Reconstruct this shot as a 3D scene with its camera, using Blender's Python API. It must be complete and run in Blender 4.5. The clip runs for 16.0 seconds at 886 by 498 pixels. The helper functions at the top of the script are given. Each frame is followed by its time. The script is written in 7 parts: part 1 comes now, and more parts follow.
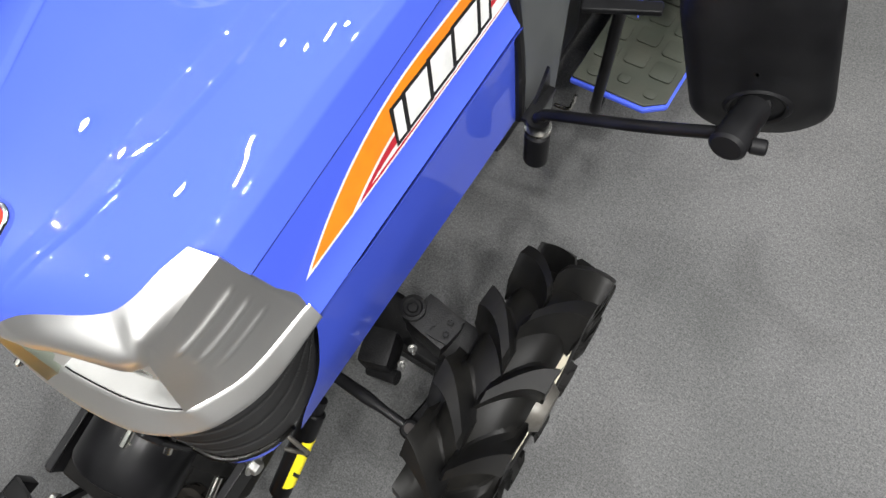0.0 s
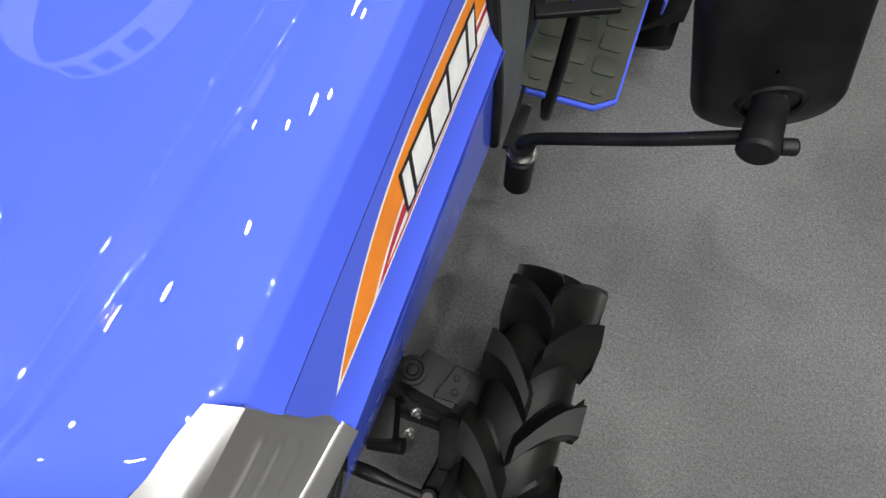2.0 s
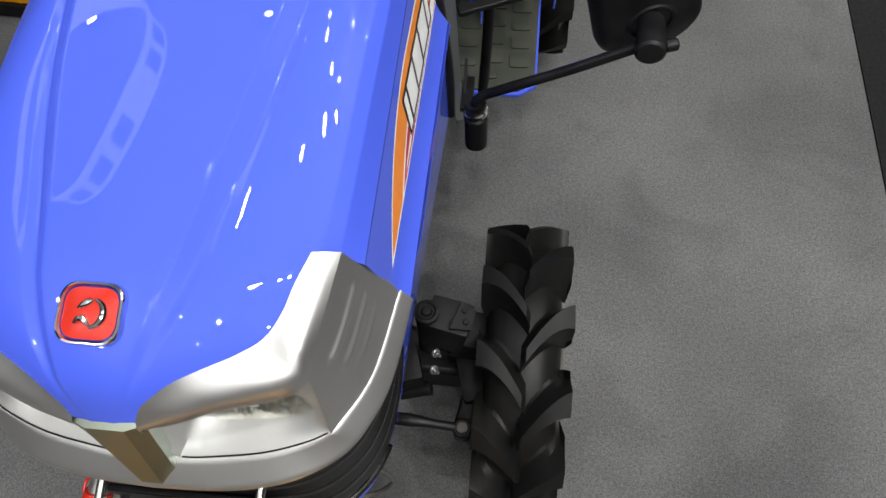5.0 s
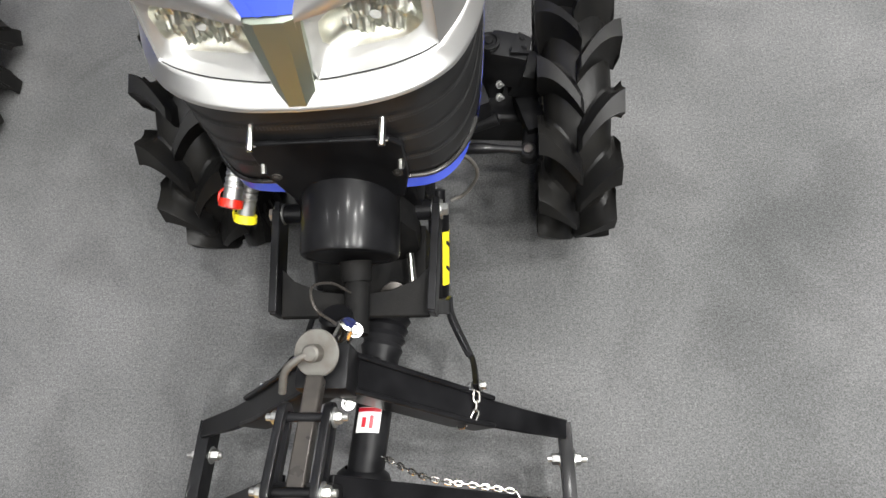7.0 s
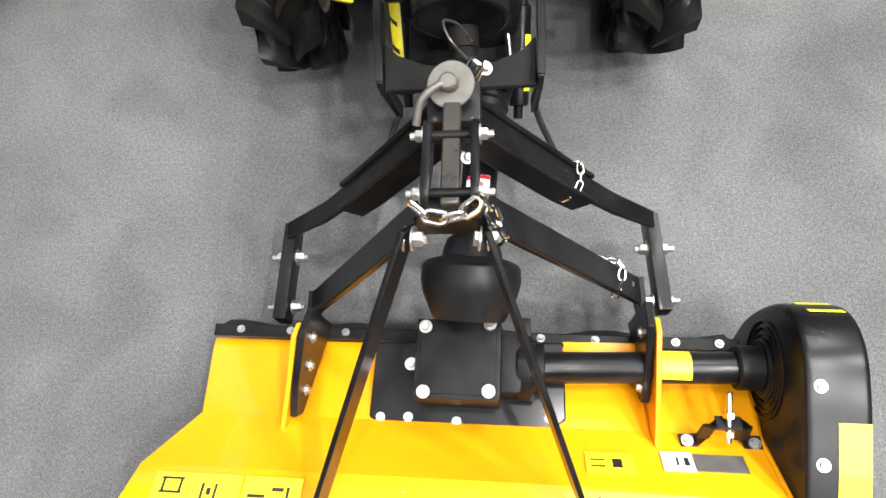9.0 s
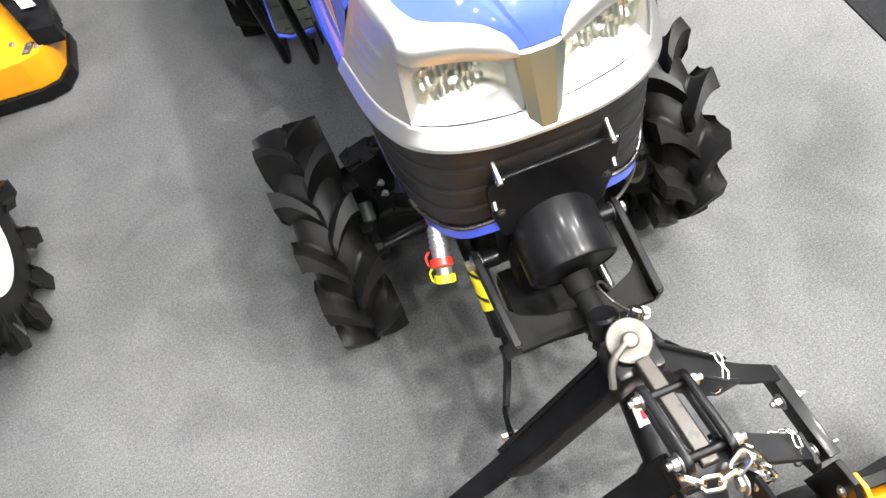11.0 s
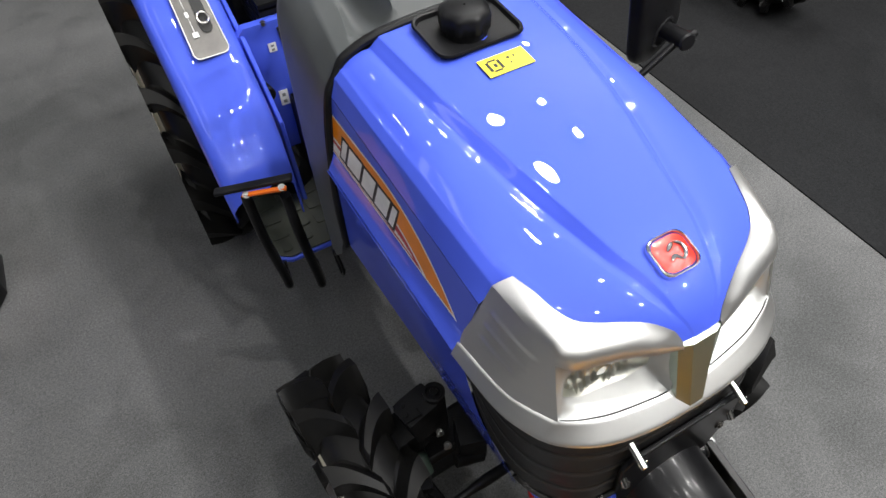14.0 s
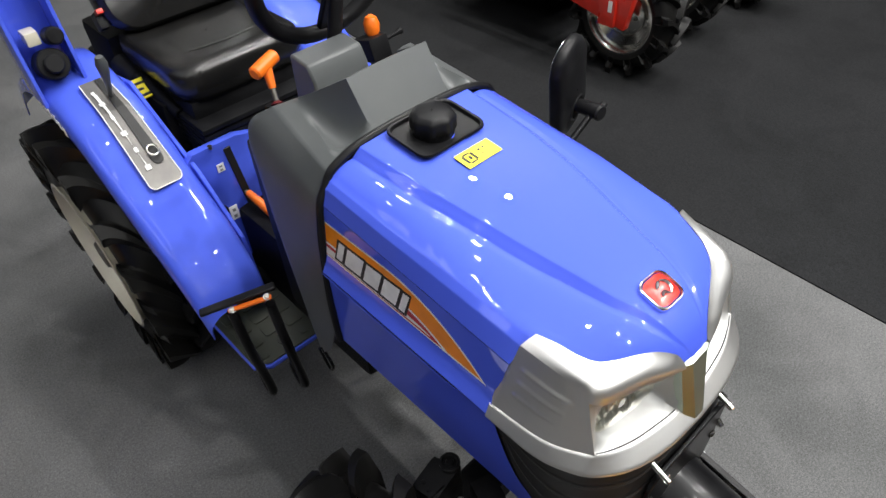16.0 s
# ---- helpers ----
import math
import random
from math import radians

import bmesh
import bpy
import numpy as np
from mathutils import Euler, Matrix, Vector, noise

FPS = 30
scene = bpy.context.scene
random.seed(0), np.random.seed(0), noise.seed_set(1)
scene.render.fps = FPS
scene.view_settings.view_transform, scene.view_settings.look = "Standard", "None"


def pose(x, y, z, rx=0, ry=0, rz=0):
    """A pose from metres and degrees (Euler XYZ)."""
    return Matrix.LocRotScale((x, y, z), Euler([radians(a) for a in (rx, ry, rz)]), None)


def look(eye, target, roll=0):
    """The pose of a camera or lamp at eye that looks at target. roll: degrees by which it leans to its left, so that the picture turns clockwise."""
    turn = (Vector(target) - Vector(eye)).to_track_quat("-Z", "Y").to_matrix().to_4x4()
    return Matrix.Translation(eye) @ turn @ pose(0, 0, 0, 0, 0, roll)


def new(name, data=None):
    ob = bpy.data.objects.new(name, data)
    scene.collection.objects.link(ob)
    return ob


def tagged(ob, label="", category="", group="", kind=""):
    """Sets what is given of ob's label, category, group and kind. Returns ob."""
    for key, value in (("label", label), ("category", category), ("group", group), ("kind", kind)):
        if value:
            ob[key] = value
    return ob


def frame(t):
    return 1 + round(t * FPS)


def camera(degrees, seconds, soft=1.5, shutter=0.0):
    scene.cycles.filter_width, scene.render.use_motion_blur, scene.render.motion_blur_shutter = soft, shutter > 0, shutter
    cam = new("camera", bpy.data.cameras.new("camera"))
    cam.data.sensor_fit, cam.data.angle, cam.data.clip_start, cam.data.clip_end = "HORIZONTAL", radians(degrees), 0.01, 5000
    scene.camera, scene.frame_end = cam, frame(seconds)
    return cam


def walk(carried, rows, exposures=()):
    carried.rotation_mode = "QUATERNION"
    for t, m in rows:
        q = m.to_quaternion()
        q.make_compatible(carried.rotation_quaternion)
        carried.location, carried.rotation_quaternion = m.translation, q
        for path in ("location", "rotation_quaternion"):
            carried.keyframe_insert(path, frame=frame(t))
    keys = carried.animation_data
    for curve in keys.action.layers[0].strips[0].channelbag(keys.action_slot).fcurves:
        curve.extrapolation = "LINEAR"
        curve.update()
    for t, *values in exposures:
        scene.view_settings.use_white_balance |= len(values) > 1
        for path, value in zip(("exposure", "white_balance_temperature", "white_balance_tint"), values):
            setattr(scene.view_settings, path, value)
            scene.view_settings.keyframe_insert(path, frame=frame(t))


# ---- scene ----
cam = camera(67.4, 16.0)
PATH = [
    (0, (0.592, -0.201, 1.675), (0.006, 0.366, -0.151), -14.8),
    (0.5, (0.571, -0.244, 1.651), (0.111, 0.452, -0.167), -3.2),
    (1, (0.562, -0.274, 1.644), (0.144, 0.46, -0.169), -3.6),
    (1.5, (0.457, -0.244, 1.592), (0.085, 0.44, -0.25), -6.1),
    (2, (0.41, -0.159, 1.612), (0.093, 0.531, -0.238), -5.6),
    (2.5, (0.387, -0.202, 1.604), (0.095, 0.497, -0.247), -6.6),
    (3, (0.337, -0.277, 1.599), (0.053, 0.396, -0.263), -7.3),
    (3.2, (0.333, -0.29, 1.613), (0.069, 0.385, -0.251), -6.5),
    (5.3, (0.397, -0.514, 1.709), (0.228, 0.481, -0.018), -6.8),
    (5.5, (0.378, -0.565, 1.71), (0.216, 0.451, -0.005), -7.8),
    (6, (0.333, -0.689, 1.691), (0.109, 0.271, -0.049), -13.8),
    (6.5, (0.321, -0.762, 1.665), (0.077, 0.123, -0.111), -16.1),
    (7, (0.316, -0.928, 1.67), (0.078, -0.121, -0.145), -16.5),
    (7.5, (0.334, -1.086, 1.656), (0.085, -0.32, -0.174), -15.9),
    (8, (0.302, -1.243, 1.583), (0.031, -0.577, -0.283), -18.6),
    (8.2, (0.261, -1.302, 1.569), (0.014, -0.664, -0.311), -17.0),
    (10.3, (-0.205, -1.109, 1.673), (-0.205, -0.194, -0.106), -15.7),
    (10.5, (-0.232, -1.094, 1.71), (-0.183, -0.13, -0.041), -14.6),
    (11, (-0.305, -1.004, 1.737), (-0.166, 0.029, 0.03), -14.6),
    (11.5, (-0.358, -0.91, 1.795), (-0.123, 0.211, 0.155), -11.7),
    (12, (-0.346, -0.841, 1.816), (0.019, 0.318, 0.227), -7.2),
    (12.5, (-0.405, -0.782, 1.828), (0.126, 0.352, 0.268), 0.1),
    (13, (-0.448, -0.733, 1.839), (0.202, 0.387, 0.315), 3.4),
    (13.5, (-0.506, -0.675, 1.828), (0.132, 0.471, 0.318), 0.6),
    (14, (-0.531, -0.597, 1.826), (0.064, 0.56, 0.308), -3.6),
    (14.5, (-0.534, -0.509, 1.865), (0.102, 0.655, 0.368), -7.4),
    (15, (-0.609, -0.504, 1.895), (0.137, 0.619, 0.417), -7.0),
    (15.5, (-0.702, -0.53, 1.937), (0.152, 0.584, 0.512), -5.4),
    (16, (-0.724, -0.559, 1.924), (0.222, 0.552, 0.556), -4.0),
]
EXPOSURES = [(0, 0.1), (0.5, 0.1), (1.0, 0.08), (1.5, -0.04), (2.0, -0.35), (2.5, -0.52), (3.0, -0.66), (5.5, -0.5), (6.0, -0.50), (6.5, -0.07), (7.0, 0.42), (7.5, 0.76), (8.0, 0.70), (10.5, 1.16), (11.0, 1.25),
             (11.5, 1.1), (12.0, 0.75), (12.5, 0.28), (13.5, 0.05), (14.5, -0.06), (15.3, 0.0), (16.0, 0.02)]
walk(cam, [(t, look(eye, target, roll)) for t, eye, target, roll in PATH], EXPOSURES)

# ---- world and light: a hall lit from high spot lamps ----
world = bpy.data.worlds.new("hall_air")
world.use_nodes = True
world.node_tree.nodes["Background"].inputs[0].default_value = (0.9, 0.95, 1.0, 1)
world.node_tree.nodes["Background"].inputs[1].default_value = 0.02
scene.world = world
LAMP_HEIGHT = 6.0
LAMP_POWER = 54.0
FILL_POWER = 200.0
LAMP_COLOUR = (1.0, 0.99, 0.965)


# ---- materials ----
def material(name, base, rough=0.5, metal=0.0, coat=0.0, second=None, scale=20.0, fine=0.0, fine_scale=400.0,
             bump=0.0, rough_var=0.08, emit=0.0, per_object=0.0, transmission=0.0, ior=1.45, coat_rough=0.03, spec=0.5):
    """A principled surface with slow variation of tone, finer grain and relief, all at real size."""
    m = bpy.data.materials.new(name)
    m.use_nodes = True
    nt = m.node_tree
    bsdf = nt.nodes["Principled BSDF"]
    bsdf.inputs["Metallic"].default_value = metal
    bsdf.inputs["Coat Weight"].default_value = coat
    bsdf.inputs["Coat Roughness"].default_value = coat_rough
    bsdf.inputs["Specular IOR Level"].default_value = spec
    bsdf.inputs["Transmission Weight"].default_value = transmission
    bsdf.inputs["IOR"].default_value = ior
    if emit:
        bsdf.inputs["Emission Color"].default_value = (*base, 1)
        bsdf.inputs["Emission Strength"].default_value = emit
    where = nt.nodes.new("ShaderNodeTexCoord")
    slow = nt.nodes.new("ShaderNodeTexNoise")
    slow.inputs["Scale"].default_value = scale
    slow.inputs["Detail"].default_value = 5
    nt.links.new(where.outputs["Object"], slow.inputs["Vector"])
    tone = nt.nodes.new("ShaderNodeMix")
    tone.data_type = "RGBA"
    second = second or tuple(c * 0.82 for c in base)
    tone.inputs["A"].default_value = (*base, 1)
    tone.inputs["B"].default_value = (*second, 1)
    spread = nt.nodes.new("ShaderNodeMapRange")
    spread.inputs["From Min"].default_value = 0.35
    spread.inputs["From Max"].default_value = 0.68
    nt.links.new(slow.outputs["Fac"], spread.inputs["Value"])
    nt.links.new(spread.outputs["Result"], tone.inputs["Factor"])
    colour = tone.outputs["Result"]
    grain = nt.nodes.new("ShaderNodeTexNoise")
    grain.inputs["Scale"].default_value = fine_scale
    grain.inputs["Detail"].default_value = 3
    nt.links.new(where.outputs["Object"], grain.inputs["Vector"])
    if fine:
        value = nt.nodes.new("ShaderNodeMapRange")
        value.inputs["From Min"].default_value = 0.3
        value.inputs["From Max"].default_value = 0.7
        value.inputs["To Min"].default_value = 1 - fine
        value.inputs["To Max"].default_value = 1 + fine
        nt.links.new(grain.outputs["Fac"], value.inputs["Value"])
        times = nt.nodes.new("ShaderNodeVectorMath")
        times.operation = "SCALE"
        nt.links.new(colour, times.inputs[0])
        nt.links.new(value.outputs["Result"], times.inputs["Scale"])
        colour = times.outputs["Vector"]
    nt.links.new(colour, bsdf.inputs["Base Color"])
    gloss = nt.nodes.new("ShaderNodeMapRange")
    gloss.inputs["To Min"].default_value = max(0.02, rough - rough_var)
    gloss.inputs["To Max"].default_value = min(1.0, rough + rough_var)
    nt.links.new(slow.outputs["Fac"], gloss.inputs["Value"])
    nt.links.new(gloss.outputs["Result"], bsdf.inputs["Roughness"])
    if bump:
        relief = nt.nodes.new("ShaderNodeBump")
        relief.inputs["Strength"].default_value = bump
        relief.inputs["Distance"].default_value = 0.002
        nt.links.new(grain.outputs["Fac"], relief.inputs["Height"])
        nt.links.new(relief.outputs["Normal"], bsdf.inputs["Normal"])
    return m


BLUE = material("blue_gloss_paint", (0.065, 0.112, 0.675), 0.65, coat=1.0, second=(0.061, 0.105, 0.64), scale=3, rough_var=0.03, coat_rough=0.012, spec=0.12)
SILVER = material("silver_paint", (0.63, 0.62, 0.60), 0.40, metal=0.93, coat=0.08, second=(0.585, 0.585, 0.58), scale=6, fine=0.05, fine_scale=1500, rough_var=0.03, coat_rough=0.10)
# nose silver again, darkened and roughened to cut glare and reflections in the recess
RECESS_SILVER = material("silver_paint_toned_down", (0.50, 0.50, 0.49), 0.55, metal=0.75, second=(0.47, 0.47, 0.46), scale=6, fine=0.05, fine_scale=1500, rough_var=0.03)
# nose silver darkened and tinted olive after the yellow mower's reflection in it
WEDGE_SILVER = material("wedge_silver_olive_reflection", (0.36, 0.40, 0.34), 0.42, metal=1.0, second=(0.33, 0.37, 0.31), scale=10, rough_var=0.04)
ZINC = material("dull_zinc", (0.50, 0.50, 0.49), 0.36, metal=0.9, second=(0.36, 0.36, 0.35), scale=60, rough_var=0.12)
GREY_PLASTIC = material("grey_plastic", (0.082, 0.087, 0.088), 0.40, second=(0.070, 0.075, 0.076), scale=8, fine=0.06, fine_scale=1200, bump=0.08)
BLACK_PLASTIC = material("black_plastic", (0.0062, 0.0062, 0.007), 0.40, spec=0.19, second=(0.012, 0.012, 0.013), scale=15, fine=0.15, fine_scale=900, bump=0.05)
BLACK_PAINT = material("black_satin_paint", (0.0036, 0.0036, 0.004), 0.32, coat=0.12, coat_rough=0.14, spec=0.16, second=(0.010, 0.010, 0.011), scale=12, rough_var=0.08)
GUARD_BLACK = material("black_moulded_guard", (0.005, 0.005, 0.0055), 0.28, spec=0.22, second=(0.008, 0.008, 0.0085), scale=10, rough_var=0.06)
CAST_BLACK = material("cast_black", (0.0042, 0.0042, 0.0046), 0.40, spec=0.15, second=(0.009, 0.009, 0.0095), scale=25, fine=0.2, fine_scale=350, bump=0.35)
MATT_BLACK = material("matt_black_casting", (0.007, 0.007, 0.0072), 0.62, spec=0.10, second=(0.012, 0.0115, 0.011), scale=18, fine=0.2, fine_scale=400, bump=0.15)
RUBBER = material("tyre_rubber", (0.006, 0.006, 0.0063), 0.40, spec=0.20, second=(0.011, 0.0105, 0.0095), scale=9, fine=0.12, fine_scale=500, bump=0.12, rough_var=0.12)
CHROME = material("bright_zinc", (0.72, 0.71, 0.68), 0.20, metal=1.0, second=(0.6, 0.58, 0.52), scale=40, rough_var=0.1)
STEEL = material("grey_steel", (0.15, 0.145, 0.132), 0.48, metal=0.6, second=(0.11, 0.10, 0.088), scale=45, rough_var=0.1)
WORN_STEEL = material("worn_dark_steel", (0.05, 0.046, 0.042), 0.30, metal=0.5, second=(0.07, 0.062, 0.055), scale=30, rough_var=0.12)
BEAD = material("bead_metal", (0.07, 0.068, 0.066), 0.28, metal=1.0, scale=30, rough_var=0.08)
PLATED = material("chrome_trim", (0.8, 0.8, 0.8), 0.08, metal=1.0, scale=30, rough_var=0.03)
CREAM = material("cream_rim_paint", (0.62, 0.58, 0.46), 0.35, coat=0.3, second=(0.56, 0.52, 0.41), scale=10)
YELLOW = material("yellow_paint", (0.80, 0.325, 0.004), 0.30, coat=0.6, second=(0.77, 0.295, 0.004), scale=5, rough_var=0.05)
STICKER_YELLOW = material("yellow_sticker", (0.82, 0.70, 0.02), 0.4, scale=30)
WHITE = material("white_print", (0.80, 0.80, 0.78), 0.4, scale=30)
INK = material("black_print", (0.012, 0.012, 0.012), 0.5, scale=30)
ORANGE_PRINT = material("orange_print", (0.88, 0.25, 0.006), 0.35, coat=0.5, scale=20)
RED_PRINT = material("red_print", (0.48, 0.012, 0.025), 0.35, coat=0.5, scale=20)
SEAL_RED = material("dark_red_rubber", (0.10, 0.006, 0.008), 0.5, scale=20)
RED = material("red_enamel", (0.56, 0.022, 0.010), 0.3, coat=0.6, scale=20)
ORANGE = material("orange_plastic", (0.86, 0.17, 0.012), 0.38, scale=20)
VINYL = material("black_vinyl", (0.007, 0.007, 0.007), 0.22, second=(0.013, 0.0125, 0.012), scale=8, fine=0.1, fine_scale=700, bump=0.12)
MAT_RUBBER = material("floor_mat_rubber", (0.030, 0.035, 0.026), 0.55, second=(0.042, 0.044, 0.033), scale=14, fine=0.15, fine_scale=500, bump=0.1)
REFLECTOR = material("lamp_reflector", (0.80, 0.80, 0.74), 0.30, metal=1.0, second=(0.60, 0.60, 0.52), scale=60, rough_var=0.05)
GRILLE_BLACK = material("grille_mesh", (0.009, 0.009, 0.0095), 0.42, second=(0.014, 0.014, 0.0145), scale=20)
GREEN_CAST = material("green_grey_cast", (0.035, 0.055, 0.042), 0.5, scale=20, fine=0.1)
BEIGE_PRINT = material("silver_label", (0.17, 0.16, 0.15), 0.36, metal=0.4, second=(0.12, 0.115, 0.11), scale=20)
GRILLE_DOT = material("grille_dots", (0.035, 0.035, 0.035), 0.4, scale=20)
LABEL_GREY = material("grey_print", (0.22, 0.22, 0.2), 0.4, scale=20)
HALL_DARK = material("hall_wall_paint", (0.05, 0.05, 0.052), 0.8, scale=0.5)
CEILING_WHITE = material("ceiling_paint", (0.72, 0.74, 0.75), 0.9, second=(0.66, 0.68, 0.69), scale=0.4)
# glow added to the cloth so that its mirror image shows in the bonnet
BANNER = material("banner_cloth_added_glow", (0.75, 0.80, 0.88), 0.7, scale=2, emit=2.0)


def glass_material():
    m = bpy.data.materials.new("lamp_glass")
    m.use_nodes = True
    b = m.node_tree.nodes["Principled BSDF"]
    b.inputs["Base Color"].default_value = (0.97, 0.97, 0.94, 1)
    b.inputs["Transmission Weight"].default_value = 1.0
    b.inputs["Roughness"].default_value = 0.05
    b.inputs["IOR"].default_value = 1.22
    return m


GLASS = glass_material()


def carpet_material(name, base, second, speck):
    """Needle-felt carpet: speckled fibres, soft patches, fine relief."""
    m = material(name, base, 0.95, second=second, scale=1.5, fine=speck, fine_scale=240, bump=0.06, rough_var=0.03)
    nt = m.node_tree
    bsdf = nt.nodes["Principled BSDF"]
    source = bsdf.inputs["Base Color"].links[0].from_socket
    where = [n for n in nt.nodes if n.type == "TEX_COORD"][0]
    blotch = nt.nodes.new("ShaderNodeTexNoise")
    blotch.inputs["Scale"].default_value = 105
    blotch.inputs["Detail"].default_value = 6
    nt.links.new(where.outputs["Object"], blotch.inputs["Vector"])
    value = nt.nodes.new("ShaderNodeMapRange")
    value.inputs["From Min"].default_value = 0.3
    value.inputs["From Max"].default_value = 0.7
    value.inputs["To Min"].default_value = 0.84
    value.inputs["To Max"].default_value = 1.16
    nt.links.new(blotch.outputs["Fac"], value.inputs["Value"])
    times = nt.nodes.new("ShaderNodeVectorMath")
    times.operation = "SCALE"
    nt.links.new(source, times.inputs[0])
    nt.links.new(value.outputs["Result"], times.inputs["Scale"])
    # large soft patches at random, slightly darker than the rest
    dark_patch = nt.nodes.new("ShaderNodeTexNoise")
    dark_patch.inputs["Scale"].default_value = 2.6
    dark_patch.inputs["Detail"].default_value = 4
    dark_patch.inputs["Distortion"].default_value = 0.9
    nt.links.new(where.outputs["Object"], dark_patch.inputs["Vector"])
    depth = nt.nodes.new("ShaderNodeMapRange")
    depth.interpolation_type = "SMOOTHSTEP"
    depth.inputs["From Min"].default_value = 0.50
    depth.inputs["From Max"].default_value = 0.66
    depth.inputs["To Min"].default_value = 1.0
    depth.inputs["To Max"].default_value = 0.87
    nt.links.new(dark_patch.outputs["Fac"], depth.inputs["Value"])
    patched = nt.nodes.new("ShaderNodeVectorMath")
    patched.operation = "SCALE"
    nt.links.new(times.outputs["Vector"], patched.inputs[0])
    nt.links.new(depth.outputs["Result"], patched.inputs["Scale"])
    nt.links.new(patched.outputs["Vector"], bsdf.inputs["Base Color"])
    bsdf.inputs["Specular IOR Level"].default_value = 0.1
    return m


CARPET = carpet_material("grey_carpet", (0.127, 0.1260, 0.1275), (0.080, 0.0815, 0.0815), 0.36)
CARPET_DARK = carpet_material("charcoal_carpet", (0.0160, 0.0163, 0.0172), (0.013, 0.0133, 0.014), 0.30)


# ---- building tools ----
PLACE = Matrix.Identity(4)


def affine(sx=1.0, sy=1.0, sz=1.0, at=(0, 0, 0)):
    return Matrix.Translation(at) @ Matrix.Diagonal((sx, sy, sz, 1))


def part(name, bm, mat, parent=None, label="", sharp=35.0, thick=0.0, bevel=0.0):
    """Links a bmesh as one mesh object, under a thing or a part."""
    me = bpy.data.meshes.new(name)
    bmesh.ops.remove_doubles(bm, verts=bm.verts, dist=1e-5)
    bmesh.ops.recalc_face_normals(bm, faces=bm.faces)
    bm.transform(PLACE)
    bm.to_mesh(me)
    bm.free()
    for p in me.polygons:
        p.use_smooth = True
    me.set_sharp_from_angle(angle=radians(sharp))
    me.materials.append(mat)
    ob = new(name, me)
    if parent is not None:
        ob.parent = parent
    if label:
        tagged(ob, label)
    if thick:
        mod = ob.modifiers.new("thickness", "SOLIDIFY")
        mod.thickness, mod.offset = thick, -1
        if not bevel:
            mod = ob.modifiers.new("crisp", "EDGE_SPLIT")
            mod.split_angle = radians(sharp)
    if bevel:
        mod = ob.modifiers.new("edges", "BEVEL")
        mod.width, mod.segments, mod.limit_method = bevel, 2, "ANGLE"
        mod.angle_limit = radians(40)
    return ob


def thing(name, label, category, group="", at=(0, 0, 0), kind=""):
    ob = new(name)
    ob.location = at
    ob.empty_display_size = 0.1
    return tagged(ob, label, category, group, kind)


def V(*a):
    return Vector(a)


def smooth_line(points, n):
    """n + 1 points at even parameter steps on a Catmull-Rom line."""
    p = [Vector(q) for q in points]
    if len(p) == 2:
        return [p[0].lerp(p[1], i / n) for i in range(n + 1)]
    p = [2 * p[0] - p[1]] + p + [2 * p[-1] - p[-2]]
    spans = len(p) - 3
    out = []
    for i in range(n + 1):
        u = i / n * spans
        k = min(int(u), spans - 1)
        t = u - k
        a, b, c, d = p[k:k + 4]
        out.append(0.5 * ((2 * b) + (c - a) * t + (2 * a - 5 * b + 4 * c - d) * t * t + (3 * b - a - 3 * c + d) * t ** 3))
    return out


def add_grid(bm, rows, close=False):
    vs = [[bm.verts.new(p) for p in r] for r in rows]
    for a, b in zip(vs, vs[1:]):
        m = len(a)
        for j in range(m if close else m - 1):
            k = (j + 1) % m
            bm.faces.new((a[j], a[k], b[k], b[j]))
    return vs


def basis(d, up=(0, 0, 1)):
    d = Vector(d).normalized()
    u = Vector(up)
    if abs(d.dot(u)) > 0.95:
        u = V(0, 1, 0) if abs(d.y) < 0.9 else V(1, 0, 0)
    s = d.cross(u).normalized()
    return d, s, s.cross(d)


def add_tube(bm, pts, r, seg=12, n=0, caps=True):
    line = smooth_line(pts, n) if n else [Vector(p) for p in pts]
    rr = r if isinstance(r, (list, tuple)) else [r] * len(line)
    rows = []
    up = V(0, 0, 1)
    for i, p in enumerate(line):
        d = line[min(i + 1, len(line) - 1)] - line[max(i - 1, 0)]
        d, s, t = basis(d, up)
        up = t
        rows.append([p + (s * math.cos(2 * math.pi * k / seg) + t * math.sin(2 * math.pi * k / seg)) * rr[i] for k in range(seg)])
    vs = add_grid(bm, rows, close=True)
    if caps:
        bm.faces.new(vs[0])
        bm.faces.new(list(reversed(vs[-1])))


def add_cyl(bm, a, b, r, r2=None, seg=20, edge=0.0):
    a, b = Vector(a), Vector(b)
    r2 = r if r2 is None else r2
    d = (b - a).normalized()
    if edge:
        add_tube(bm, [a, a + d * 1e-4, a + d * edge, b - d * edge, b - d * 1e-4, b], [r - edge, r - edge, r, r2, r2 - edge, r2 - edge], seg)
    else:
        add_tube(bm, [a, b], [r, r2], seg)


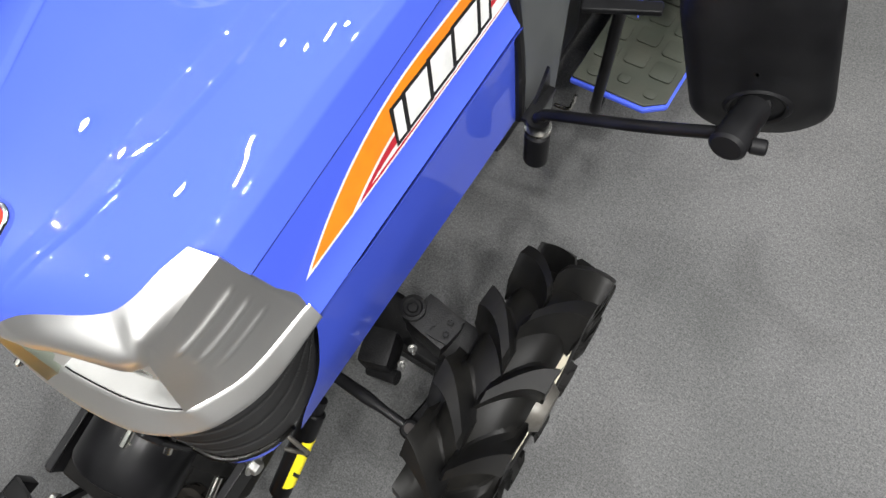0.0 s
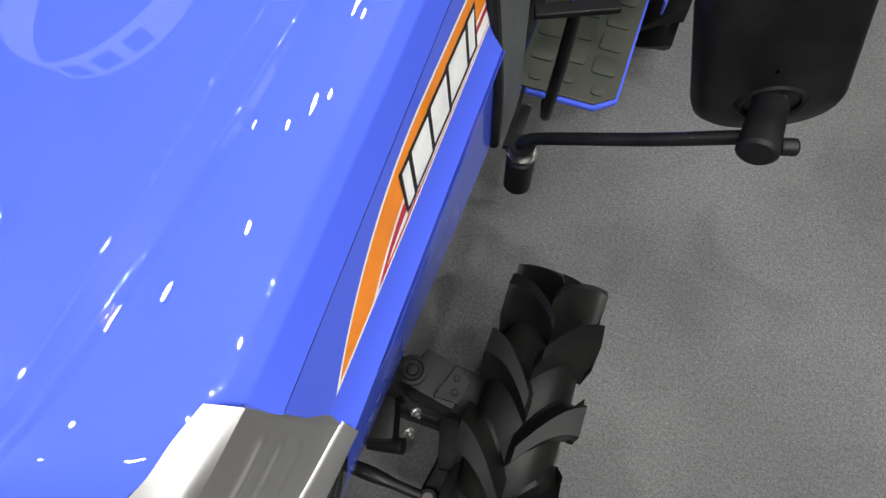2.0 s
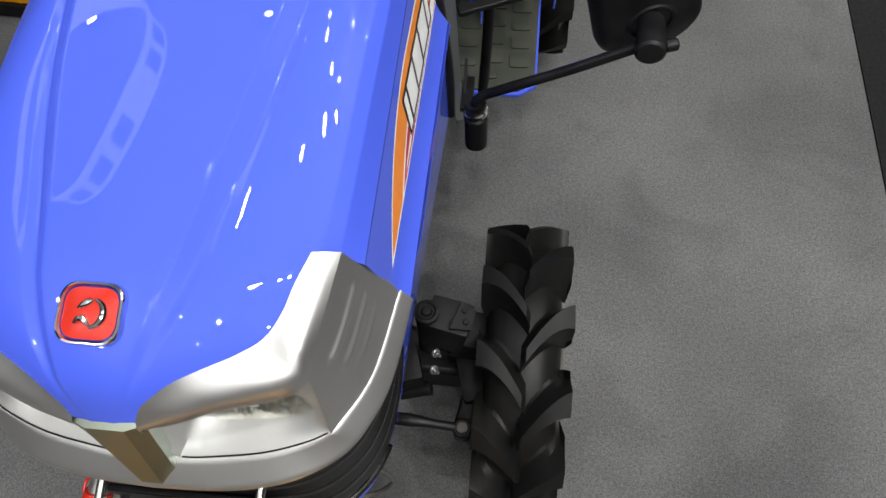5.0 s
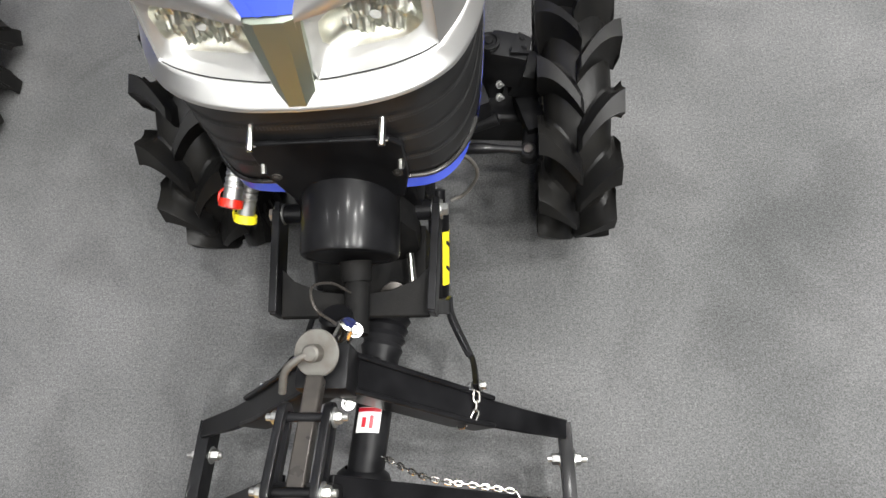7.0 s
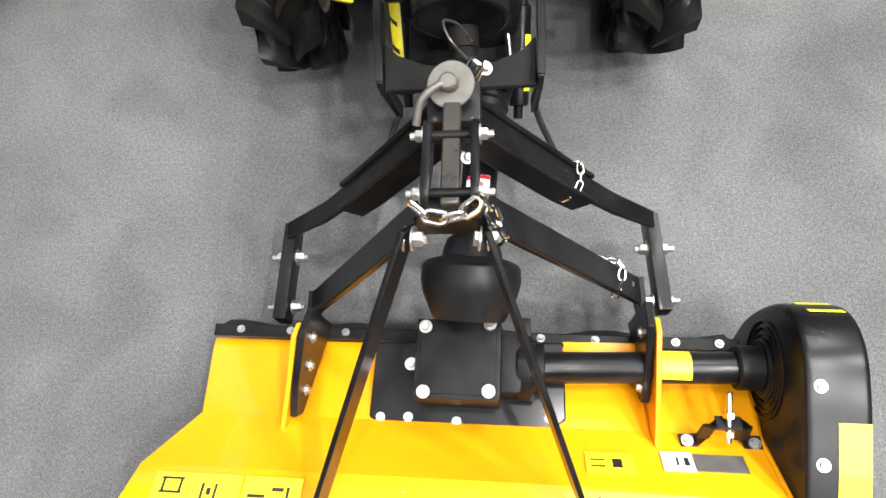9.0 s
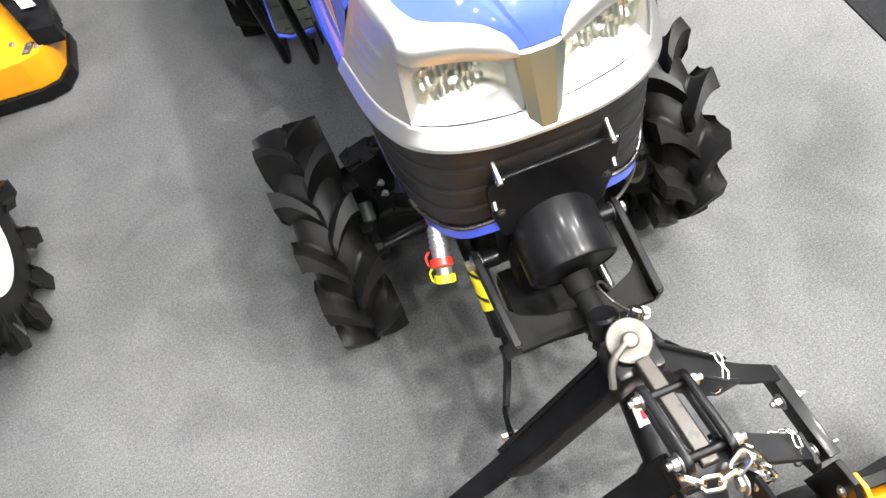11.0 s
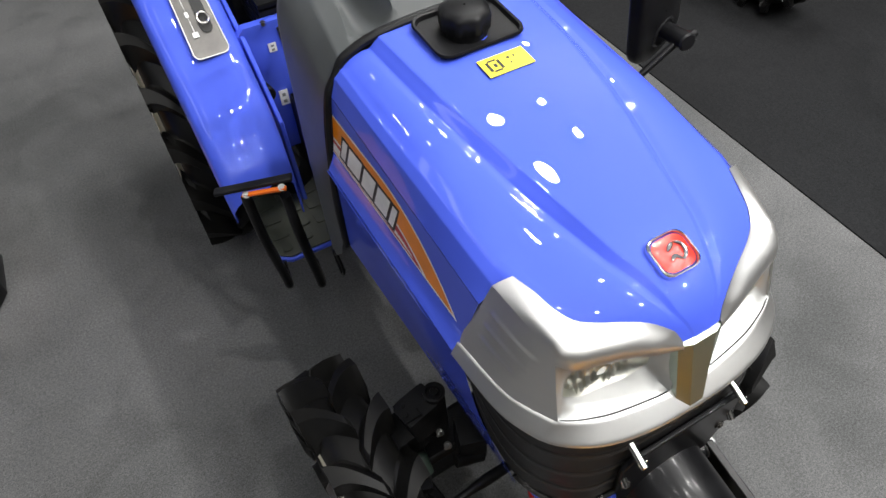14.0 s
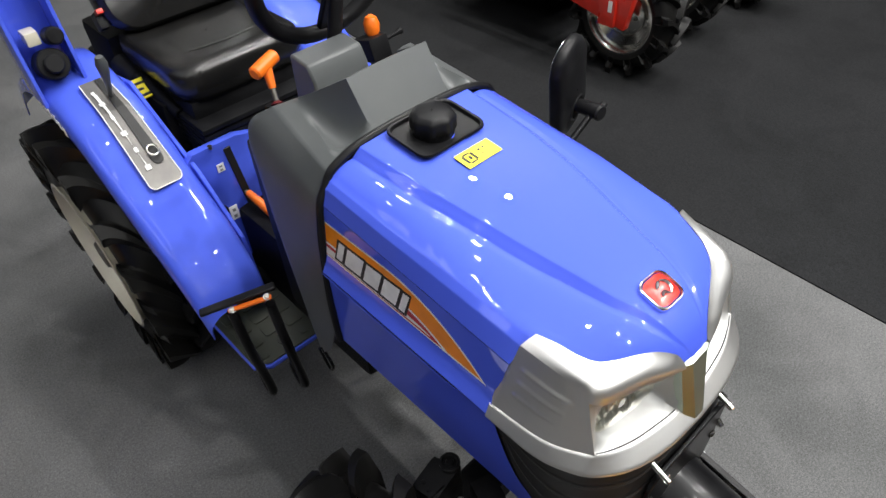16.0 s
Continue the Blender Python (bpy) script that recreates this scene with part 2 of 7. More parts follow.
def add_bar(bm, pts, w, h, up=(0, 0, 1), n=0, w2=None):
    """A rectangular bar along points; w across, h along up."""
    line = smooth_line(pts, n) if n else [Vector(p) for p in pts]
    rows = []
    for i, p in enumerate(line):
        d = line[min(i + 1, len(line) - 1)] - line[max(i - 1, 0)]
        d, s, t = basis(d, up)
        ww = w if w2 is None else w + (w2 - w) * i / (len(line) - 1)
        rows.append([p + s * ww / 2 + t * h / 2, p - s * ww / 2 + t * h / 2, p - s * ww / 2 - t * h / 2, p + s * ww / 2 - t * h / 2])
    vs = add_grid(bm, rows, close=True)
    bm.faces.new(vs[0])
    bm.faces.new(list(reversed(vs[-1])))


def add_box(bm, c, size, turn=None, bevel=0.0):
    m = Matrix.Translation(c) @ (turn or Matrix.Identity(4)) @ Matrix.Diagonal((*size, 1))
    vs = bmesh.ops.create_cube(bm, size=1.0, matrix=m)["verts"]
    if bevel:
        es = list({e for v in vs for e in v.link_edges})
        bmesh.ops.bevel(bm, geom=es, offset=bevel, segments=2, profile=0.7, affect="EDGES")


def add_plate(bm, pts, push, bevel=0.0):
    """A flat polygon given by points, pushed to a thickness."""
    a = [Vector(p) for p in pts]
    d = Vector(push)
    lo = [bm.verts.new(p) for p in a]
    hi = [bm.verts.new(p + d) for p in a]
    fs = [bm.faces.new(lo), bm.faces.new(list(reversed(hi)))]
    for i in range(len(a)):
        j = (i + 1) % len(a)
        fs.append(bm.faces.new((lo[i], hi[i], hi[j], lo[j])))
    if bevel:
        es = list({e for f in fs for e in f.edges})
        bmesh.ops.bevel(bm, geom=es, offset=bevel, segments=2, profile=0.7, affect="EDGES")


def add_lathe(bm, profile, centre, axis=(1, 0, 0), seg=40, close=False):
    d, s, t = basis(axis)
    c = Vector(centre)
    rows = [[c + d * x + (s * math.cos(2 * math.pi * k / seg) + t * math.sin(2 * math.pi * k / seg)) * r for k in range(seg)] for x, r in profile]
    add_grid(bm, rows, close=True)


def add_bolt(bm, p, d, r=0.010, h=0.008, stud=0.0):
    """A hexagon head on a washer."""
    p, d = Vector(p), Vector(d).normalized()
    add_tube(bm, [p - d * 0.001, p + d * 0.002], r * 1.5, 16)
    add_tube(bm, [p, p + d * h * 0.85, p + d * h], [r, r, r * 0.86], 6)
    if stud:
        add_tube(bm, [p + d * h, p + d * (h + stud)], r * 0.55, 10)


def bolt(p, d, parent, r=0.010, h=0.008, stud=0.0, mat=None, name="bolt"):
    bm = bmesh.new()
    add_bolt(bm, p, d, r, h, stud)
    return part(name, bm, mat or ZINC, parent)


def rounded_rect(w, h, r, n=5):
    out = []
    for cx, cy, a0 in ((w / 2 - r, h / 2 - r, 0), (-w / 2 + r, h / 2 - r, 90), (-w / 2 + r, -h / 2 + r, 180), (w / 2 - r, -h / 2 + r, 270)):
        for k in range(n + 1):
            a = radians(a0 + 90 * k / n)
            out.append((cx + r * math.cos(a), cy + r * math.sin(a)))
    return out


def sticker(name, corners, mat, parent, lift=0.0012, bars=(), ink=None, label=""):
    """A thin label on a flat patch given by four corners (a, b, c, d around); bars are (u0, v0, u1, v1) prints on it."""
    a, b, c, d = (Vector(q) for q in corners)
    nrm = (b - a).cross(d - a).normalized()
    bm = bmesh.new()
    add_plate(bm, [a, b, c, d], nrm * lift)
    ob = part(name, bm, mat, parent, label)
    if bars:
        bm = bmesh.new()
        for u0, v0, u1, v1 in bars:
            q = [(a.lerp(b, u)).lerp(d.lerp(c, u), v) + nrm * lift for u, v in ((u0, v0), (u1, v0), (u1, v1), (u0, v1))]
            add_plate(bm, q, nrm * lift * 0.5)
        tagged(part("print", bm, ink or INK, ob), kind="stuff")
    return ob


def chain(name, pts, parent, link=0.022, wire=0.0022, mat=None):
    """Oval links along a slack line, turned by turns."""
    line = smooth_line(pts, 60)
    lens = [0]
    for p, q in zip(line, line[1:]):
        lens.append(lens[-1] + (q - p).length)
    step = link * 0.72
    count = max(2, int(lens[-1] / step))
    bm = bmesh.new()
    for i in range(count):
        want = (i + 0.5) * lens[-1] / count
        k = max(j for j in range(len(lens)) if lens[j] <= want)
        k = min(k, len(line) - 2)
        p = line[k]
        d, s, t = basis(line[k + 1] - line[k])
        side = s if i % 2 else t
        ring = [p + d * (link / 2 - 0.3 * link) * (1 if math.cos(a) > 0 else -1) + d * 0.3 * link * math.cos(a) + side * 0.28 * link * math.sin(a) for a in [2 * math.pi * (j + 0.5) / 10 for j in range(10)]]
        ring += ring[:2]
        add_tube(bm, ring, wire, 6, caps=False)
    return part(name, bm, mat or CHROME, parent)


# ---- the hall ----
def hall():
    bm = bmesh.new()
    add_grid(bm, [[V(-14 + 28 * i / 8, -14 + 28 * j / 8, 0) for i in range(9)] for j in range(9)])
    tagged(part("floor", bm, CARPET), "light grey needle-felt carpet of the stand", "floor", kind="structure")
    bm = bmesh.new()
    add_plate(bm, [(0.88, -13.9, 0.0), (13.9, -13.9, 0.0), (13.9, 13.9, 0.0), (2.05, 13.9, 0.0)], (0, 0, 0.006))
    tagged(part("aisle_carpet", bm, CARPET_DARK), "charcoal carpet of the aisle laid over the grey one", "carpet", kind="structure")
    for name, c, size in (("wall_north", (0, 14.1, 3.5), (28.4, 0.2, 7.2)), ("wall_south", (0, -14.1, 3.5), (28.4, 0.2, 7.2)),
                          ("wall_east", (14.1, 0, 3.5), (0.2, 28, 7.2)), ("wall_west", (-14.1, 0, 3.5), (0.2, 28, 7.2)),
                          ("ceiling", (0, 0, 7.2), (28.4, 28.4, 0.2))):
        bm = bmesh.new()
        add_box(bm, c, size)
        tagged(part(name, bm, CEILING_WHITE if name == "ceiling" else HALL_DARK), "painted hall surface", "ceiling" if name == "ceiling" else "wall", kind="structure")


hall()


def spot_lamp(x, y, glass, power):
    """A round hall lamp: a can with a glowing disc."""
    t = thing("hall_spot_lamp", "round white-lit spot lamp hanging under the hall ceiling", "lamp", "hall lamps", (x, y, LAMP_HEIGHT))
    bm = bmesh.new()
    add_lathe(bm, [(0.0, 0.02), (0.0, 0.17), (-0.02, 0.18), (0.16, 0.18), (0.24, 0.08), (0.24, 0.0)], (0, 0, 0.03), (0, 0, 1), 24)
    part("housing", bm, BLACK_PAINT, t)
    bm = bmesh.new()
    add_cyl(bm, (0, 0, 0.26), (0, 0, 1.1), 0.012, seg=8)
    part("hanger", bm, BLACK_PAINT, t)
    d = bpy.data.lights.new("spot_glow", "AREA")
    d.shape, d.size, d.energy, d.color = "DISK", glass, power, LAMP_COLOUR
    lamp = new("glow", d)
    lamp.parent = t
    lamp.location = (0, 0, -0.02)


# the lamps that mirror in the bonnet hang off the even grid, three of them with wide glasses
MOVED = {(2.3, 2.7): (2.0, 2.6, 0.30), (2.3, 0.9): (2.0, 1.4, 0.30), (0.45, 2.7): (0.95, 3.0, 0.30), (4.2, 2.7): (3.15, 2.75, 0.15), (4.2, 0.9): (3.3, 1.9, 0.15),
         (-3.6, 0.9): (-4.0, 0.8, 0.22), (-3.6, -0.9): (-4.4, -1.0, 0.15), (-3.6, 2.7): (-4.6, 3.3, 0.20), (0.45, 4.6): (0.8, 3.4, 0.15)}
for gy, k in ((-4.6, 0.8), (-2.7, 1.2), (-0.9, 1.05), (0.9, 0.62), (2.7, 0.40), (4.6, 0.35)):
    for gx, w in ((-3.6, 0.53), (-1.5, 0.36), (0.45, 1.0), (2.3, 1.7), (4.2, 2.1)):
        power = LAMP_POWER * k * w * (1.25 if gx > 0 and gy < 0 else 1.1 if gx > 0 else 0.85 if gy < 0 else 0.80 if gx == -1.5 and gy < 1 else 0.55 if gx == -3.6 else 0.25) * (0.5 if gx == 0.45 and gy > 0 else 0.9 if gx == 2.3 and gy > 0 else 1.0) / 1.05
        place = MOVED.get((gx, gy), (gx + 0.25 * math.sin(7 * gy + 3 * gx), gy + 0.3 * math.sin(5 * gx + gy), 0.13))
        spot_lamp(*place, power)


def fill_light(x, y, power):
    """An unseen fill light, added for soft ambient light off the white ceiling."""
    t = thing("unseen_fill_light", "added, unseen fill light turned up to the white ceiling", "lamp", "hall uplights", (x, y, 3.6))
    bm = bmesh.new()
    add_plate(bm, [(a, b, -0.06) for a, b in rounded_rect(0.62, 0.42, 0.04)], (0, 0, 0.05))
    part("housing", bm, BLACK_PAINT, t)
    bm = bmesh.new()
    add_cyl(bm, (0.29, 0, 0.0), (0.29, 0, 3.5), 0.012, seg=8)
    part("hanger", bm, BLACK_PAINT, t)
    d = bpy.data.lights.new("fill_glow", "AREA")
    d.shape, d.size, d.size_y, d.energy, d.color = "RECTANGLE", 0.55, 0.36, power, LAMP_COLOUR
    lamp = new("glow", d)
    lamp.parent = t
    lamp.matrix_local = pose(0, 0, 0.02, 180, 0, 0)


for ux, uy, k in ((5.5, -4.5, 1.2), (5.5, 4.5, 1.0), (-4.5, 4.5, 0.2), (-4.5, -4.5, 1.3)):
    fill_light(ux, uy, FILL_POWER * k)


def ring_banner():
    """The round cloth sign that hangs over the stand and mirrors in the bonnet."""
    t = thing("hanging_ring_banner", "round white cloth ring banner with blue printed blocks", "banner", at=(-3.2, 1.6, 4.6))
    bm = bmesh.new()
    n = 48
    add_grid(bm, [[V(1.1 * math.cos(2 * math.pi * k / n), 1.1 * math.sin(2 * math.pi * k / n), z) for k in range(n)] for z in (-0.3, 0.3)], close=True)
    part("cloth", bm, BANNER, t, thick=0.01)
    for k in range(20):
        a = 2 * math.pi * k / 20
        if k % 5 != 4:
            bm = bmesh.new()
            add_box(bm, (1.112 * math.cos(a), 1.112 * math.sin(a), 0), (0.01, 0.22, 0.32), Matrix.Rotation(a, 4, "Z"))
            part("printed_block", bm, BLUE, t)
    for k in range(4):
        bm = bmesh.new()
        a = 2 * math.pi * (k + 0.5) / 4
        add_cyl(bm, (1.1 * math.cos(a), 1.1 * math.sin(a), 0.3), (0.5 * math.cos(a), 0.5 * math.sin(a), 2.5), 0.006, seg=6)
        part("hanging_wire", bm, STEEL, t)


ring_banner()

# ---- the blue tractor ----
tractor = thing("compact_tractor", "blue and silver compact tractor with black lugged tyres on carpet", "tractor")

BODY = affine(sy=1.03, at=(0, -0.009, 0.04))
PLACE = BODY

ZC = smooth_line([(0, -0.305, 1.012), (0, -0.288, 1.046), (0, -0.255, 1.073), (0, -0.21, 1.090), (0, -0.10, 1.112), (0, 0.12, 1.150), (0, 0.36, 1.173)], 120)
ZC_Y, ZC_Z = [-0.345] + [p.y for p in ZC], [0.935] + [p.z for p in ZC]


def bonnet_height(x, y):
    """Height of the bonnet's top; it falls to the shoulders and to the front corners."""
    x = abs(x)
    shift = 0.052 * min(1.0, x / 0.17) ** 1.5 * min(1.0, max(0.0, (0.05 - y) / 0.2))
    z = float(np.interp(y - shift, ZC_Y, ZC_Z))
    edge = 0.2 + 0.016 * min(1.0, max(0.0, (y + 0.13) / 0.47))
    return z - 0.020 * (x / edge) ** 2.6 - 0.016 * (x / edge) ** 8 * min(1.0, max(0.0, (y + 0.13) / 0.3))


def crease_x(y):
    return float(np.interp(y, [-0.305, -0.28, -0.185, -0.09, -0.01, 0.06, 0.163, 0.24, 0.345], [0.013, 0.034, 0.068, 0.088, 0.105, 0.118, 0.133, 0.140, 0.147]))


BROW = [(0.034, -0.302), (0.040, -0.295), (0.048, -0.289), (0.075, -0.272), (0.105, -0.256), (0.135, -0.240), (0.160, -0.222), (0.176, -0.198), (0.186, -0.168), (0.198, -0.136)]
REAR_Y = 0.345


def band(y):
    """Width of the pressed crease."""
    return 0.002 + 0.007 * min(1.0, max(0.0, (y + 0.305) / 0.06)) + 0.009 * min(1.0, max(0.0, (y + 0.25) / 0.2))


def pressed(y):
    """How far the crease is pressed; it runs out towards the tip."""
    u = min(1.0, max(0.0, (y + 0.305) / 0.2))
    return u * (1.6 - 0.6 * u)


def bonnet():
    bm = bmesh.new()
    n = 44
    columns = [(0.0, -0.305, 0.0)]
    columns += [("crease", -0.305 + 0.0001 * k, k) for k in range(9)]
    columns += [(x, y, 0.163 + 0.053 * i / 9) for i, (x, y) in enumerate(BROW)]
    for sx in (1, -1):
        rows = []
        for col, (xf, yf, xr) in enumerate(columns):
            line = []
            for i in range(n + 1):
                u = (i / n) ** 1.3
                y = yf + (REAR_Y - yf) * u
                if xf == "crease":
                    f = min(1.0, max(0.0, (y + 0.305) / 0.06))
                    x = crease_x(y) - 0.002 * f + (-0.006 * f, -0.0016 * f, 0.0, 0.0012 * f, 0.5 * band(y), band(y) - 0.0012 * f, band(y), band(y) + 0.0016 * f, band(y) + 0.006 * f)[xr]
                    z = bonnet_height(x, y) + (0.0034, 0.0034, 0.0030, 0.0018, -0.0032, -0.0082, -0.0092, -0.0094, -0.0086)[xr] * pressed(y)
                else:
                    x = xf + (xr - xf) * (1 - (1 - u) ** 2.0)
                    c = crease_x(y)
                    f_ = min(1.0, max(0.0, (y + 0.305) / 0.06))
                    if xf > 0:
                        x = max(x, c + band(y) + 0.002 + 0.0060 * f_ + 0.003 * (col - 9) * min(1.0, max(0.0, (y + 0.305) / 0.06)))
                    z = bonnet_height(x, y)
                    if xf > 0:
                        away = min(1.0, max(0.0, (x - c - band(y)) / 0.075))
                        ease = min(1.0, u / 0.3)
                        z -= 0.0078 * pressed(y) * (1 - 0.75 * away * (2 - away)) * ease * ease * (3 - 2 * ease)
                    else:
                        z += 0.0034 * pressed(y)
                line.append(V(sx * x, y, z))
            rows.append(line)
        # the shoulder, rounded down to the shut line
        last = rows[-1]
        for w in (0.09, 0.14, 0.19, 0.30, 0.42, 0.46, 0.50, 0.62, 0.8, 0.97, 1.0):
            line = []
            for i, p in enumerate(last):
                q = side_spot(p.y + 0.014 * (1 - (i / n) ** 1.3), 0.0)
                q = V(sx * q.x, q.y, q.z + 0.0006)
                rise = float(np.interp(w, [0, 0.14, 0.46, 1.0], [0, 0.0042, 0.0085, 0.0]))
                line.append(p.lerp(q, w) + V(sx * 0.55, 0, 0.85) * rise * (0.45 + 0.55 * min(1.0, i / 5)))
            rows.append(line)
        add_grid(bm, rows)
    return part("bonnet", bm, BLUE, tractor, "glossy blue bonnet with two pressed creases", sharp=50, thick=0.001)


def flare(w):
    """The flank swings out to a ridge along its foot."""
    v = min(1.0, max(0.0, (w - 0.62) / 0.38))
    return 0.013 * v * v


def side_spot(y, w, lift=0.0):
    """A place on the flank between the shut line (w = 0) and the lower crease (w = 1)."""
    u = (y + 0.12) / 0.465
    a = V(0.2425 + 0.0045 * u, y, 1.029 + 0.054 * u)
    b = V(0.2665 + 0.0015 * u, y, 0.913 + 0.014 * u)
    p = a.lerp(b, w)
    return V(p.x + lift + flare(w), y, p.z)


bonnet()


def flank(sx):
    bm = bmesh.new()
    rows = []
    for j in range(21):
        w = j / 20
        rows.append([V(sx * side_spot(-0.121 + 0.015 * w + (0.466 - 0.015 * w) * i / 20, w).x, *side_spot(-0.121 + 0.015 * w + (0.466 - 0.015 * w) * i / 20, w).yz) for i in range(21)])
    add_grid(bm, rows)
    ob = part("side_panel", bm, BLUE, tractor, "glossy blue bonnet flank with an orange and red flash", thick=0.0002)
    bm = bmesh.new()
    add_tube(bm, [V(sx * (side_spot(-0.12 + 0.463 * i / 12, 0).x + 0.0002), *side_spot(-0.12 + 0.463 * i / 12, 0.004).yz) for i in range(13)], 0.0004, 6)
    part("shut_line", bm, BLACK_PLASTIC, ob, "thin dark shut line under the bonnet edge")
    # the lower skirt: a flat side and a narrow apron under the grille
    edge = smooth_line([(0.2665, -0.106, 0.913), (0.2645, -0.124, 0.84), (0.260, -0.158, 0.755), (0.250, -0.208, 0.685), (0.238, -0.232, 0.622)], 48)
    rows = []
    for k, f in enumerate(edge):
        w = k / 48
        r = V(0.268, 0.345, 0.927).lerp(V(0.272, 0.345, 0.700), w)
        turn = 0.013 * (1 - min(1.0, w / 0.12)) ** 2 + 0.004 * max(0.0, 1 - w)
        rows.append([V(sx * (f.lerp(r, i / 16).x + turn * min(1.0, 0.4 + i / 5)), *f.lerp(r, i / 16).yz) for i in range(17)])
    bm = bmesh.new()
    add_grid(bm, rows)
    part("skirt", bm, BLUE, tractor, "glossy blue lower bonnet skirt", thick=0.0002)
    a = [(0, -0.342, 0.660), (0.1, -0.339, 0.657), (0.17, -0.327, 0.652), (0.215, -0.287, 0.650), (0.238, -0.236, 0.664)]
    b = [(0, -0.343, 0.625), (0.1, -0.340, 0.621), (0.174, -0.326, 0.616), (0.217, -0.284, 0.620), (0.2375, -0.236, 0.652)]
    bm = bmesh.new()
    la, lb = smooth_line(a, 24), smooth_line(b, 24)
    add_grid(bm, [[V(sx * p.lerp(q, w).x, *p.lerp(q, w).yz) for p, q in zip(la, lb)] for w in (0, 0.35, 0.7, 1)])
    part("apron", bm, BLUE, tractor, "narrow blue apron under the grille", thick=0.004)
    # decal: white ground, orange crescent, red wedge, lettering as plain blocks
    def at_height(y, z, lift):
        u = (y + 0.12) / 0.465
        za, zb = 1.029 + 0.054 * u, 0.913 + 0.014 * u
        p = side_spot(y, (za - z) / (za - zb), lift)
        return V(sx * p.x, p.y, p.z)

    def flash(name, mat, lo, hi, y0, y1, lift, n=30, label=""):
        bm = bmesh.new()
        lines = []
        for i in range(n + 1):
            y = y0 + (y1 - y0) * (i / n) ** 1.5
            a_, b_ = lo(y), hi(y)
            lines.append([at_height(y, a_ + (b_ - a_) * k / 3, lift) for k in range(4)])
        add_grid(bm, lines)
        return part(name, bm, mat, ob, label)

    def low(y):
        return 0.953 + 0.014 * max(0.0, (y + 0.088) / 0.432)

    def top(y):
        u = max(0.0, (y + 0.088) / 0.432)
        return low(y) + 0.083 * (1 - (1 - min(1.0, u / 0.62)) ** 2.0) - 0.002 * u

    def mid(y):
        return low(y) + 0.034 * (1 - (1 - min(1.0, max(0.0, (y + 0.005) / 0.13))) ** 1.6)
    flash("decal_border", WHITE, low, top, -0.088, 0.3435, 0.0004, label="white outline of the bonnet flash")
    flash("orange_flash", ORANGE_PRINT, lambda y: max(low(y) + 0.0035, mid(y)), lambda y: top(y) - 0.0035, -0.078, 0.3435, 0.0007)
    flash("red_flash", RED_PRINT, lambda y: low(y) + 0.003, lambda y: max(low(y) + 0.003, mid(y) - 0.005), 0.004, 0.3435, 0.0007)
    spans = [(0.108, 0.124), (0.132, 0.174), (0.182, 0.224), (0.232, 0.280), (0.288, 0.306)]
    for y0, y1 in spans:
        for nm, mat, grow, lift in (("letter_outline", INK, 0.0055, 0.0010), ("letter_block", WHITE, 0.0, 0.0013)):
            bm = bmesh.new()
            ym = (y0 + y1) / 2
            rows = []
            for j in range(4):
                z = low(ym) + 0.013 - grow + (0.044 + 2 * grow) * j / 3
                shear = 0.011 * (j / 3 - 0.5)
                rows.append([at_height(y - shear * (1 if sx < 0 else -1), z, lift) for y in (y0 - grow, ym, y1 + grow)])
            add_grid(bm, rows)
            part(nm, bm, mat, ob)


flank(1)
flank(-1)


# silver nose
E_IN = [(0.034, -0.308, 1.000), (0.075, -0.298, 1.003), (0.11, -0.285, 1.006), (0.165, -0.270, 1.008), (0.189, -0.261, 1.010), (0.203, -0.246, 1.012)]
E_SIDE = [(0.203, -0.246, 1.012), (0.2055, -0.230, 1.034), (0.2155, -0.186, 1.051), (0.2250, -0.128, 1.067)]
STRIP_TOP = [(0.0, -0.316, 0.889), (0.06, -0.312, 0.890), (0.13, -0.302, 0.894), (0.18, -0.287, 0.898), (0.208, -0.274, 0.902)]
STRIP_SIDE = [(0.208, -0.274, 0.902), (0.246, -0.205, 0.909), (0.2675, -0.108, 0.932)]
STRIP_LOW = [(0.0, -0.338, 0.857), (0.09, -0.334, 0.857), (0.16, -0.319, 0.861), (0.213, -0.286, 0.862), (0.243, -0.243, 0.866), (0.261, -0.19, 0.875), (0.2735, -0.106, 0.904)]
GRILLE_LOW = [(0.0, -0.336, 0.660), (0.1, -0.333, 0.657), (0.17, -0.323, 0.652), (0.215, -0.283, 0.652), (0.243, -0.228, 0.672), (0.259, -0.165, 0.755), (0.266, -0.108, 0.905)]


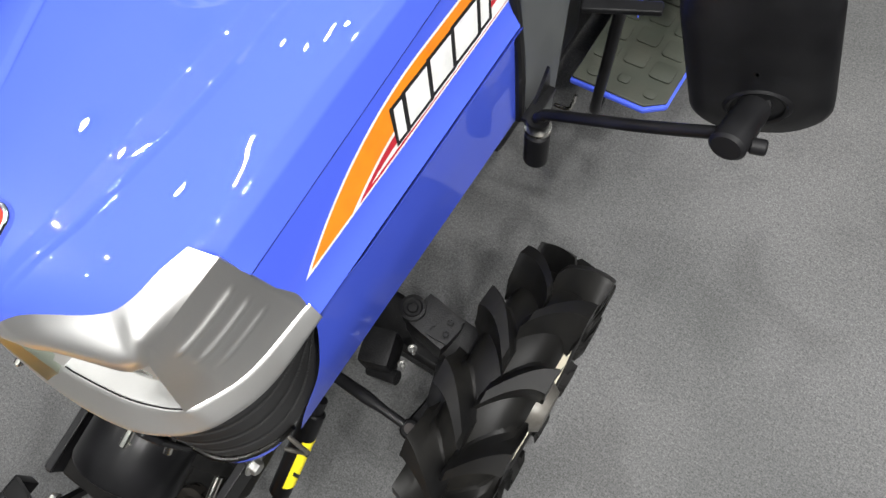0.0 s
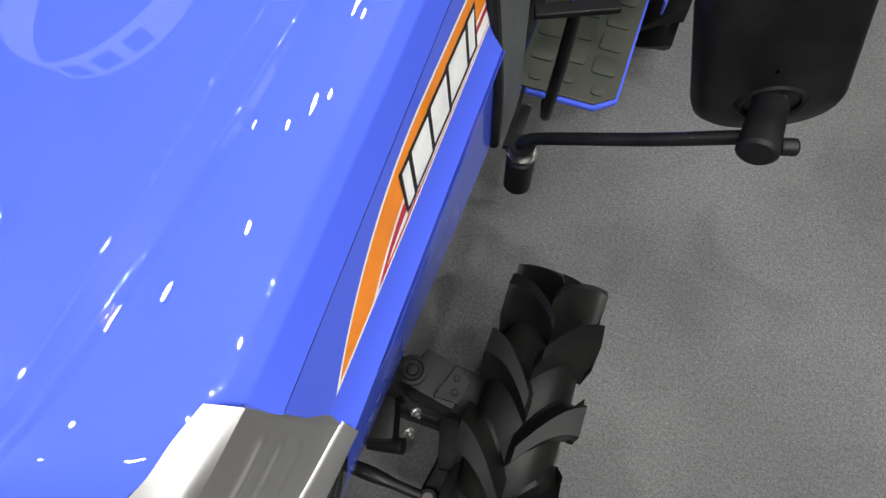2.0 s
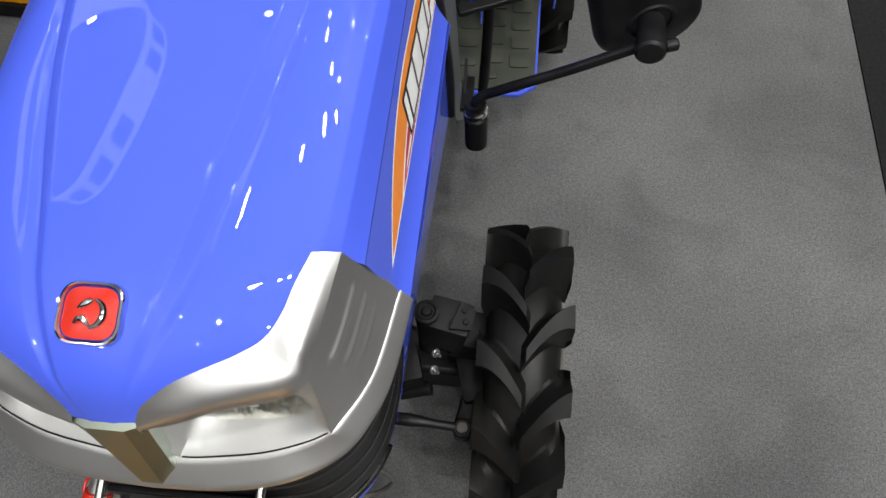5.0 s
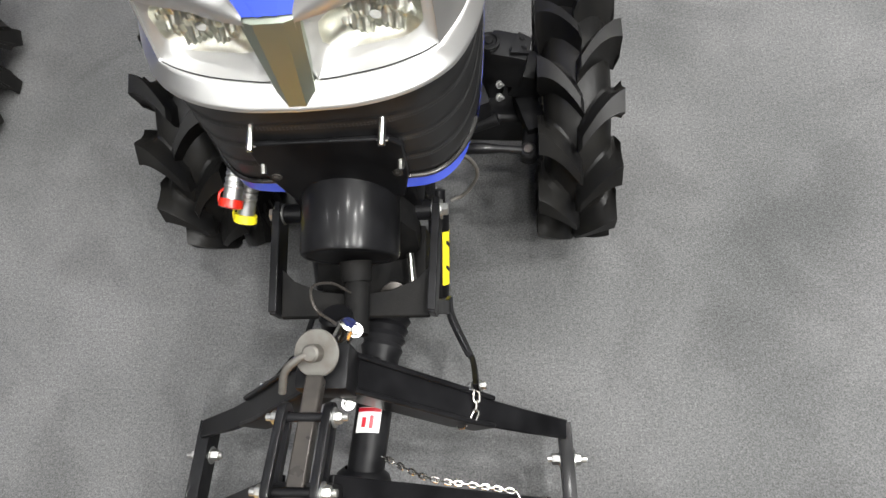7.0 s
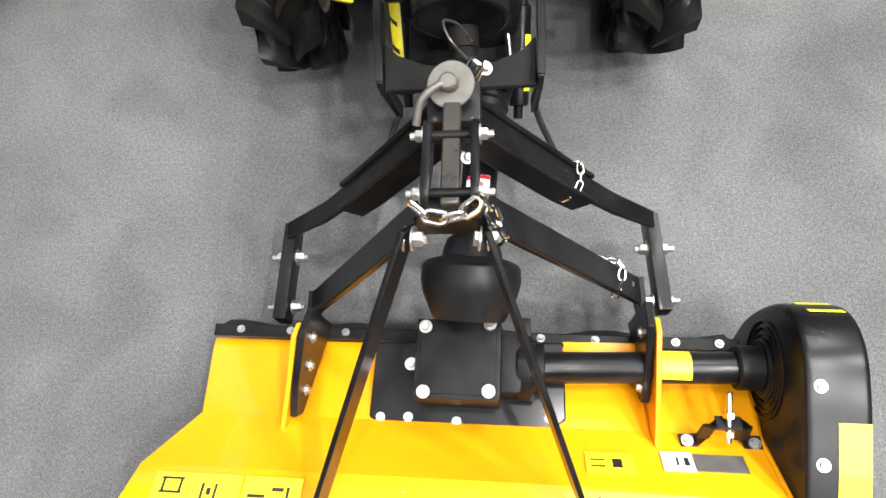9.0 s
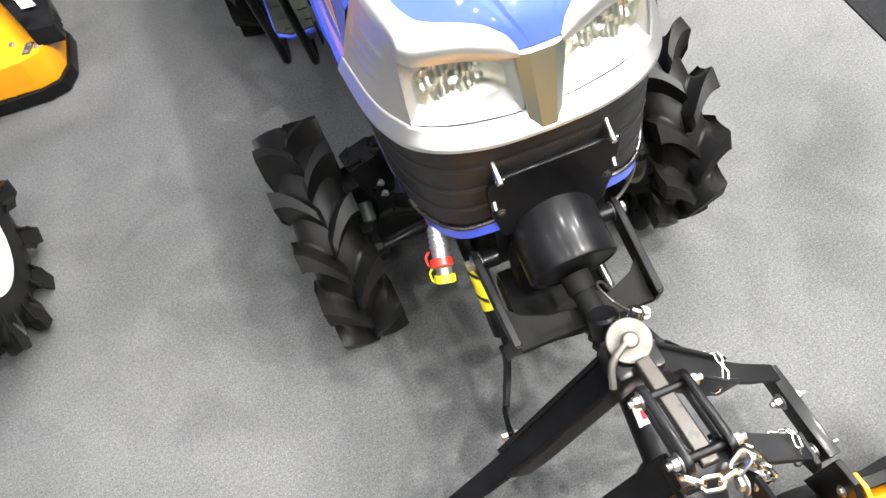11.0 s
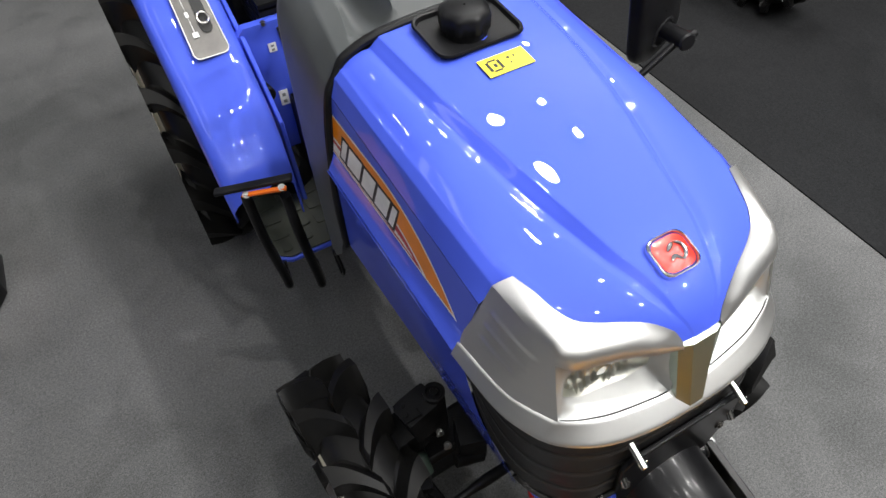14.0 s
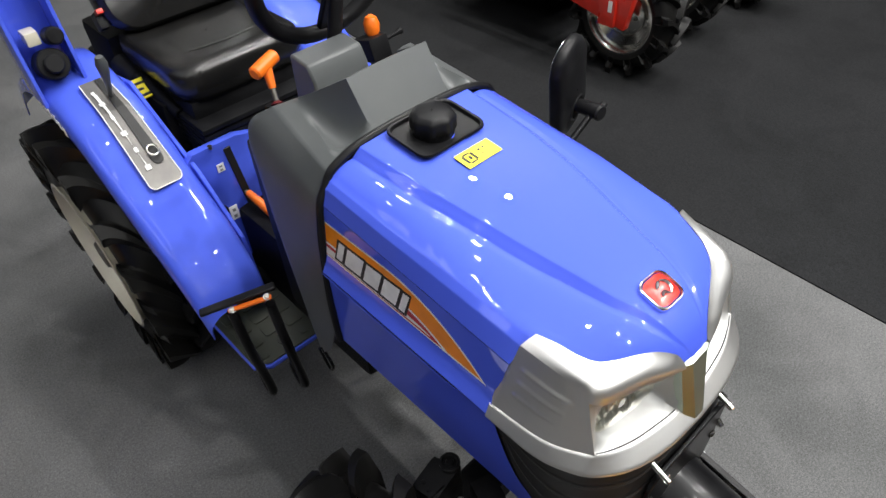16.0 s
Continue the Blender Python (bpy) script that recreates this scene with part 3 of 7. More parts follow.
def nose(sx):
    def flip(bm):
        if sx < 0:
            bmesh.ops.scale(bm, vec=(-1, 1, 1), verts=bm.verts)
    # brow: from the bonnet's edge to the lamp recess and the cheek
    bm = bmesh.new()
    bpts = [V(x, y, bonnet_height(x, y) + 0.0022) for x, y in BROW]
    upper = smooth_line(bpts, 36)
    lower = smooth_line(E_IN, 24) + smooth_line(E_SIDE[1:], 11)
    rows = []
    for j in range(13):
        w = j / 12
        line = []
        for i, (p, q) in enumerate(zip(upper, lower)):
            r = p.lerp(q, w)
            back = min(1.0, max(0.0, (-0.135 - p.y) / 0.08))
            swell = (0.0016 + 0.0075 * back * min(1.0, i / 9)) * math.sin(math.pi * w ** 1.25)
            corner = 0.0065 * math.exp(-((24 - i) / 6) ** 2) if i <= 24 else 0.0030 * math.exp(-((i - 24) / 3) ** 2)
            line.append(r + V(0.30, -0.75 * back, 0.62) * swell + V(0.80, -0.25, 0.50) * corner * math.sin(math.pi * w ** 1.6))
        rows.append(line)
    rows.insert(0, [p + V(0, 0.003, -0.012) for p in upper])
    add_grid(bm, rows)
    flip(bm)
    part("nose_brow", bm, SILVER, tractor, "silver painted brow over the headlamp", sharp=50)
    # cheek: an outward-bowed panel with three long pressed ribs
    la = [V(*E_SIDE[0]).lerp(V(*E_SIDE[1]), k / 4) for k in range(4)] + smooth_line(E_SIDE[1:], 40)
    lb = smooth_line(STRIP_SIDE, 44)
    rows = []
    for j in range(61):
        w = j / 60
        line = []
        for i, (p, q) in enumerate(zip(la, lb)):
            u = i / 44
            rib = 0.0
            for k, mid in enumerate((0.26, 0.45, 0.64)):
                ends = min(1.0, max(0.0, (0.90 - u) / 0.06)) * min(1.0, max(0.0, (u - 0.20 - 0.10 * k) / 0.10))
                rib += ends * math.exp(-((w - mid) / 0.030) ** 2)
            line.append(p.lerp(q, w) + V(0.9, -0.3, 0.2) * (0.0075 * min(1.0, 0.15 + u / 0.4) * (1 - 0.75 * u * u) * math.sin(math.pi * w) + 0.0028 * rib))
        line.append(line[-1] + (V(-0.014, 0.006, -0.012) if w < 0.32 else V(-0.006, 0.012, 0)))
        rows.append(line)
    bm = bmesh.new()
    add_grid(bm, rows)
    flip(bm)
    part("nose_cheek", bm, SILVER, tractor, "silver cheek with three pressed ribs", sharp=60)
    # bumper strip
    bm = bmesh.new()
    hi = [V(p.x * 0.988, p.y + 0.004, p.z) for p in smooth_line(STRIP_TOP, 24)[:-1] + smooth_line(STRIP_SIDE, 16)]
    lo = smooth_line(STRIP_LOW, len(hi) - 1)
    rows = []
    for w in (0.0, 0.06, 0.16, 0.28, 0.38, 0.50, 0.60, 0.68, 0.74, 0.80, 0.86, 0.93, 1.0):
        out = 0.0125 * float(np.interp(w, [0, 0.06, 0.38, 0.72, 0.86, 1.0], [0, 0.38, 0.70, 1.0, 0.78, 0.0]))
        rows.append([p.lerp(q, w) + V(p.x * 1.6, p.y + 0.05, 0).normalized() * out for p, q in zip(hi, lo)])
    rows.insert(0, [p + V(-0.05 * p.x, 0.008, -0.008) for p in hi])
    rows.append([q + V(-0.06 * q.x, 0.015, -0.002) for q in lo])
    add_grid(bm, rows)
    flip(bm)
    part("nose_strip", bm, SILVER, tractor, "bright silver strip round the nose", sharp=40)
    bm = bmesh.new()
    add_tube(bm, [V(p.x * 0.993, p.y + 0.0018, p.z + 0.0014) for p in smooth_line([(0.037, -0.3135, 0.8895)] + STRIP_TOP[1:], 24) + smooth_line(STRIP_SIDE, 16)[1:]], 0.0010, 6)
    flip(bm)
    part("seam", bm, BLACK_PLASTIC, tractor, "dark seam above the nose strip")
    # lamp recess
    top_edge = [V(*p) for p in E_IN]
    outer = smooth_line(top_edge, 14)
    loop = outer + [V(*E_SIDE[0]).lerp(V(*STRIP_SIDE[0]), w) + V(0.0009, -0.0003, 0) * math.sin(math.pi * w) for w in (0.33, 0.66, 0.97)] + list(reversed(smooth_line(STRIP_TOP[1:], 14)))[1:] + [V(0.034, -0.313, 0.8895), V(0.031, -0.311, 0.912), V(0.032, -0.309, 0.955)]
    cx, cz = 0.117, 0.946
    inner = []
    for p in loop:
        ang = math.atan2((p.z - 0.95), (p.x - 0.118))
        x = cx + 0.073 * max(-1, min(1, 1.10 * math.cos(ang)))
        half = 0.036 + 0.015 * (x - 0.045) / 0.145
        z = cz + 0.16 * (x - cx) + half * max(-1, min(1, 1.14 * math.sin(ang)))
        inner.append(V(x, -0.262 - 0.10 * (0.118 - x), z))
    bm = bmesh.new()
    rows = [[p.lerp(q, w) for p, q in zip(loop, inner)] for w in (0, 0.06, 0.5, 0.94, 1.0)]
    for i, p in enumerate(rows[1]):
        rows[1][i] = loop[i].lerp(inner[i], 0.06) + V(0, 0.004, 0)
    add_grid(bm, rows, close=True)
    flip(bm)
    part("lamp_recess", bm, RECESS_SILVER, tractor, "silver headlamp recess", sharp=45)
    # headlamp: fluted reflector behind a clear lens
    c = sum(inner, Vector()) / len(inner)
    bm = bmesh.new()
    rows = [[p.lerp(c, w) + V(0, 0.034 * (1 - (1 - w) ** 2.2), 0) for p in inner] for w in (0, 0.15, 0.4, 0.7, 0.93)]
    add_grid(bm, rows, close=True)
    flip(bm)
    lamp = part("headlamp", bm, REFLECTOR, tractor, "clear halogen headlamp with fluted reflector")
    bm = bmesh.new()
    rows = []
    for k in range(97):
        x = 0.048 + 0.138 * k / 96
        half = (0.031 + 0.013 * (x - 0.045) / 0.145) * math.sqrt(max(0.05, 1 - ((x - 0.117) / 0.072) ** 4))
        zc_ = cz + 0.16 * (x - cx)
        rows.append([V(x, -0.243 + (0.0018 if abs(m) > 1 else 0.0010) * math.cos(math.pi * k / 3 + 0.6 * m) + 0.005 * math.cos(1.7 * m + 0.21 * k), zc_ + half * m / 4) for m in range(-4, 5)])
    add_grid(bm, rows)
    flip(bm)
    part("fluted_plate", bm, REFLECTOR, lamp)
    bm = bmesh.new()
    add_cyl(bm, (0.125, -0.250, 0.948), (0.125, -0.215, 0.95), 0.008, 0.014, 16)
    flip(bm)
    part("bulb_shield", bm, PLATED, lamp)
    bm = bmesh.new()
    rows = [[p.lerp(c, w) + V(0, -0.010 * (1 - (1 - w) ** 2) - 0.001, 0) for p in inner] for w in (0, 0.25, 0.55, 0.85, 0.999)]
    add_grid(bm, rows, close=True)
    flip(bm)
    lens = part("lens", bm, GLASS, lamp, "clear lamp lens")
    lens.visible_shadow = False


nose(1)
nose(-1)


def nose_wedge():
    """A straight prism: a narrow front face, two flank facets and a bright chamfer on top."""
    def row(z, y, h, xr, back):
        return [V(-xr, y + back + 0.030, z), V(-xr, y + back, z), V(-h, y, z), V(h, y, z), V(xr, y + back, z), V(xr, y + back + 0.030, z)]
    top, low = row(1.004, -0.311, 0.021, 0.041, 0.008), row(0.868, -0.3400, 0.0125, 0.027, 0.014)
    bm = bmesh.new()
    add_grid(bm, [[V(p.x * 0.9, p.y + 0.045, p.z + 0.004) for p in top], [V(p.x * 0.95, p.y + 0.014, p.z + 0.006) for p in top], top] + [[p.lerp(q, k / 4) for p, q in zip(top, low)] for k in range(1, 5)])
    part("nose_wedge", bm, WEDGE_SILVER, tractor, "silver wedge between the headlamps", sharp=14)


nose_wedge()


def grille():
    bm = bmesh.new()
    hi = [V(p[0] * 0.985, p[1] + 0.008, p[2] + 0.004) for p in STRIP_LOW]
    lo = [V(*p) for p in GRILLE_LOW]
    la, lb = smooth_line(hi, 44), smooth_line(lo, 44)
    nv = 48
    for sx in (1, -1):
        rows = []
        for j in range(nv + 1):
            w = j / nv
            saw = 0.0016 * (0.5 + 0.5 * math.cos(2 * math.pi * w * 4)) ** 12
            rows.append([V(sx * p.lerp(q, w).x * (1 - saw * 0.8), p.lerp(q, w).y + saw, p.lerp(q, w).z) for p, q in zip(la, lb)])
        add_grid(bm, rows)
    g = part("grille", bm, GRILLE_BLACK, tractor, "black moulded grille in horizontal bands", thick=0.003)
    # rows of small slots along each band
    for row in range(4):
        bm = bmesh.new()
        for sub in (-0.11, -0.085):
            w = (row + 0.5) / 4 + sub
            for sx in (1, -1):
                for i in range(1, 43):
                    for half in (0.0, 0.5):
                        p = la[i].lerp(lb[i], w).lerp(la[min(i + 1, 44)].lerp(lb[min(i + 1, 44)], w), half)
                        nx = V(p.x * 1.6, p.y + 0.05, 0).normalized()
                        q = p + nx * 0.0012
                        s = V(-nx.y, nx.x, 0)
                        add_plate(bm, [V(sx * r.x, r.y, r.z) for r in (q - s * 0.0011 - V(0, 0, 0.0013), q + s * 0.0011 - V(0, 0, 0.0013), q + s * 0.0011 + V(0, 0, 0.0013), q - s * 0.0011 + V(0, 0, 0.0013))], V(sx * nx.x, nx.y, 0) * 0.0006)
        tagged(part("perforation_band", bm, GRILLE_DOT, g, "row of grille perforations"), kind="stuff")
    bm = bmesh.new()
    pts = [V(-p.x, p.y - 0.003, p.z - 0.002) for p in reversed(lb[:30])] + [V(p.x, p.y - 0.003, p.z - 0.002) for p in lb[1:30]]
    add_tube(bm, pts, 0.0048, 10)
    part("grille_bead", bm, BEAD, g, "glossy dark metal bead along the grille")


grille()


def badge():
    c, n = V(0.0, -0.222, bonnet_height(0, -0.222) + 0.0032), V(0, -0.30, 0.95).normalized()
    d, s, t = basis(n, (0, 1, 0))
    s = V(1, 0, 0)
    t = n.cross(s).normalized()
    def ring(k, wide, high, lift, wave=0.0):
        """A rounded square with slightly drawn corners."""
        out = []
        for i in range(48):
            a = 2 * math.pi * i / 48
            r = (abs(math.cos(a)) ** 3.2 + abs(math.sin(a)) ** 3.2) ** (-1 / 3.2) * (1 + wave * math.cos(4 * a + math.pi))
            out.append(c + s * wide / 2 * r * k * math.cos(a) + t * high / 2 * r * k * math.sin(a) + n * lift)
        return out
    bm = bmesh.new()
    add_grid(bm, [ring(1.0, 0.068, 0.0615, -0.004, 0.02), ring(1.0, 0.068, 0.0615, 0.0025, 0.02), ring(0.965, 0.068, 0.0615, 0.0052, 0.02), ring(0.90, 0.068, 0.0615, 0.0054, 0.02), ring(0.865, 0.068, 0.0615, 0.0030, 0.02)], close=True)
    ob = part("badge_rim", bm, PLATED, tractor, "chrome rim of the bonnet badge", sharp=60)
    bm = bmesh.new()
    add_grid(bm, [ring(k, 0.0560, 0.0500, 0.0030 + 0.0042 * (1 - k * k), 0.02) for k in (1.0, 0.9, 0.75, 0.55, 0.3, 0.01)], close=True)
    part("badge_field", bm, RED, ob, "domed red enamel field of the badge", sharp=60)
    # plain chrome shapes in place of the emblem
    bm = bmesh.new()
    add_tube(bm, [c + n * 0.0072 + s * 0.0165 * math.cos(a) + t * 0.014 * math.sin(a) for a in [radians(-75 + 14 * k) for k in range(11)]], [0.0012 + 0.0026 * math.sin(math.pi * (k + 0.5) / 11) for k in range(11)], 10)
    part("badge_mark", bm, PLATED, ob, "chrome bow on the badge")
    bm = bmesh.new()
    add_tube(bm, [c + n * 0.0075 + s * (-0.012 + 0.004 * k) + t * (-0.010 + 0.0048 * math.sin(0.9 * k)) for k in range(5)], [0.0015, 0.0034, 0.0040, 0.0030, 0.0012], 10)
    part("badge_mark", bm, PLATED, ob, "chrome wave on the badge")
    bm = bmesh.new()
    add_tube(bm, [c + n * 0.0078 + s * (-0.010 + 0.0048 * k) + t * (0.004 + 0.0030 * k) for k in range(4)], [0.0012, 0.0036, 0.0040, 0.0014], 10)
    part("badge_mark", bm, PLATED, ob, "chrome leaf on the badge")


badge()


def fuel_filler():
    bm = bmesh.new()
    ring = rounded_rect(0.168, 0.122, 0.024)
    rows = []
    for grow, lift in ((1.0, 0.002), (0.985, 0.006), (0.93, 0.005), (0.90, -0.002), (0.55, -0.004), (0.02, -0.004)):
        rows.append([V(-0.008 + x * grow, 0.279 + y * grow, bonnet_height(0.07, 0.279 + y * grow) + 0.008 + lift) for x, y in ring])
    add_grid(bm, rows, close=True)
    tray = part("filler_tray", bm, BLACK_PLASTIC, tractor, "black moulded tray round the fuel filler")
    bm = bmesh.new()
    z0 = bonnet_height(0, 0.28)
    n = 64
    rows = []
    for r, z, wav in ((0.040, 0.0, 0), (0.041, 0.012, 0), (0.0435, 0.014, 1), (0.0435, 0.036, 1), (0.040, 0.044, 0.5), (0.030, 0.048, 0), (0.002, 0.049, 0)):
        rows.append([V(-0.012 + (r + 0.0016 * wav * math.cos(8 * a)) * math.cos(a), 0.281 + (r + 0.0016 * wav * math.cos(8 * a)) * math.sin(a), z0 + z) for a in [2 * math.pi * k / n for k in range(n)]])
    add_grid(bm, rows, close=True)
    part("filler_cap", bm, BLACK_PLASTIC, tractor, "ribbed black fuel cap", sharp=50)


fuel_filler()
zz = [bonnet_height(x, y) + 0.0050 for x, y in ((-0.042, 0.153), (0.042, 0.153), (0.042, 0.196), (-0.042, 0.196))]
sticker("fuel_sticker", [(-0.043, 0.153, zz[0]), (0.043, 0.153, zz[1]), (0.043, 0.196, zz[2]), (-0.043, 0.196, zz[3])], STICKER_YELLOW, tractor,
        bars=[(0.10, 0.25, 0.16, 0.75), (0.34, 0.25, 0.40, 0.75), (0.16, 0.18, 0.34, 0.26), (0.16, 0.74, 0.34, 0.82), (0.23, 0.40, 0.30, 0.60), (0.56, 0.62, 0.62, 0.72), (0.70, 0.62, 0.74, 0.72), (0.56, 0.35, 0.60, 0.42)], label="yellow diesel warning sticker")


# rear edge of the bonnet: black seal, grey cowl
def section(y, grow=0.0):
    pts = []
    for x in (0.0, 0.06, 0.12, 0.165, 0.2, 0.216):
        pts.append(V(x, y, bonnet_height(x, min(y, 0.345)) + grow))
    pts += [V(0.232 + grow, y, 1.106 + grow), V(0.2465 + grow, y, 1.083), V(0.258 + grow, y, 1.02), V(0.264 + grow, y, 0.965), V(0.2735 + grow, y, 0.83), V(0.273 + grow, y, 0.70)]
    return pts


def cowl():
    half = smooth_line(section(0.352, 0.003), 40)
    bm = bmesh.new()
    add_tube(bm, [V(-p.x, p.y, p.z) for p in reversed(half)] + half[1:], 0.0085, 10)
    part("bonnet_seal", bm, BLACK_PLASTIC, tractor, "black rubber seal between bonnet and cowl")
    front = [V(x, 0.356, bonnet_height(x, 0.345) + 0.002) for x in (0.0, 0.05, 0.100, 0.145, 0.190, 0.216)]
    front += [V(0.234, 0.356, 1.106), V(0.2485, 0.356, 1.08), V(0.261, 0.356, 1.02), V(0.268, 0.356, 0.9), V(0.275, 0.36, 0.75), V(0.28, 0.40, 0.62)]
    rear = [V(0, 0.4175, 1.269), V(0.05, 0.4175, 1.269), V(0.102, 0.4165, 1.267), V(0.128, 0.487, 1.224), V(0.148, 0.545, 1.192), V(0.188, 0.568, 1.182),
            V(0.222, 0.606, 1.152), V(0.240, 0.608, 1.110), V(0.252, 0.58, 1.04), V(0.268, 0.53, 0.88), V(0.28, 0.48, 0.72), V(0.288, 0.437, 0.58)]
    la = [a.lerp(b, k / 6) for a, b in zip(front[:5], front[1:6]) for k in range(6)] + smooth_line(front[5:], 36)
    lb = [a.lerp(b, k / 6) for a, b in zip(rear[:5], rear[1:6]) for k in range(6)] + smooth_line(rear[5:], 36)
    bm = bmesh.new()
    for sx in (1, -1):
        rows = []
        for j in range(17):
            w = j / 16
            line = []
            for i, (p, q) in enumerate(zip(la, lb)):
                r = p.lerp(q, w)
                u = i / 66
                dip = 0.034 * math.sin(math.pi * min(1.0, 0.25 + 0.75 * w)) * max(0.0, 1 - ((u - 0.273) / 0.0909) ** 2) * min(1.0, 4 * w)
                line.append(V(sx * r.x, r.y, r.z - dip))
            rows.append(line)
        rows.append([V(sx * q.x * 0.97, q.y + 0.02, q.z - 0.012) for q in lb])
        rows.append([V(sx * q.x * 0.94, q.y + 0.026, q.z - 0.05) for q in lb])
        add_grid(bm, rows)
    part("cowl", bm, GREY_PLASTIC, tractor, "dark grey moulded cowl behind the bonnet", sharp=48)
    bm = bmesh.new()
    add_box(bm, (0, 0.655, 0.75), (0.40, 0.16, 0.56), bevel=0.02)
    part("console", bm, BLACK_PLASTIC, tractor)
    bm = bmesh.new()
    add_plate(bm, [(-0.074, 0.575, 1.02), (-0.074, 0.583, 1.178), (-0.074, 0.602, 1.214), (-0.074, 0.665, 1.220), (-0.074, 0.675, 1.02)], (0.148, 0, 0))
    part("instrument_pod", bm, GREY_PLASTIC, tractor, "grey instrument pod behind the cowl", bevel=0.006)
    bm = bmesh.new()
    add_box(bm, (0.150, 0.668, 1.150), (0.055, 0.075, 0.055), Matrix.Rotation(-0.3, 4, "X"), 0.006)
    sw = part("switch_box", bm, BLACK_PLASTIC, tractor, "black switch box")
    bm = bmesh.new()
    add_tube(bm, [(0.160, 0.672, 1.172), (0.163, 0.676, 1.184), (0.166, 0.68, 1.202), (0.168, 0.683, 1.216), (0.169, 0.684, 1.222)], [0.010, 0.018, 0.0195, 0.014, 0.004], 16)
    part("switch_knob", bm, ORANGE, sw, "orange turn-signal knob")
    bm = bmesh.new()
    add_tube(bm, [(0.16, 0.65, 1.165), (0.20, 0.64, 1.175), (0.22, 0.64, 1.178)], [0.005, 0.005, 0.009], 10)
    part("switch_stalk", bm, BLACK_PLASTIC, sw)


cowl()


def steering_wheel():
    bm = bmesh.new()
    c = V(0.105, 0.735, 1.352)
    n = V(0, 0.95, 0.31).normalized()
    s, t = V(1, 0, 0), n.cross(V(1, 0, 0)).normalized()
    ring = [c + (s * math.cos(a) + t * math.sin(a)) * 0.192 for a in [2 * math.pi * k / 40 for k in range(42)]]
    add_tube(bm, ring, 0.0200, 14, caps=False)
    w = part("steering_wheel", bm, BLACK_PLASTIC, tractor, "black moulded steering wheel")
    for a in (radians(205), radians(335), radians(90)):
        bm = bmesh.new()
        add_bar(bm, [c - n * 0.03, c - n * 0.02 + (s * math.cos(a) + t * math.sin(a)) * 0.08, c + (s * math.cos(a) + t * math.sin(a)) * 0.188], 0.042, 0.016, n, 6)
        part("spoke", bm, BLACK_PLASTIC, w, bevel=0.004)
    bm = bmesh.new()
    add_cyl(bm, c - n * 0.045, c - n * 0.005, 0.045, 0.038, 24, 0.006)
    part("hub", bm, BLACK_PLASTIC, w)
    bm = bmesh.new()
    add_cyl(bm, c - n * 0.04, (0.02, 0.68, 1.05), 0.015, 0.02, 16)
    part("column", bm, BLACK_PLASTIC, w)


steering_wheel()


PLACE = affine(sy=1.03, at=(0.016, -0.006, 0.030))


def lever_t():
    bm = bmesh.new()
    add_cyl(bm, (-0.168, 0.615, 1.155), (-0.157, 0.645, 1.205), 0.006, seg=12)
    ob = part("throttle_lever", bm, STEEL, tractor, "hand throttle with an orange tee grip")
    bm = bmesh.new()
    add_tube(bm, [(-0.160, 0.635, 1.187), (-0.154, 0.652, 1.215), (-0.151, 0.658, 1.228)], [0.008, 0.011, 0.012], 14)
    add_cyl(bm, (-0.188, 0.648, 1.226), (-0.118, 0.672, 1.236), 0.0155, seg=20, edge=0.004)
    part("tee_grip", bm, ORANGE, ob, "orange tee grip")
    bm = bmesh.new()
    add_box(bm, (-0.17, 0.612, 1.152), (0.03, 0.05, 0.018), Matrix.Rotation(0.4, 4, "Z"), 0.004)
    part("lever_boot", bm, BLACK_PLASTIC, ob)
    bm = bmesh.new()
    add_cyl(bm, (-0.17, 0.612, 1.160), (-0.168, 0.617, 1.167), 0.014, 0.010, 16, 0.003)
    part("lever_seal", bm, SEAL_RED, ob, "dark red rubber seal")


lever_t()
PLACE = BODY


# ---- wheels ----
def tyre_profile(radius, width, rim_r, lug_h):
    h = width / 2
    crown = radius - lug_h
    return [(0, crown + 0.002), (h * 0.36, crown - 0.003), (h * 0.62, crown - 0.013), (h * 0.78, crown - 0.034), (h * 0.85, crown - 0.060), (h * 0.86, (rim_r + crown) / 2 - 0.012), (h * 0.82, rim_r + 0.014), (h * 0.70, rim_r)]


def carcass_mesh(radius, width, rim_r, lug_h):
    """The smooth rounded body of a farm tyre about the x axis."""
    bm = bmesh.new()
    half = tyre_profile(radius, width, rim_r, lug_h)
    add_lathe(bm, [(-x, r) for x, r in reversed(half[1:])] + half, (0, 0, 0), (1, 0, 0), 72)
    return bm


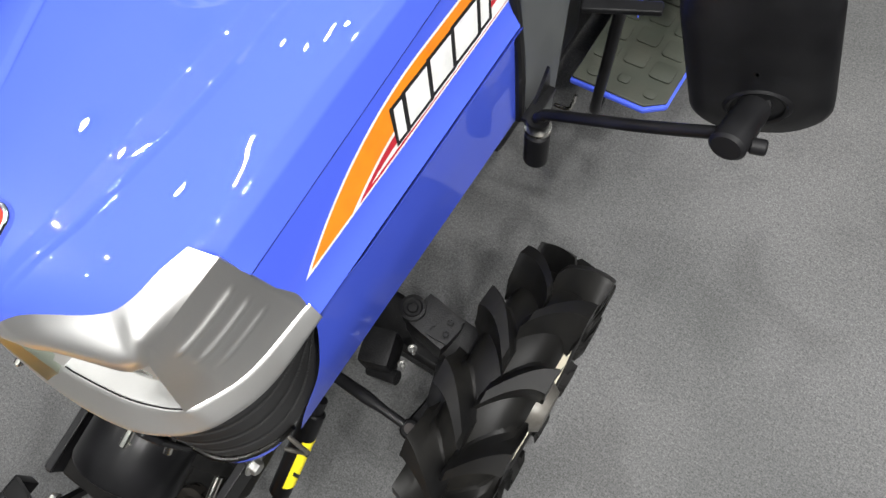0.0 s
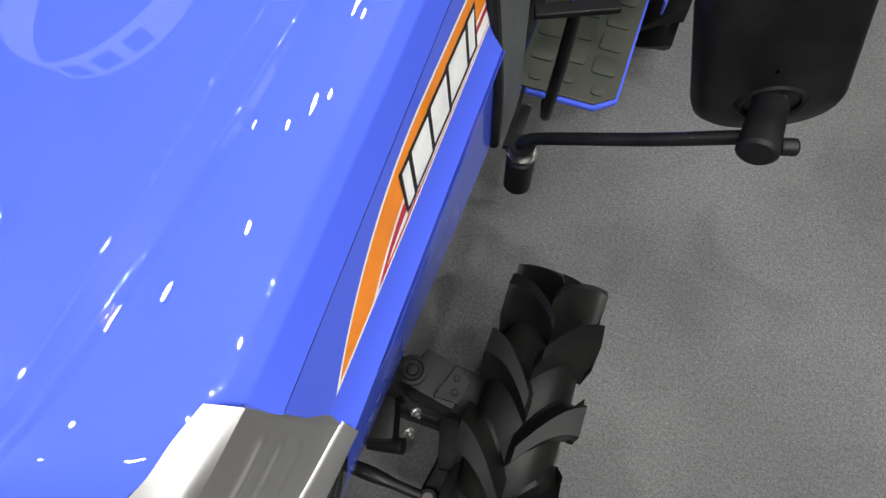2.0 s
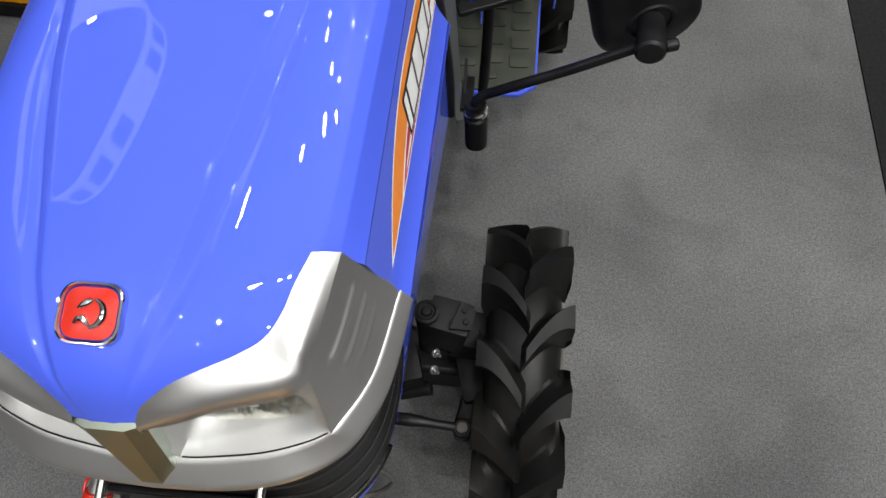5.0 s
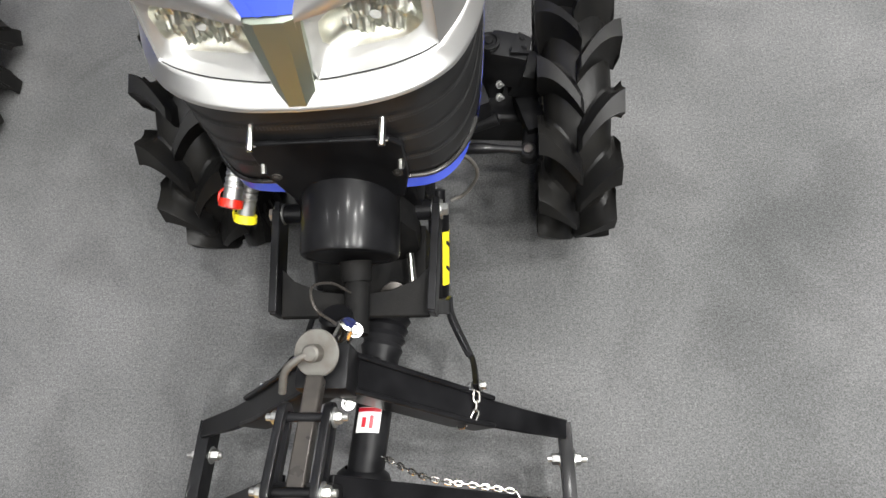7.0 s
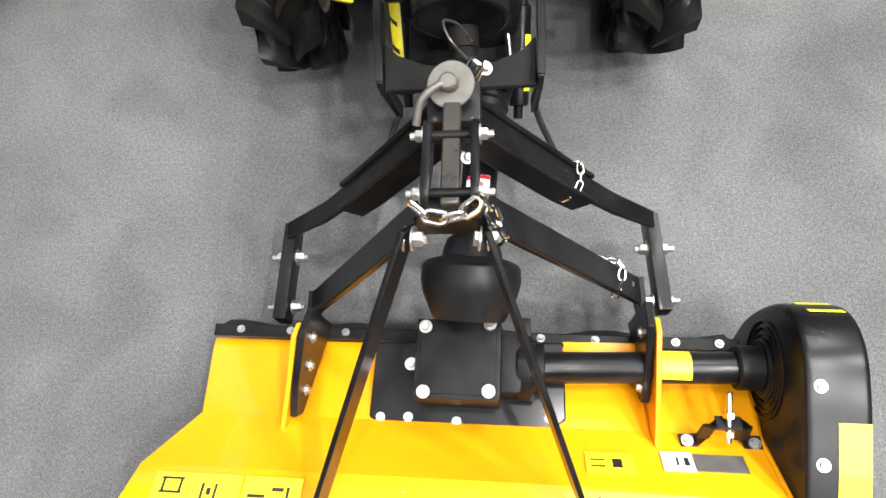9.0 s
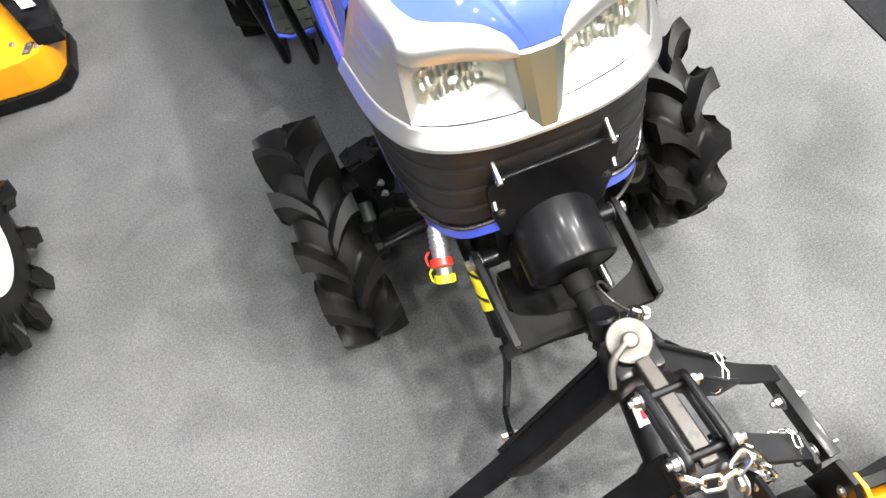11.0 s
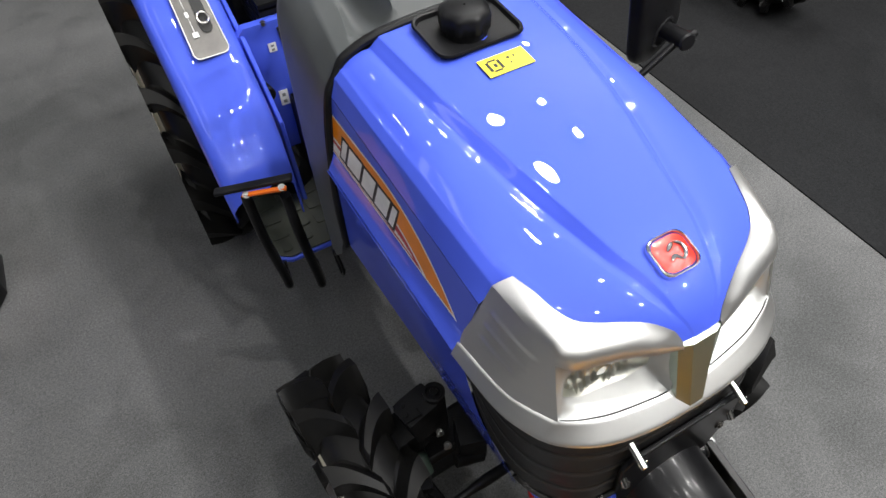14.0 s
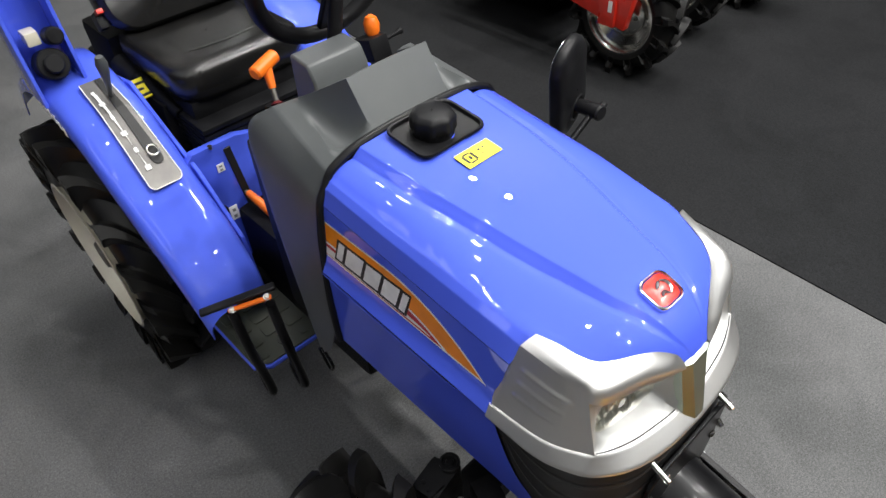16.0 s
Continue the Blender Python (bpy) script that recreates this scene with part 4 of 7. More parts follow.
def lug_mesh(radius, width, rim_r, lug_h, lug_w, sweep, side):
    """One curved bar lug: steep on one flank, a long hollow slope on the other, broad and square-ended at the shoulder."""
    bm = bmesh.new()
    h = width / 2
    prof = tyre_profile(radius, width, rim_r, lug_h)
    xs, rs = [p[0] for p in prof[:6]], [p[1] for p in prof[:6]]
    rows = []
    m = 12
    for i in range(m + 3):
        u = min(1.0, i / m)
        x = (-0.07 + 1.10 * u) * h
        a = sweep * (1 - (1 - u) ** 1.7)
        top = radius - 0.020 * max(0.0, u - 0.40) ** 2
        base = float(np.interp(min(abs(x), h * 0.86), xs, rs)) - 0.003
        flat = lug_w * (0.155 + 0.16 * u ** 1.6) / radius
        steep = lug_w * 0.16 / radius
        slope = lug_w * (0.42 + 0.20 * math.sin(math.pi * u)) / radius
        if i == 0:
            top -= 0.010
        if i == m:
            base = top - lug_h * 1.25
        if i == m + 1:
            x, top, base = h * 1.035, top - 0.030, top - lug_h * 1.3
            flat, steep, slope = flat * 0.92, steep * 0.9, slope * 0.55
        if i == m + 2:
            x, top, base = h * 0.84, top - lug_h * 1.75, top - lug_h * 1.95
            flat, steep, slope = flat * 0.7, steep * 0.6, slope * 0.4
        tall = top - base
        ring = [(a - flat - steep, base), (a - flat - steep * 0.45, base + tall * 0.30), (a - flat - steep * 0.10, base + tall * 0.90), (a - flat * 0.93, top),
                (a + flat * 0.93, top), (a + flat + slope * 0.08, base + tall * 0.90), (a + flat + slope * 0.28, base + tall * 0.42), (a + flat + slope * 0.58, base + tall * 0.13), (a + flat + slope, base)]
        rows.append([V(side * x, r * math.sin(b), r * math.cos(b)) for b, r in ring])
    vs = add_grid(bm, rows)
    bm.faces.new(vs[0])
    bm.faces.new(list(reversed(vs[-1])))
    return bm


def rim_mesh(r, width, dish):
    bm = bmesh.new()
    h = width / 2
    prof = [(h * 0.78, r + 0.012), (h * 0.80, r + 0.002), (h * 0.70, r - 0.006), (h * 0.45, r - 0.016), (h * 0.2 + dish * 0.4, r - 0.03), (dish * 0.4, r * 0.62), (dish * 0.4 + 0.015, r * 0.45), (dish * 0.4 + 0.015, 0.0)]
    add_lathe(bm, prof, (0, 0, 0), (1, 0, 0), 48)
    add_lathe(bm, [(-h * 0.78, r + 0.012), (-h * 0.70, r - 0.006), (-h * 0.45, r - 0.016), (h * 0.45, r - 0.016)], (0, 0, 0), (1, 0, 0), 48)
    return bm


def wheel(name, at, radius, width, rim_r, lugs, lug_h, lug_w, sweep, face, turn, parent, label, rim_mat=None, steer=0.0, rim_wide=1.0):
    # the tread points the same way on both sides; face: side of the dish
    ty = part(name, carcass_mesh(radius, width, rim_r, lug_h), RUBBER, parent, label, sharp=38)
    ty.location = at
    ty.rotation_euler = (0, 0, radians(steer))
    for side in (1, -1):
        first = part("tread_lug", lug_mesh(radius, width, rim_r, lug_h, lug_w, sweep, side), RUBBER, ty, sharp=30)
        for k in range(lugs):
            ob = first if k == 0 else new("tread_lug", first.data)
            ob.parent = ty
            ob.matrix_local = Matrix.Rotation(turn - 2 * math.pi * (k + (0.5 if side < 0 else 0)) / lugs, 4, "X")
    bm = rim_mesh(rim_r, width * rim_wide, 0.08)
    if face < 0:
        bmesh.ops.scale(bm, vec=(-1, 1, 1), verts=bm.verts)
    r = part("wheel_rim", bm, rim_mat or CREAM, ty, "cream painted steel rim")
    bm = bmesh.new()
    add_lathe(bm, [(0.0, 0.06), (0.05 * face, 0.058), (0.07 * face, 0.045), (0.07 * face, 0.0)], (0.02 * face, 0, 0), (1, 0, 0), 24)
    for k in range(6):
        a = 2 * math.pi * k / 6
        add_bolt(bm, (0.047 * face, 0.085 * math.cos(a), 0.085 * math.sin(a)), (face, 0, 0), 0.009, 0.01)
    part("wheel_hub", bm, STEEL, ty)
    return ty


PLACE = Matrix.Identity(4)
FT = dict(radius=0.305, width=0.166, rim_r=0.158, lugs=12, lug_h=0.045, lug_w=0.080, sweep=0.30)
FRONT_TYRE = wheel("front_tyre", (0.4395, 0.030, 0.303), face=1, turn=0.32, parent=tractor, label="black front tyre with curved farm lugs", **FT)
wheel("front_tyre", (-0.4395, 0.030, 0.303), face=-1, turn=0.25, steer=4.0, parent=tractor, label="black front tyre with curved farm lugs", **FT)
RT = dict(rim_wide=1.26, radius=0.452, width=0.205, rim_r=0.262, lugs=16, lug_h=0.044, lug_w=0.082, sweep=0.30)
wheel("rear_tyre", (0.428, 1.44, 0.450), face=1, turn=0.0, parent=tractor, label="large black rear tyre with farm lugs", **RT)
wheel("rear_tyre", (-0.428, 1.44, 0.450), face=-1, turn=0.12, parent=tractor, label="large black rear tyre with farm lugs", **RT)


# ---- chassis and front axle ----
PLACE = affine(at=(0, 0.012, 0.012))


def chassis():
    bm = bmesh.new()
    add_box(bm, (0, 0.08, 0.52), (0.26, 0.76, 0.28), bevel=0.02)
    part("engine_block", bm, CAST_BLACK, tractor, "black engine and front bearer")
    bm = bmesh.new()
    add_box(bm, (0, 0.95, 0.50), (0.32, 1.0, 0.30), bevel=0.03)
    part("gearbox_housing", bm, CAST_BLACK, tractor)
    bm = bmesh.new()
    add_bar(bm, [(-0.34, 0.01, 0.31), (0, 0.01, 0.34), (0.34, 0.01, 0.31)], 0.10, 0.10, n=8)
    part("axle_beam", bm, CAST_BLACK, tractor, "black cast front axle", bevel=0.012)
    bm = bmesh.new()
    add_cyl(bm, (-0.36, 1.43, 0.43), (0.36, 1.43, 0.43), 0.06, seg=24)
    part("rear_axle", bm, CAST_BLACK, tractor)
    for sx in (1, -1):
        bm = bmesh.new()
        add_box(bm, (0.292 * sx, 0.008, 0.515), (0.085, 0.070, 0.10), Matrix.Rotation(0.18 * sx, 4, "Y") @ Matrix.Rotation(-0.15 * sx, 4, "Z"), 0.016)
        add_box(bm, (0.337 * sx, 0.012, 0.455), (0.075, 0.080, 0.075), Matrix.Rotation(0.35 * sx, 4, "Y"), 0.014)
        kn = part("axle_knuckle", bm, CAST_BLACK, tractor, "black cast steering knuckle")
        bm = bmesh.new()
        add_cyl(bm, (0.258 * sx, 0.004, 0.42), (0.258 * sx, 0.004, 0.578), 0.026, 0.022, 20, 0.004)
        part("kingpin_post", bm, CAST_BLACK, kn)
        bm = bmesh.new()
        add_plate(bm, [(0.300 * sx, -0.022, 0.566), (0.338 * sx, -0.020, 0.558), (0.345 * sx, 0.020, 0.556), (0.318 * sx, 0.034, 0.562)], (0.002 * sx, 0, 0.007))
        part("cover_plate", bm, CAST_BLACK, kn)
        bm = bmesh.new()
        add_box(bm, (0.34 * sx, -0.05, 0.40), (0.05, 0.12, 0.05), Matrix.Rotation(0.3 * sx, 4, "Z"), 0.012)
        part("steering_arm", bm, CAST_BLACK, kn)
        bm = bmesh.new()
        add_lathe(bm, [(0.0, 0.0235), (0.004, 0.0235), (0.005, 0.018), (0.002, 0.015), (0.002, 0.010), (0.006, 0.008), (0.007, 0.0)], (0.258 * sx, 0.004, 0.578), (0, 0, 1), 28)
        part("kingpin_cap", bm, CAST_BLACK, kn)
        for bx, by in ((0.308, -0.008), (0.330, -0.006), (0.326, 0.016)):
            bolt((bx * sx, by, 0.566), (0.1 * sx, 0, 1), kn, 0.0055, 0.005, mat=CAST_BLACK)
        for dy in (-0.045, -0.078):
            bolt((0.275 * sx, dy, 0.50), (0.6 * sx, -0.5, 0.5), kn, 0.0058, 0.009, 0.006)
        bm = bmesh.new()
        add_tube(bm, [(0.14 * sx, -0.155, 0.43), (0.235 * sx, -0.158, 0.43), (0.275 * sx, -0.16, 0.428), (0.32 * sx, -0.162, 0.422)], [0.012, 0.013, 0.009, 0.009], 14)
        rod = part("tie_rod", bm, BLACK_PAINT, tractor, "black steering tie rod")
        bm = bmesh.new()
        add_cyl(bm, (0.334 * sx, -0.163, 0.392), (0.334 * sx, -0.163, 0.426), 0.020, seg=20, edge=0.004)
        part("ball_joint", bm, CAST_BLACK, rod)
        bm = bmesh.new()
        add_cyl(bm, (0.334 * sx, -0.163, 0.426), (0.334 * sx, -0.163, 0.430), 0.010, seg=16)
        part("grease_cap", bm, WORN_STEEL, rod)
        bm = bmesh.new()
        add_bar(bm, [(0.334 * sx, -0.163, 0.395), (0.345 * sx, -0.10, 0.395), (0.35 * sx, -0.03, 0.40)], 0.04, 0.022, n=5)
        part("steering_arm", bm, CAST_BLACK, tractor, bevel=0.005)
        bm = bmesh.new()
        add_box(bm, (0.22 * sx, -0.075, 0.47), (0.06, 0.07, 0.09), Matrix.Rotation(0.3 * sx, 4, "Z"), 0.012)
        add_cyl(bm, (0.21 * sx, -0.11, 0.44), (0.27 * sx, -0.10, 0.455), 0.014, seg=14)
        part("steering_cylinder_mount", bm, CAST_BLACK, tractor)
    bm = bmesh.new()
    add_cyl(bm, (-0.333, -0.085, 0.425), (-0.330, -0.045, 0.455), 0.017, seg=18, edge=0.004)
    part("oil_plug", bm, GREEN_CAST, tractor, "dark green plug on the axle")
    # thin grey breather hose by the grille
    bm = bmesh.new()
    add_tube(bm, [(0.19, -0.28, 0.62), (0.225, -0.285, 0.59), (0.232, -0.29, 0.54), (0.205, -0.30, 0.49), (0.175, -0.31, 0.48)], 0.004, 10, 24)
    part("breather_hose", bm, STEEL, tractor, "thin grey hose")


chassis()


# ---- operator platform ----
PLACE = BODY


def platform():
    global PLACE
    for sx in (1, -1):
        PLACE = affine(sy=1.03, at=(0.04 if sx > 0 else 0, 0.075 if sx > 0 else 0.045, 0.04))
        bm = bmesh.new()
        add_plate(bm, [(0.185 * sx, 0.57, 0.40), (0.36 * sx, 0.57, 0.40), (0.402 * sx, 0.60, 0.40), (0.405 * sx, 1.0, 0.40), (0.185 * sx, 1.0, 0.40)], (0, 0, 0.016))
        st = part("foot_step", bm, BLUE, tractor, "blue step plate with a ribbed rubber mat", bevel=0.005)
        bm = bmesh.new()
        add_plate(bm, [(0.188 * sx, 0.576, 0.4165), (0.357 * sx, 0.576, 0.4165), (0.397 * sx, 0.604, 0.4165), (0.400 * sx, 1.0, 0.4165), (0.188 * sx, 1.0, 0.4165)], (0, 0, 0.006))
        mat = part("rubber_mat", bm, MAT_RUBBER, st, "dark olive rubber mat", bevel=0.002)
        for i in range(5):
            for j in range(3):
                small = i == 0
                bm = bmesh.new()
                x, y = (0.225 + 0.066 * j) * sx, 0.607 + 0.062 * i + (0.012 if j == 1 else 0)
                w = 0.026 if small else 0.050
                add_plate(bm, [(x + a * 1.0, y + b, 0.4225) for a, b in rounded_rect(w, w * 0.9, 0.008, 3)], (0, 0, 0.004), 0.001)
                part("mat_stud", bm, MAT_RUBBER, mat)
    PLACE = BODY
    # pedal hoops and guards
    bm = bmesh.new()
    for x0, x1, y0 in ((-0.422, -0.398, 0.562), (-0.344, -0.322, 0.520)):
        add_tube(bm, [(x0, y0, 0.742), (x0 + 0.006, y0 - 0.002, 0.60), (x1, y0 + 0.006, 0.43), (x1 + 0.003, y0 + 0.012, 0.385), (x1 + 0.006, y0 + 0.035, 0.372), (x1 + 0.010, y0 + 0.062, 0.385), (x1 + 0.012, y0 + 0.075, 0.41)], 0.0125, 12, 28)
    hoop = part("step_hoop", bm, BLACK_PAINT, tractor, "black tubular step guard with an orange tie bar")
    bm = bmesh.new()
    add_bar(bm, [(-0.428, 0.566, 0.746), (-0.338, 0.516, 0.764)], 0.012, 0.006)
    part("tie_bar", bm, ORANGE, hoop, "orange tie bar", bevel=0.001)
    bolt((-0.420, 0.560, 0.748), (0, -0.3, 1), hoop, 0.006, 0.005)
    bolt((-0.346, 0.522, 0.764), (0, -0.3, 1), hoop, 0.006, 0.005)
    bm = bmesh.new()
    add_bar(bm, [(-0.481, 0.603, 0.749), (-0.316, 0.530, 0.775)], 0.022, 0.010)
    part("guard_plate", bm, BLACK_PLASTIC, hoop, bevel=0.003)
    bm = bmesh.new()
    add_tube(bm, [(0.332, 0.588, 0.742), (0.324, 0.592, 0.60), (0.314, 0.600, 0.45), (0.310, 0.616, 0.405), (0.302, 0.655, 0.388)], 0.0115, 12, 20)
    hoop = part("step_hoop", bm, BLACK_PAINT, tractor, "black tubular step guard")
    bm = bmesh.new()
    add_bar(bm, [(0.270, 0.565, 0.745), (0.395, 0.612, 0.75)], 0.024, 0.012)
    part("guard_plate", bm, BLACK_PLASTIC, hoop, bevel=0.003)
    bm = bmesh.new()
    add_tube(bm, [(0.245, 0.545, 0.47), (0.275, 0.545, 0.475), (0.283, 0.55, 0.49), (0.285, 0.555, 0.515)], 0.004, 8, 14)
    part("spring_clip", bm, CHROME, hoop)
    # small wire hook under the cowl
    bm = bmesh.new()
    add_tube(bm, [(-0.285, 0.44, 0.60), (-0.283, 0.41, 0.55), (-0.283, 0.43, 0.52), (-0.285, 0.455, 0.58)], 0.004, 8, 16)
    part("wire_hook", bm, BLACK_PAINT, tractor)
    bm = bmesh.new()
    add_lathe(bm, [(0.0, 0.085), (0.02, 0.082), (0.055, 0.06), (0.07, 0.02), (0.071, 0.0)], (-0.26, 0.93, 0.42), (0, 0, 1), 28)
    part("floor_dome", bm, BLACK_PLASTIC, tractor, "black domed cover on the platform")


platform()


def fender(sx):
    """Mudguard: a sheet that follows the rear tyre, drawn down at its front, with a rolled outer lip."""
    bm = bmesh.new()
    rows = []
    stations = [(1.86, 0.80, 0.25, 0.45), (1.72, 0.94, 0.25, 0.453), (1.52, 1.02, 0.25, 0.455), (1.358, 1.008, 0.25, 0.456), (1.20, 0.965, 0.25, 0.456), (1.10, 0.905, 0.25, 0.456),
                (0.98, 0.825, 0.252, 0.455), (0.835, 0.752, 0.258, 0.455), (0.737, 0.675, 0.268, 0.454), (0.705, 0.61, 0.275, 0.45)]
    line = smooth_line([(y, z, xi) for y, z, xi, xo in stations], 40)
    outer = smooth_line([(xo, 0, 0) for _, _, _, xo in stations], 40)
    for p, o in zip(line, outer):
        y, z, xi = p
        xo = o.x
        row = [(xi, z - 0.13), (xi + 0.004, z - 0.02), (xi + 0.02, z), (xi + 0.06, z + 0.004)]
        row += [(xi + (xo - xi) * f, z - 0.018 * f * f) for f in (0.4, 0.6, 0.8)]
        row += [(xo - 0.012, z - 0.026), (xo, z - 0.042), (xo + 0.002, z - 0.075)]
        rows.append([V(sx * x, y, h) for x, h in row])
    add_grid(bm, rows)
    ob = part("rear_fender", bm, BLUE, tractor, "glossy blue rear mudguard", sharp=50, thick=0.004)
    bm = bmesh.new()
    add_plate(bm, [(0.248 * sx, 0.80, 0.42), (0.248 * sx, 1.7, 0.42), (0.248 * sx, 1.6, 0.92), (0.248 * sx, 1.3, 0.98), (0.248 * sx, 1.0, 0.82), (0.248 * sx, 0.84, 0.68)], (-0.012 * sx, 0, 0))
    part("inner_panel", bm, BLUE, tractor, "blue panel inside the mudguard", bevel=0.003)
    return ob


PLACE = affine(sy=1.03, at=(0.02, 0.10, 0.04))
fender(1)
PLACE = BODY
fender(-1)


def fender_fittings():
    # lever quadrant on the left mudguard
    def top(y):
        return float(np.interp(y, [0.835, 0.98, 1.10, 1.20, 1.358, 1.52], [0.752, 0.825, 0.905, 0.965, 1.008, 1.02])) + 0.004
    def strip(name, mat, xa, xb, y0, y1, lift, parent, label="", thick=0.0, n=14, round_low=0.0):
        """A thin strip that follows the mudguard, its lower end rounded."""
        m = bmesh.new()
        lines = []
        for i in range(n + 1):
            y = y0 + (y1 - y0) * i / n
            a_, b_ = xa + 0.010 * (y - y0) / 0.3, xb - 0.006 * (y - y0) / 0.3
            pull = 0.0
            if round_low and y - y0 < round_low:
                pull = round_low - math.sqrt(round_low ** 2 - (round_low - (y - y0)) ** 2)
            lines.append([V(a_ + pull + (b_ - a_ - 2 * pull) * k / 4, y, top(y) + lift) for k in range(5)])
        add_grid(m, lines)
        return part(name, m, mat, parent, label, thick=thick)

    q = strip("lever_quadrant", BEIGE_PRINT, -0.396, -0.306, 0.985, 1.33, 0.004, tractor, "brushed metal lever quadrant plate with white scale", 0.003, 140, 0.016)
    bm = bmesh.new()
    edge = [V(-0.397 + 0.010 * (y - 0.985) / 0.3, y, top(y) + 0.0055) for y in np.linspace(1.325, 1.002, 24)]
    edge += [V((-0.381 if a < math.pi / 2 else -0.321) - 0.016 * math.cos(a), 1.0005 - 0.0165 * math.sin(a), top(1.0005 - 0.0165 * math.sin(a)) + 0.0055) for a in [math.pi * k / 12 for k in range(13)]]
    edge += [V(-0.305 - 0.006 * (y - 0.985) / 0.3, y, top(y) + 0.0055) for y in np.linspace(1.002, 1.325, 24)]
    add_tube(bm, edge, 0.0017, 6)
    part("quadrant_border", bm, WHITE, q)
    strip("lever_slot", INK, -0.352, -0.320, 1.035, 1.325, 0.0080, q, "black lever slot", 0.002, 120, 0.0155)
    strip("scale_line", WHITE, -0.3715, -0.3685, 1.03, 1.27, 0.0085, q, "white scale line", 0.0006, 28)
    for i, y in enumerate(np.linspace(1.03, 1.27, 6)):
        bm = bmesh.new()
        half = 0.0075 if i % 2 == 0 else 0.0045
        add_plate(bm, [(-0.370 - half, y, top(y) + 0.0090), (-0.370 + half, y, top(y) + 0.0090), (-0.370 + half, y + 0.012, top(y + 0.012) + 0.0090), (-0.370 - half, y + 0.012, top(y + 0.012) + 0.0090)], (0, 0, 0.0006))
        part("scale_mark", bm, WHITE, q)
    bm = bmesh.new()
    y = 1.06
    ring = [V(-0.336 + 0.014 * math.cos(a), y + 0.014 * math.sin(a), top(y) + 0.020 + 0.008 * math.sin(a)) for a in [2 * math.pi * k / 20 for k in range(22)]]
    add_tube(bm, ring, 0.003, 8, caps=False)
    part("stop_ring", bm, CHROME, q, "chrome stop ring")
    bm = bmesh.new()
    add_tube(bm, [(-0.335, 1.25, 0.985), (-0.335, 1.22, 1.045), (-0.336, 1.205, 1.075), (-0.337, 1.195, 1.105), (-0.337, 1.192, 1.125)], [0.006, 0.009, 0.013, 0.016, 0.010], 12, 0)
    part("quadrant_lever", bm, GREY_PLASTIC, q, "dark grey lever knob")
    # roll bar foot: two tall cheeks and a back, with a trailer socket between them
    bm = bmesh.new()
    add_plate(bm, [(-0.345, 1.36, 0.985), (-0.345, 1.49, 0.985), (-0.345, 1.52, 1.55), (-0.345, 1.42, 1.55), (-0.345, 1.40, 1.20)], (-0.010, 0, 0), 0.002)
    add_plate(bm, [(-0.470, 1.36, 0.965), (-0.470, 1.49, 0.965), (-0.470, 1.52, 1.55), (-0.470, 1.42, 1.55), (-0.470, 1.40, 1.20)], (-0.010, 0, 0), 0.002)
    add_plate(bm, [(-0.355, 1.47, 0.98), (-0.470, 1.47, 0.98), (-0.470, 1.51, 1.55), (-0.355, 1.51, 1.55)], (0, 0.010, 0))
    b = part("rollbar_foot", bm, BLUE, tractor, "blue roll-bar foot bracket")
    bm = bmesh.new()
    add_box(bm, (-0.425, 1.425, 1.135), (0.036, 0.05, 0.036), bevel=0.006)
    part("socket_cover", bm, CREAM, b)
    bm = bmesh.new()
    add_cyl(bm, (-0.410, 1.45, 1.04), (-0.410, 1.37, 1.07), 0.042, seg=24, edge=0.004)
    sock = part("trailer_socket", bm, BLACK_PLASTIC, b, "black trailer socket")
    bm = bmesh.new()
    add_cyl(bm, (-0.410, 1.37, 1.07), (-0.410, 1.352, 1.078), 0.026, seg=20, edge=0.004)
    part("socket_cap", bm, BLACK_PLASTIC, b)
    bm = bmesh.new()
    add_cyl(bm, (-0.378, 1.43, 1.12), (-0.374, 1.38, 1.135), 0.024, seg=18, edge=0.005)
    part("socket_plug", bm, BLACK_PLASTIC, b)
    # model lettering as plain bars along the outer lip
    for i in range(6):
        bm = bmesh.new()
        y = 1.26 + 0.030 * i
        z = top(y) - 0.055
        add_plate(bm, [(-0.4785, y, z - 0.012), (-0.4785, y + 0.018, z - 0.011), (-0.4775, y + 0.021, z + 0.012), (-0.4775, y + 0.003, z + 0.011)], (-0.0012, 0, 0))
        part("letter_bar", bm, WHITE, tractor)


PLACE = affine(sy=1.03, at=(0.018, -0.009, 0.04))
fender_fittings()
PLACE = BODY


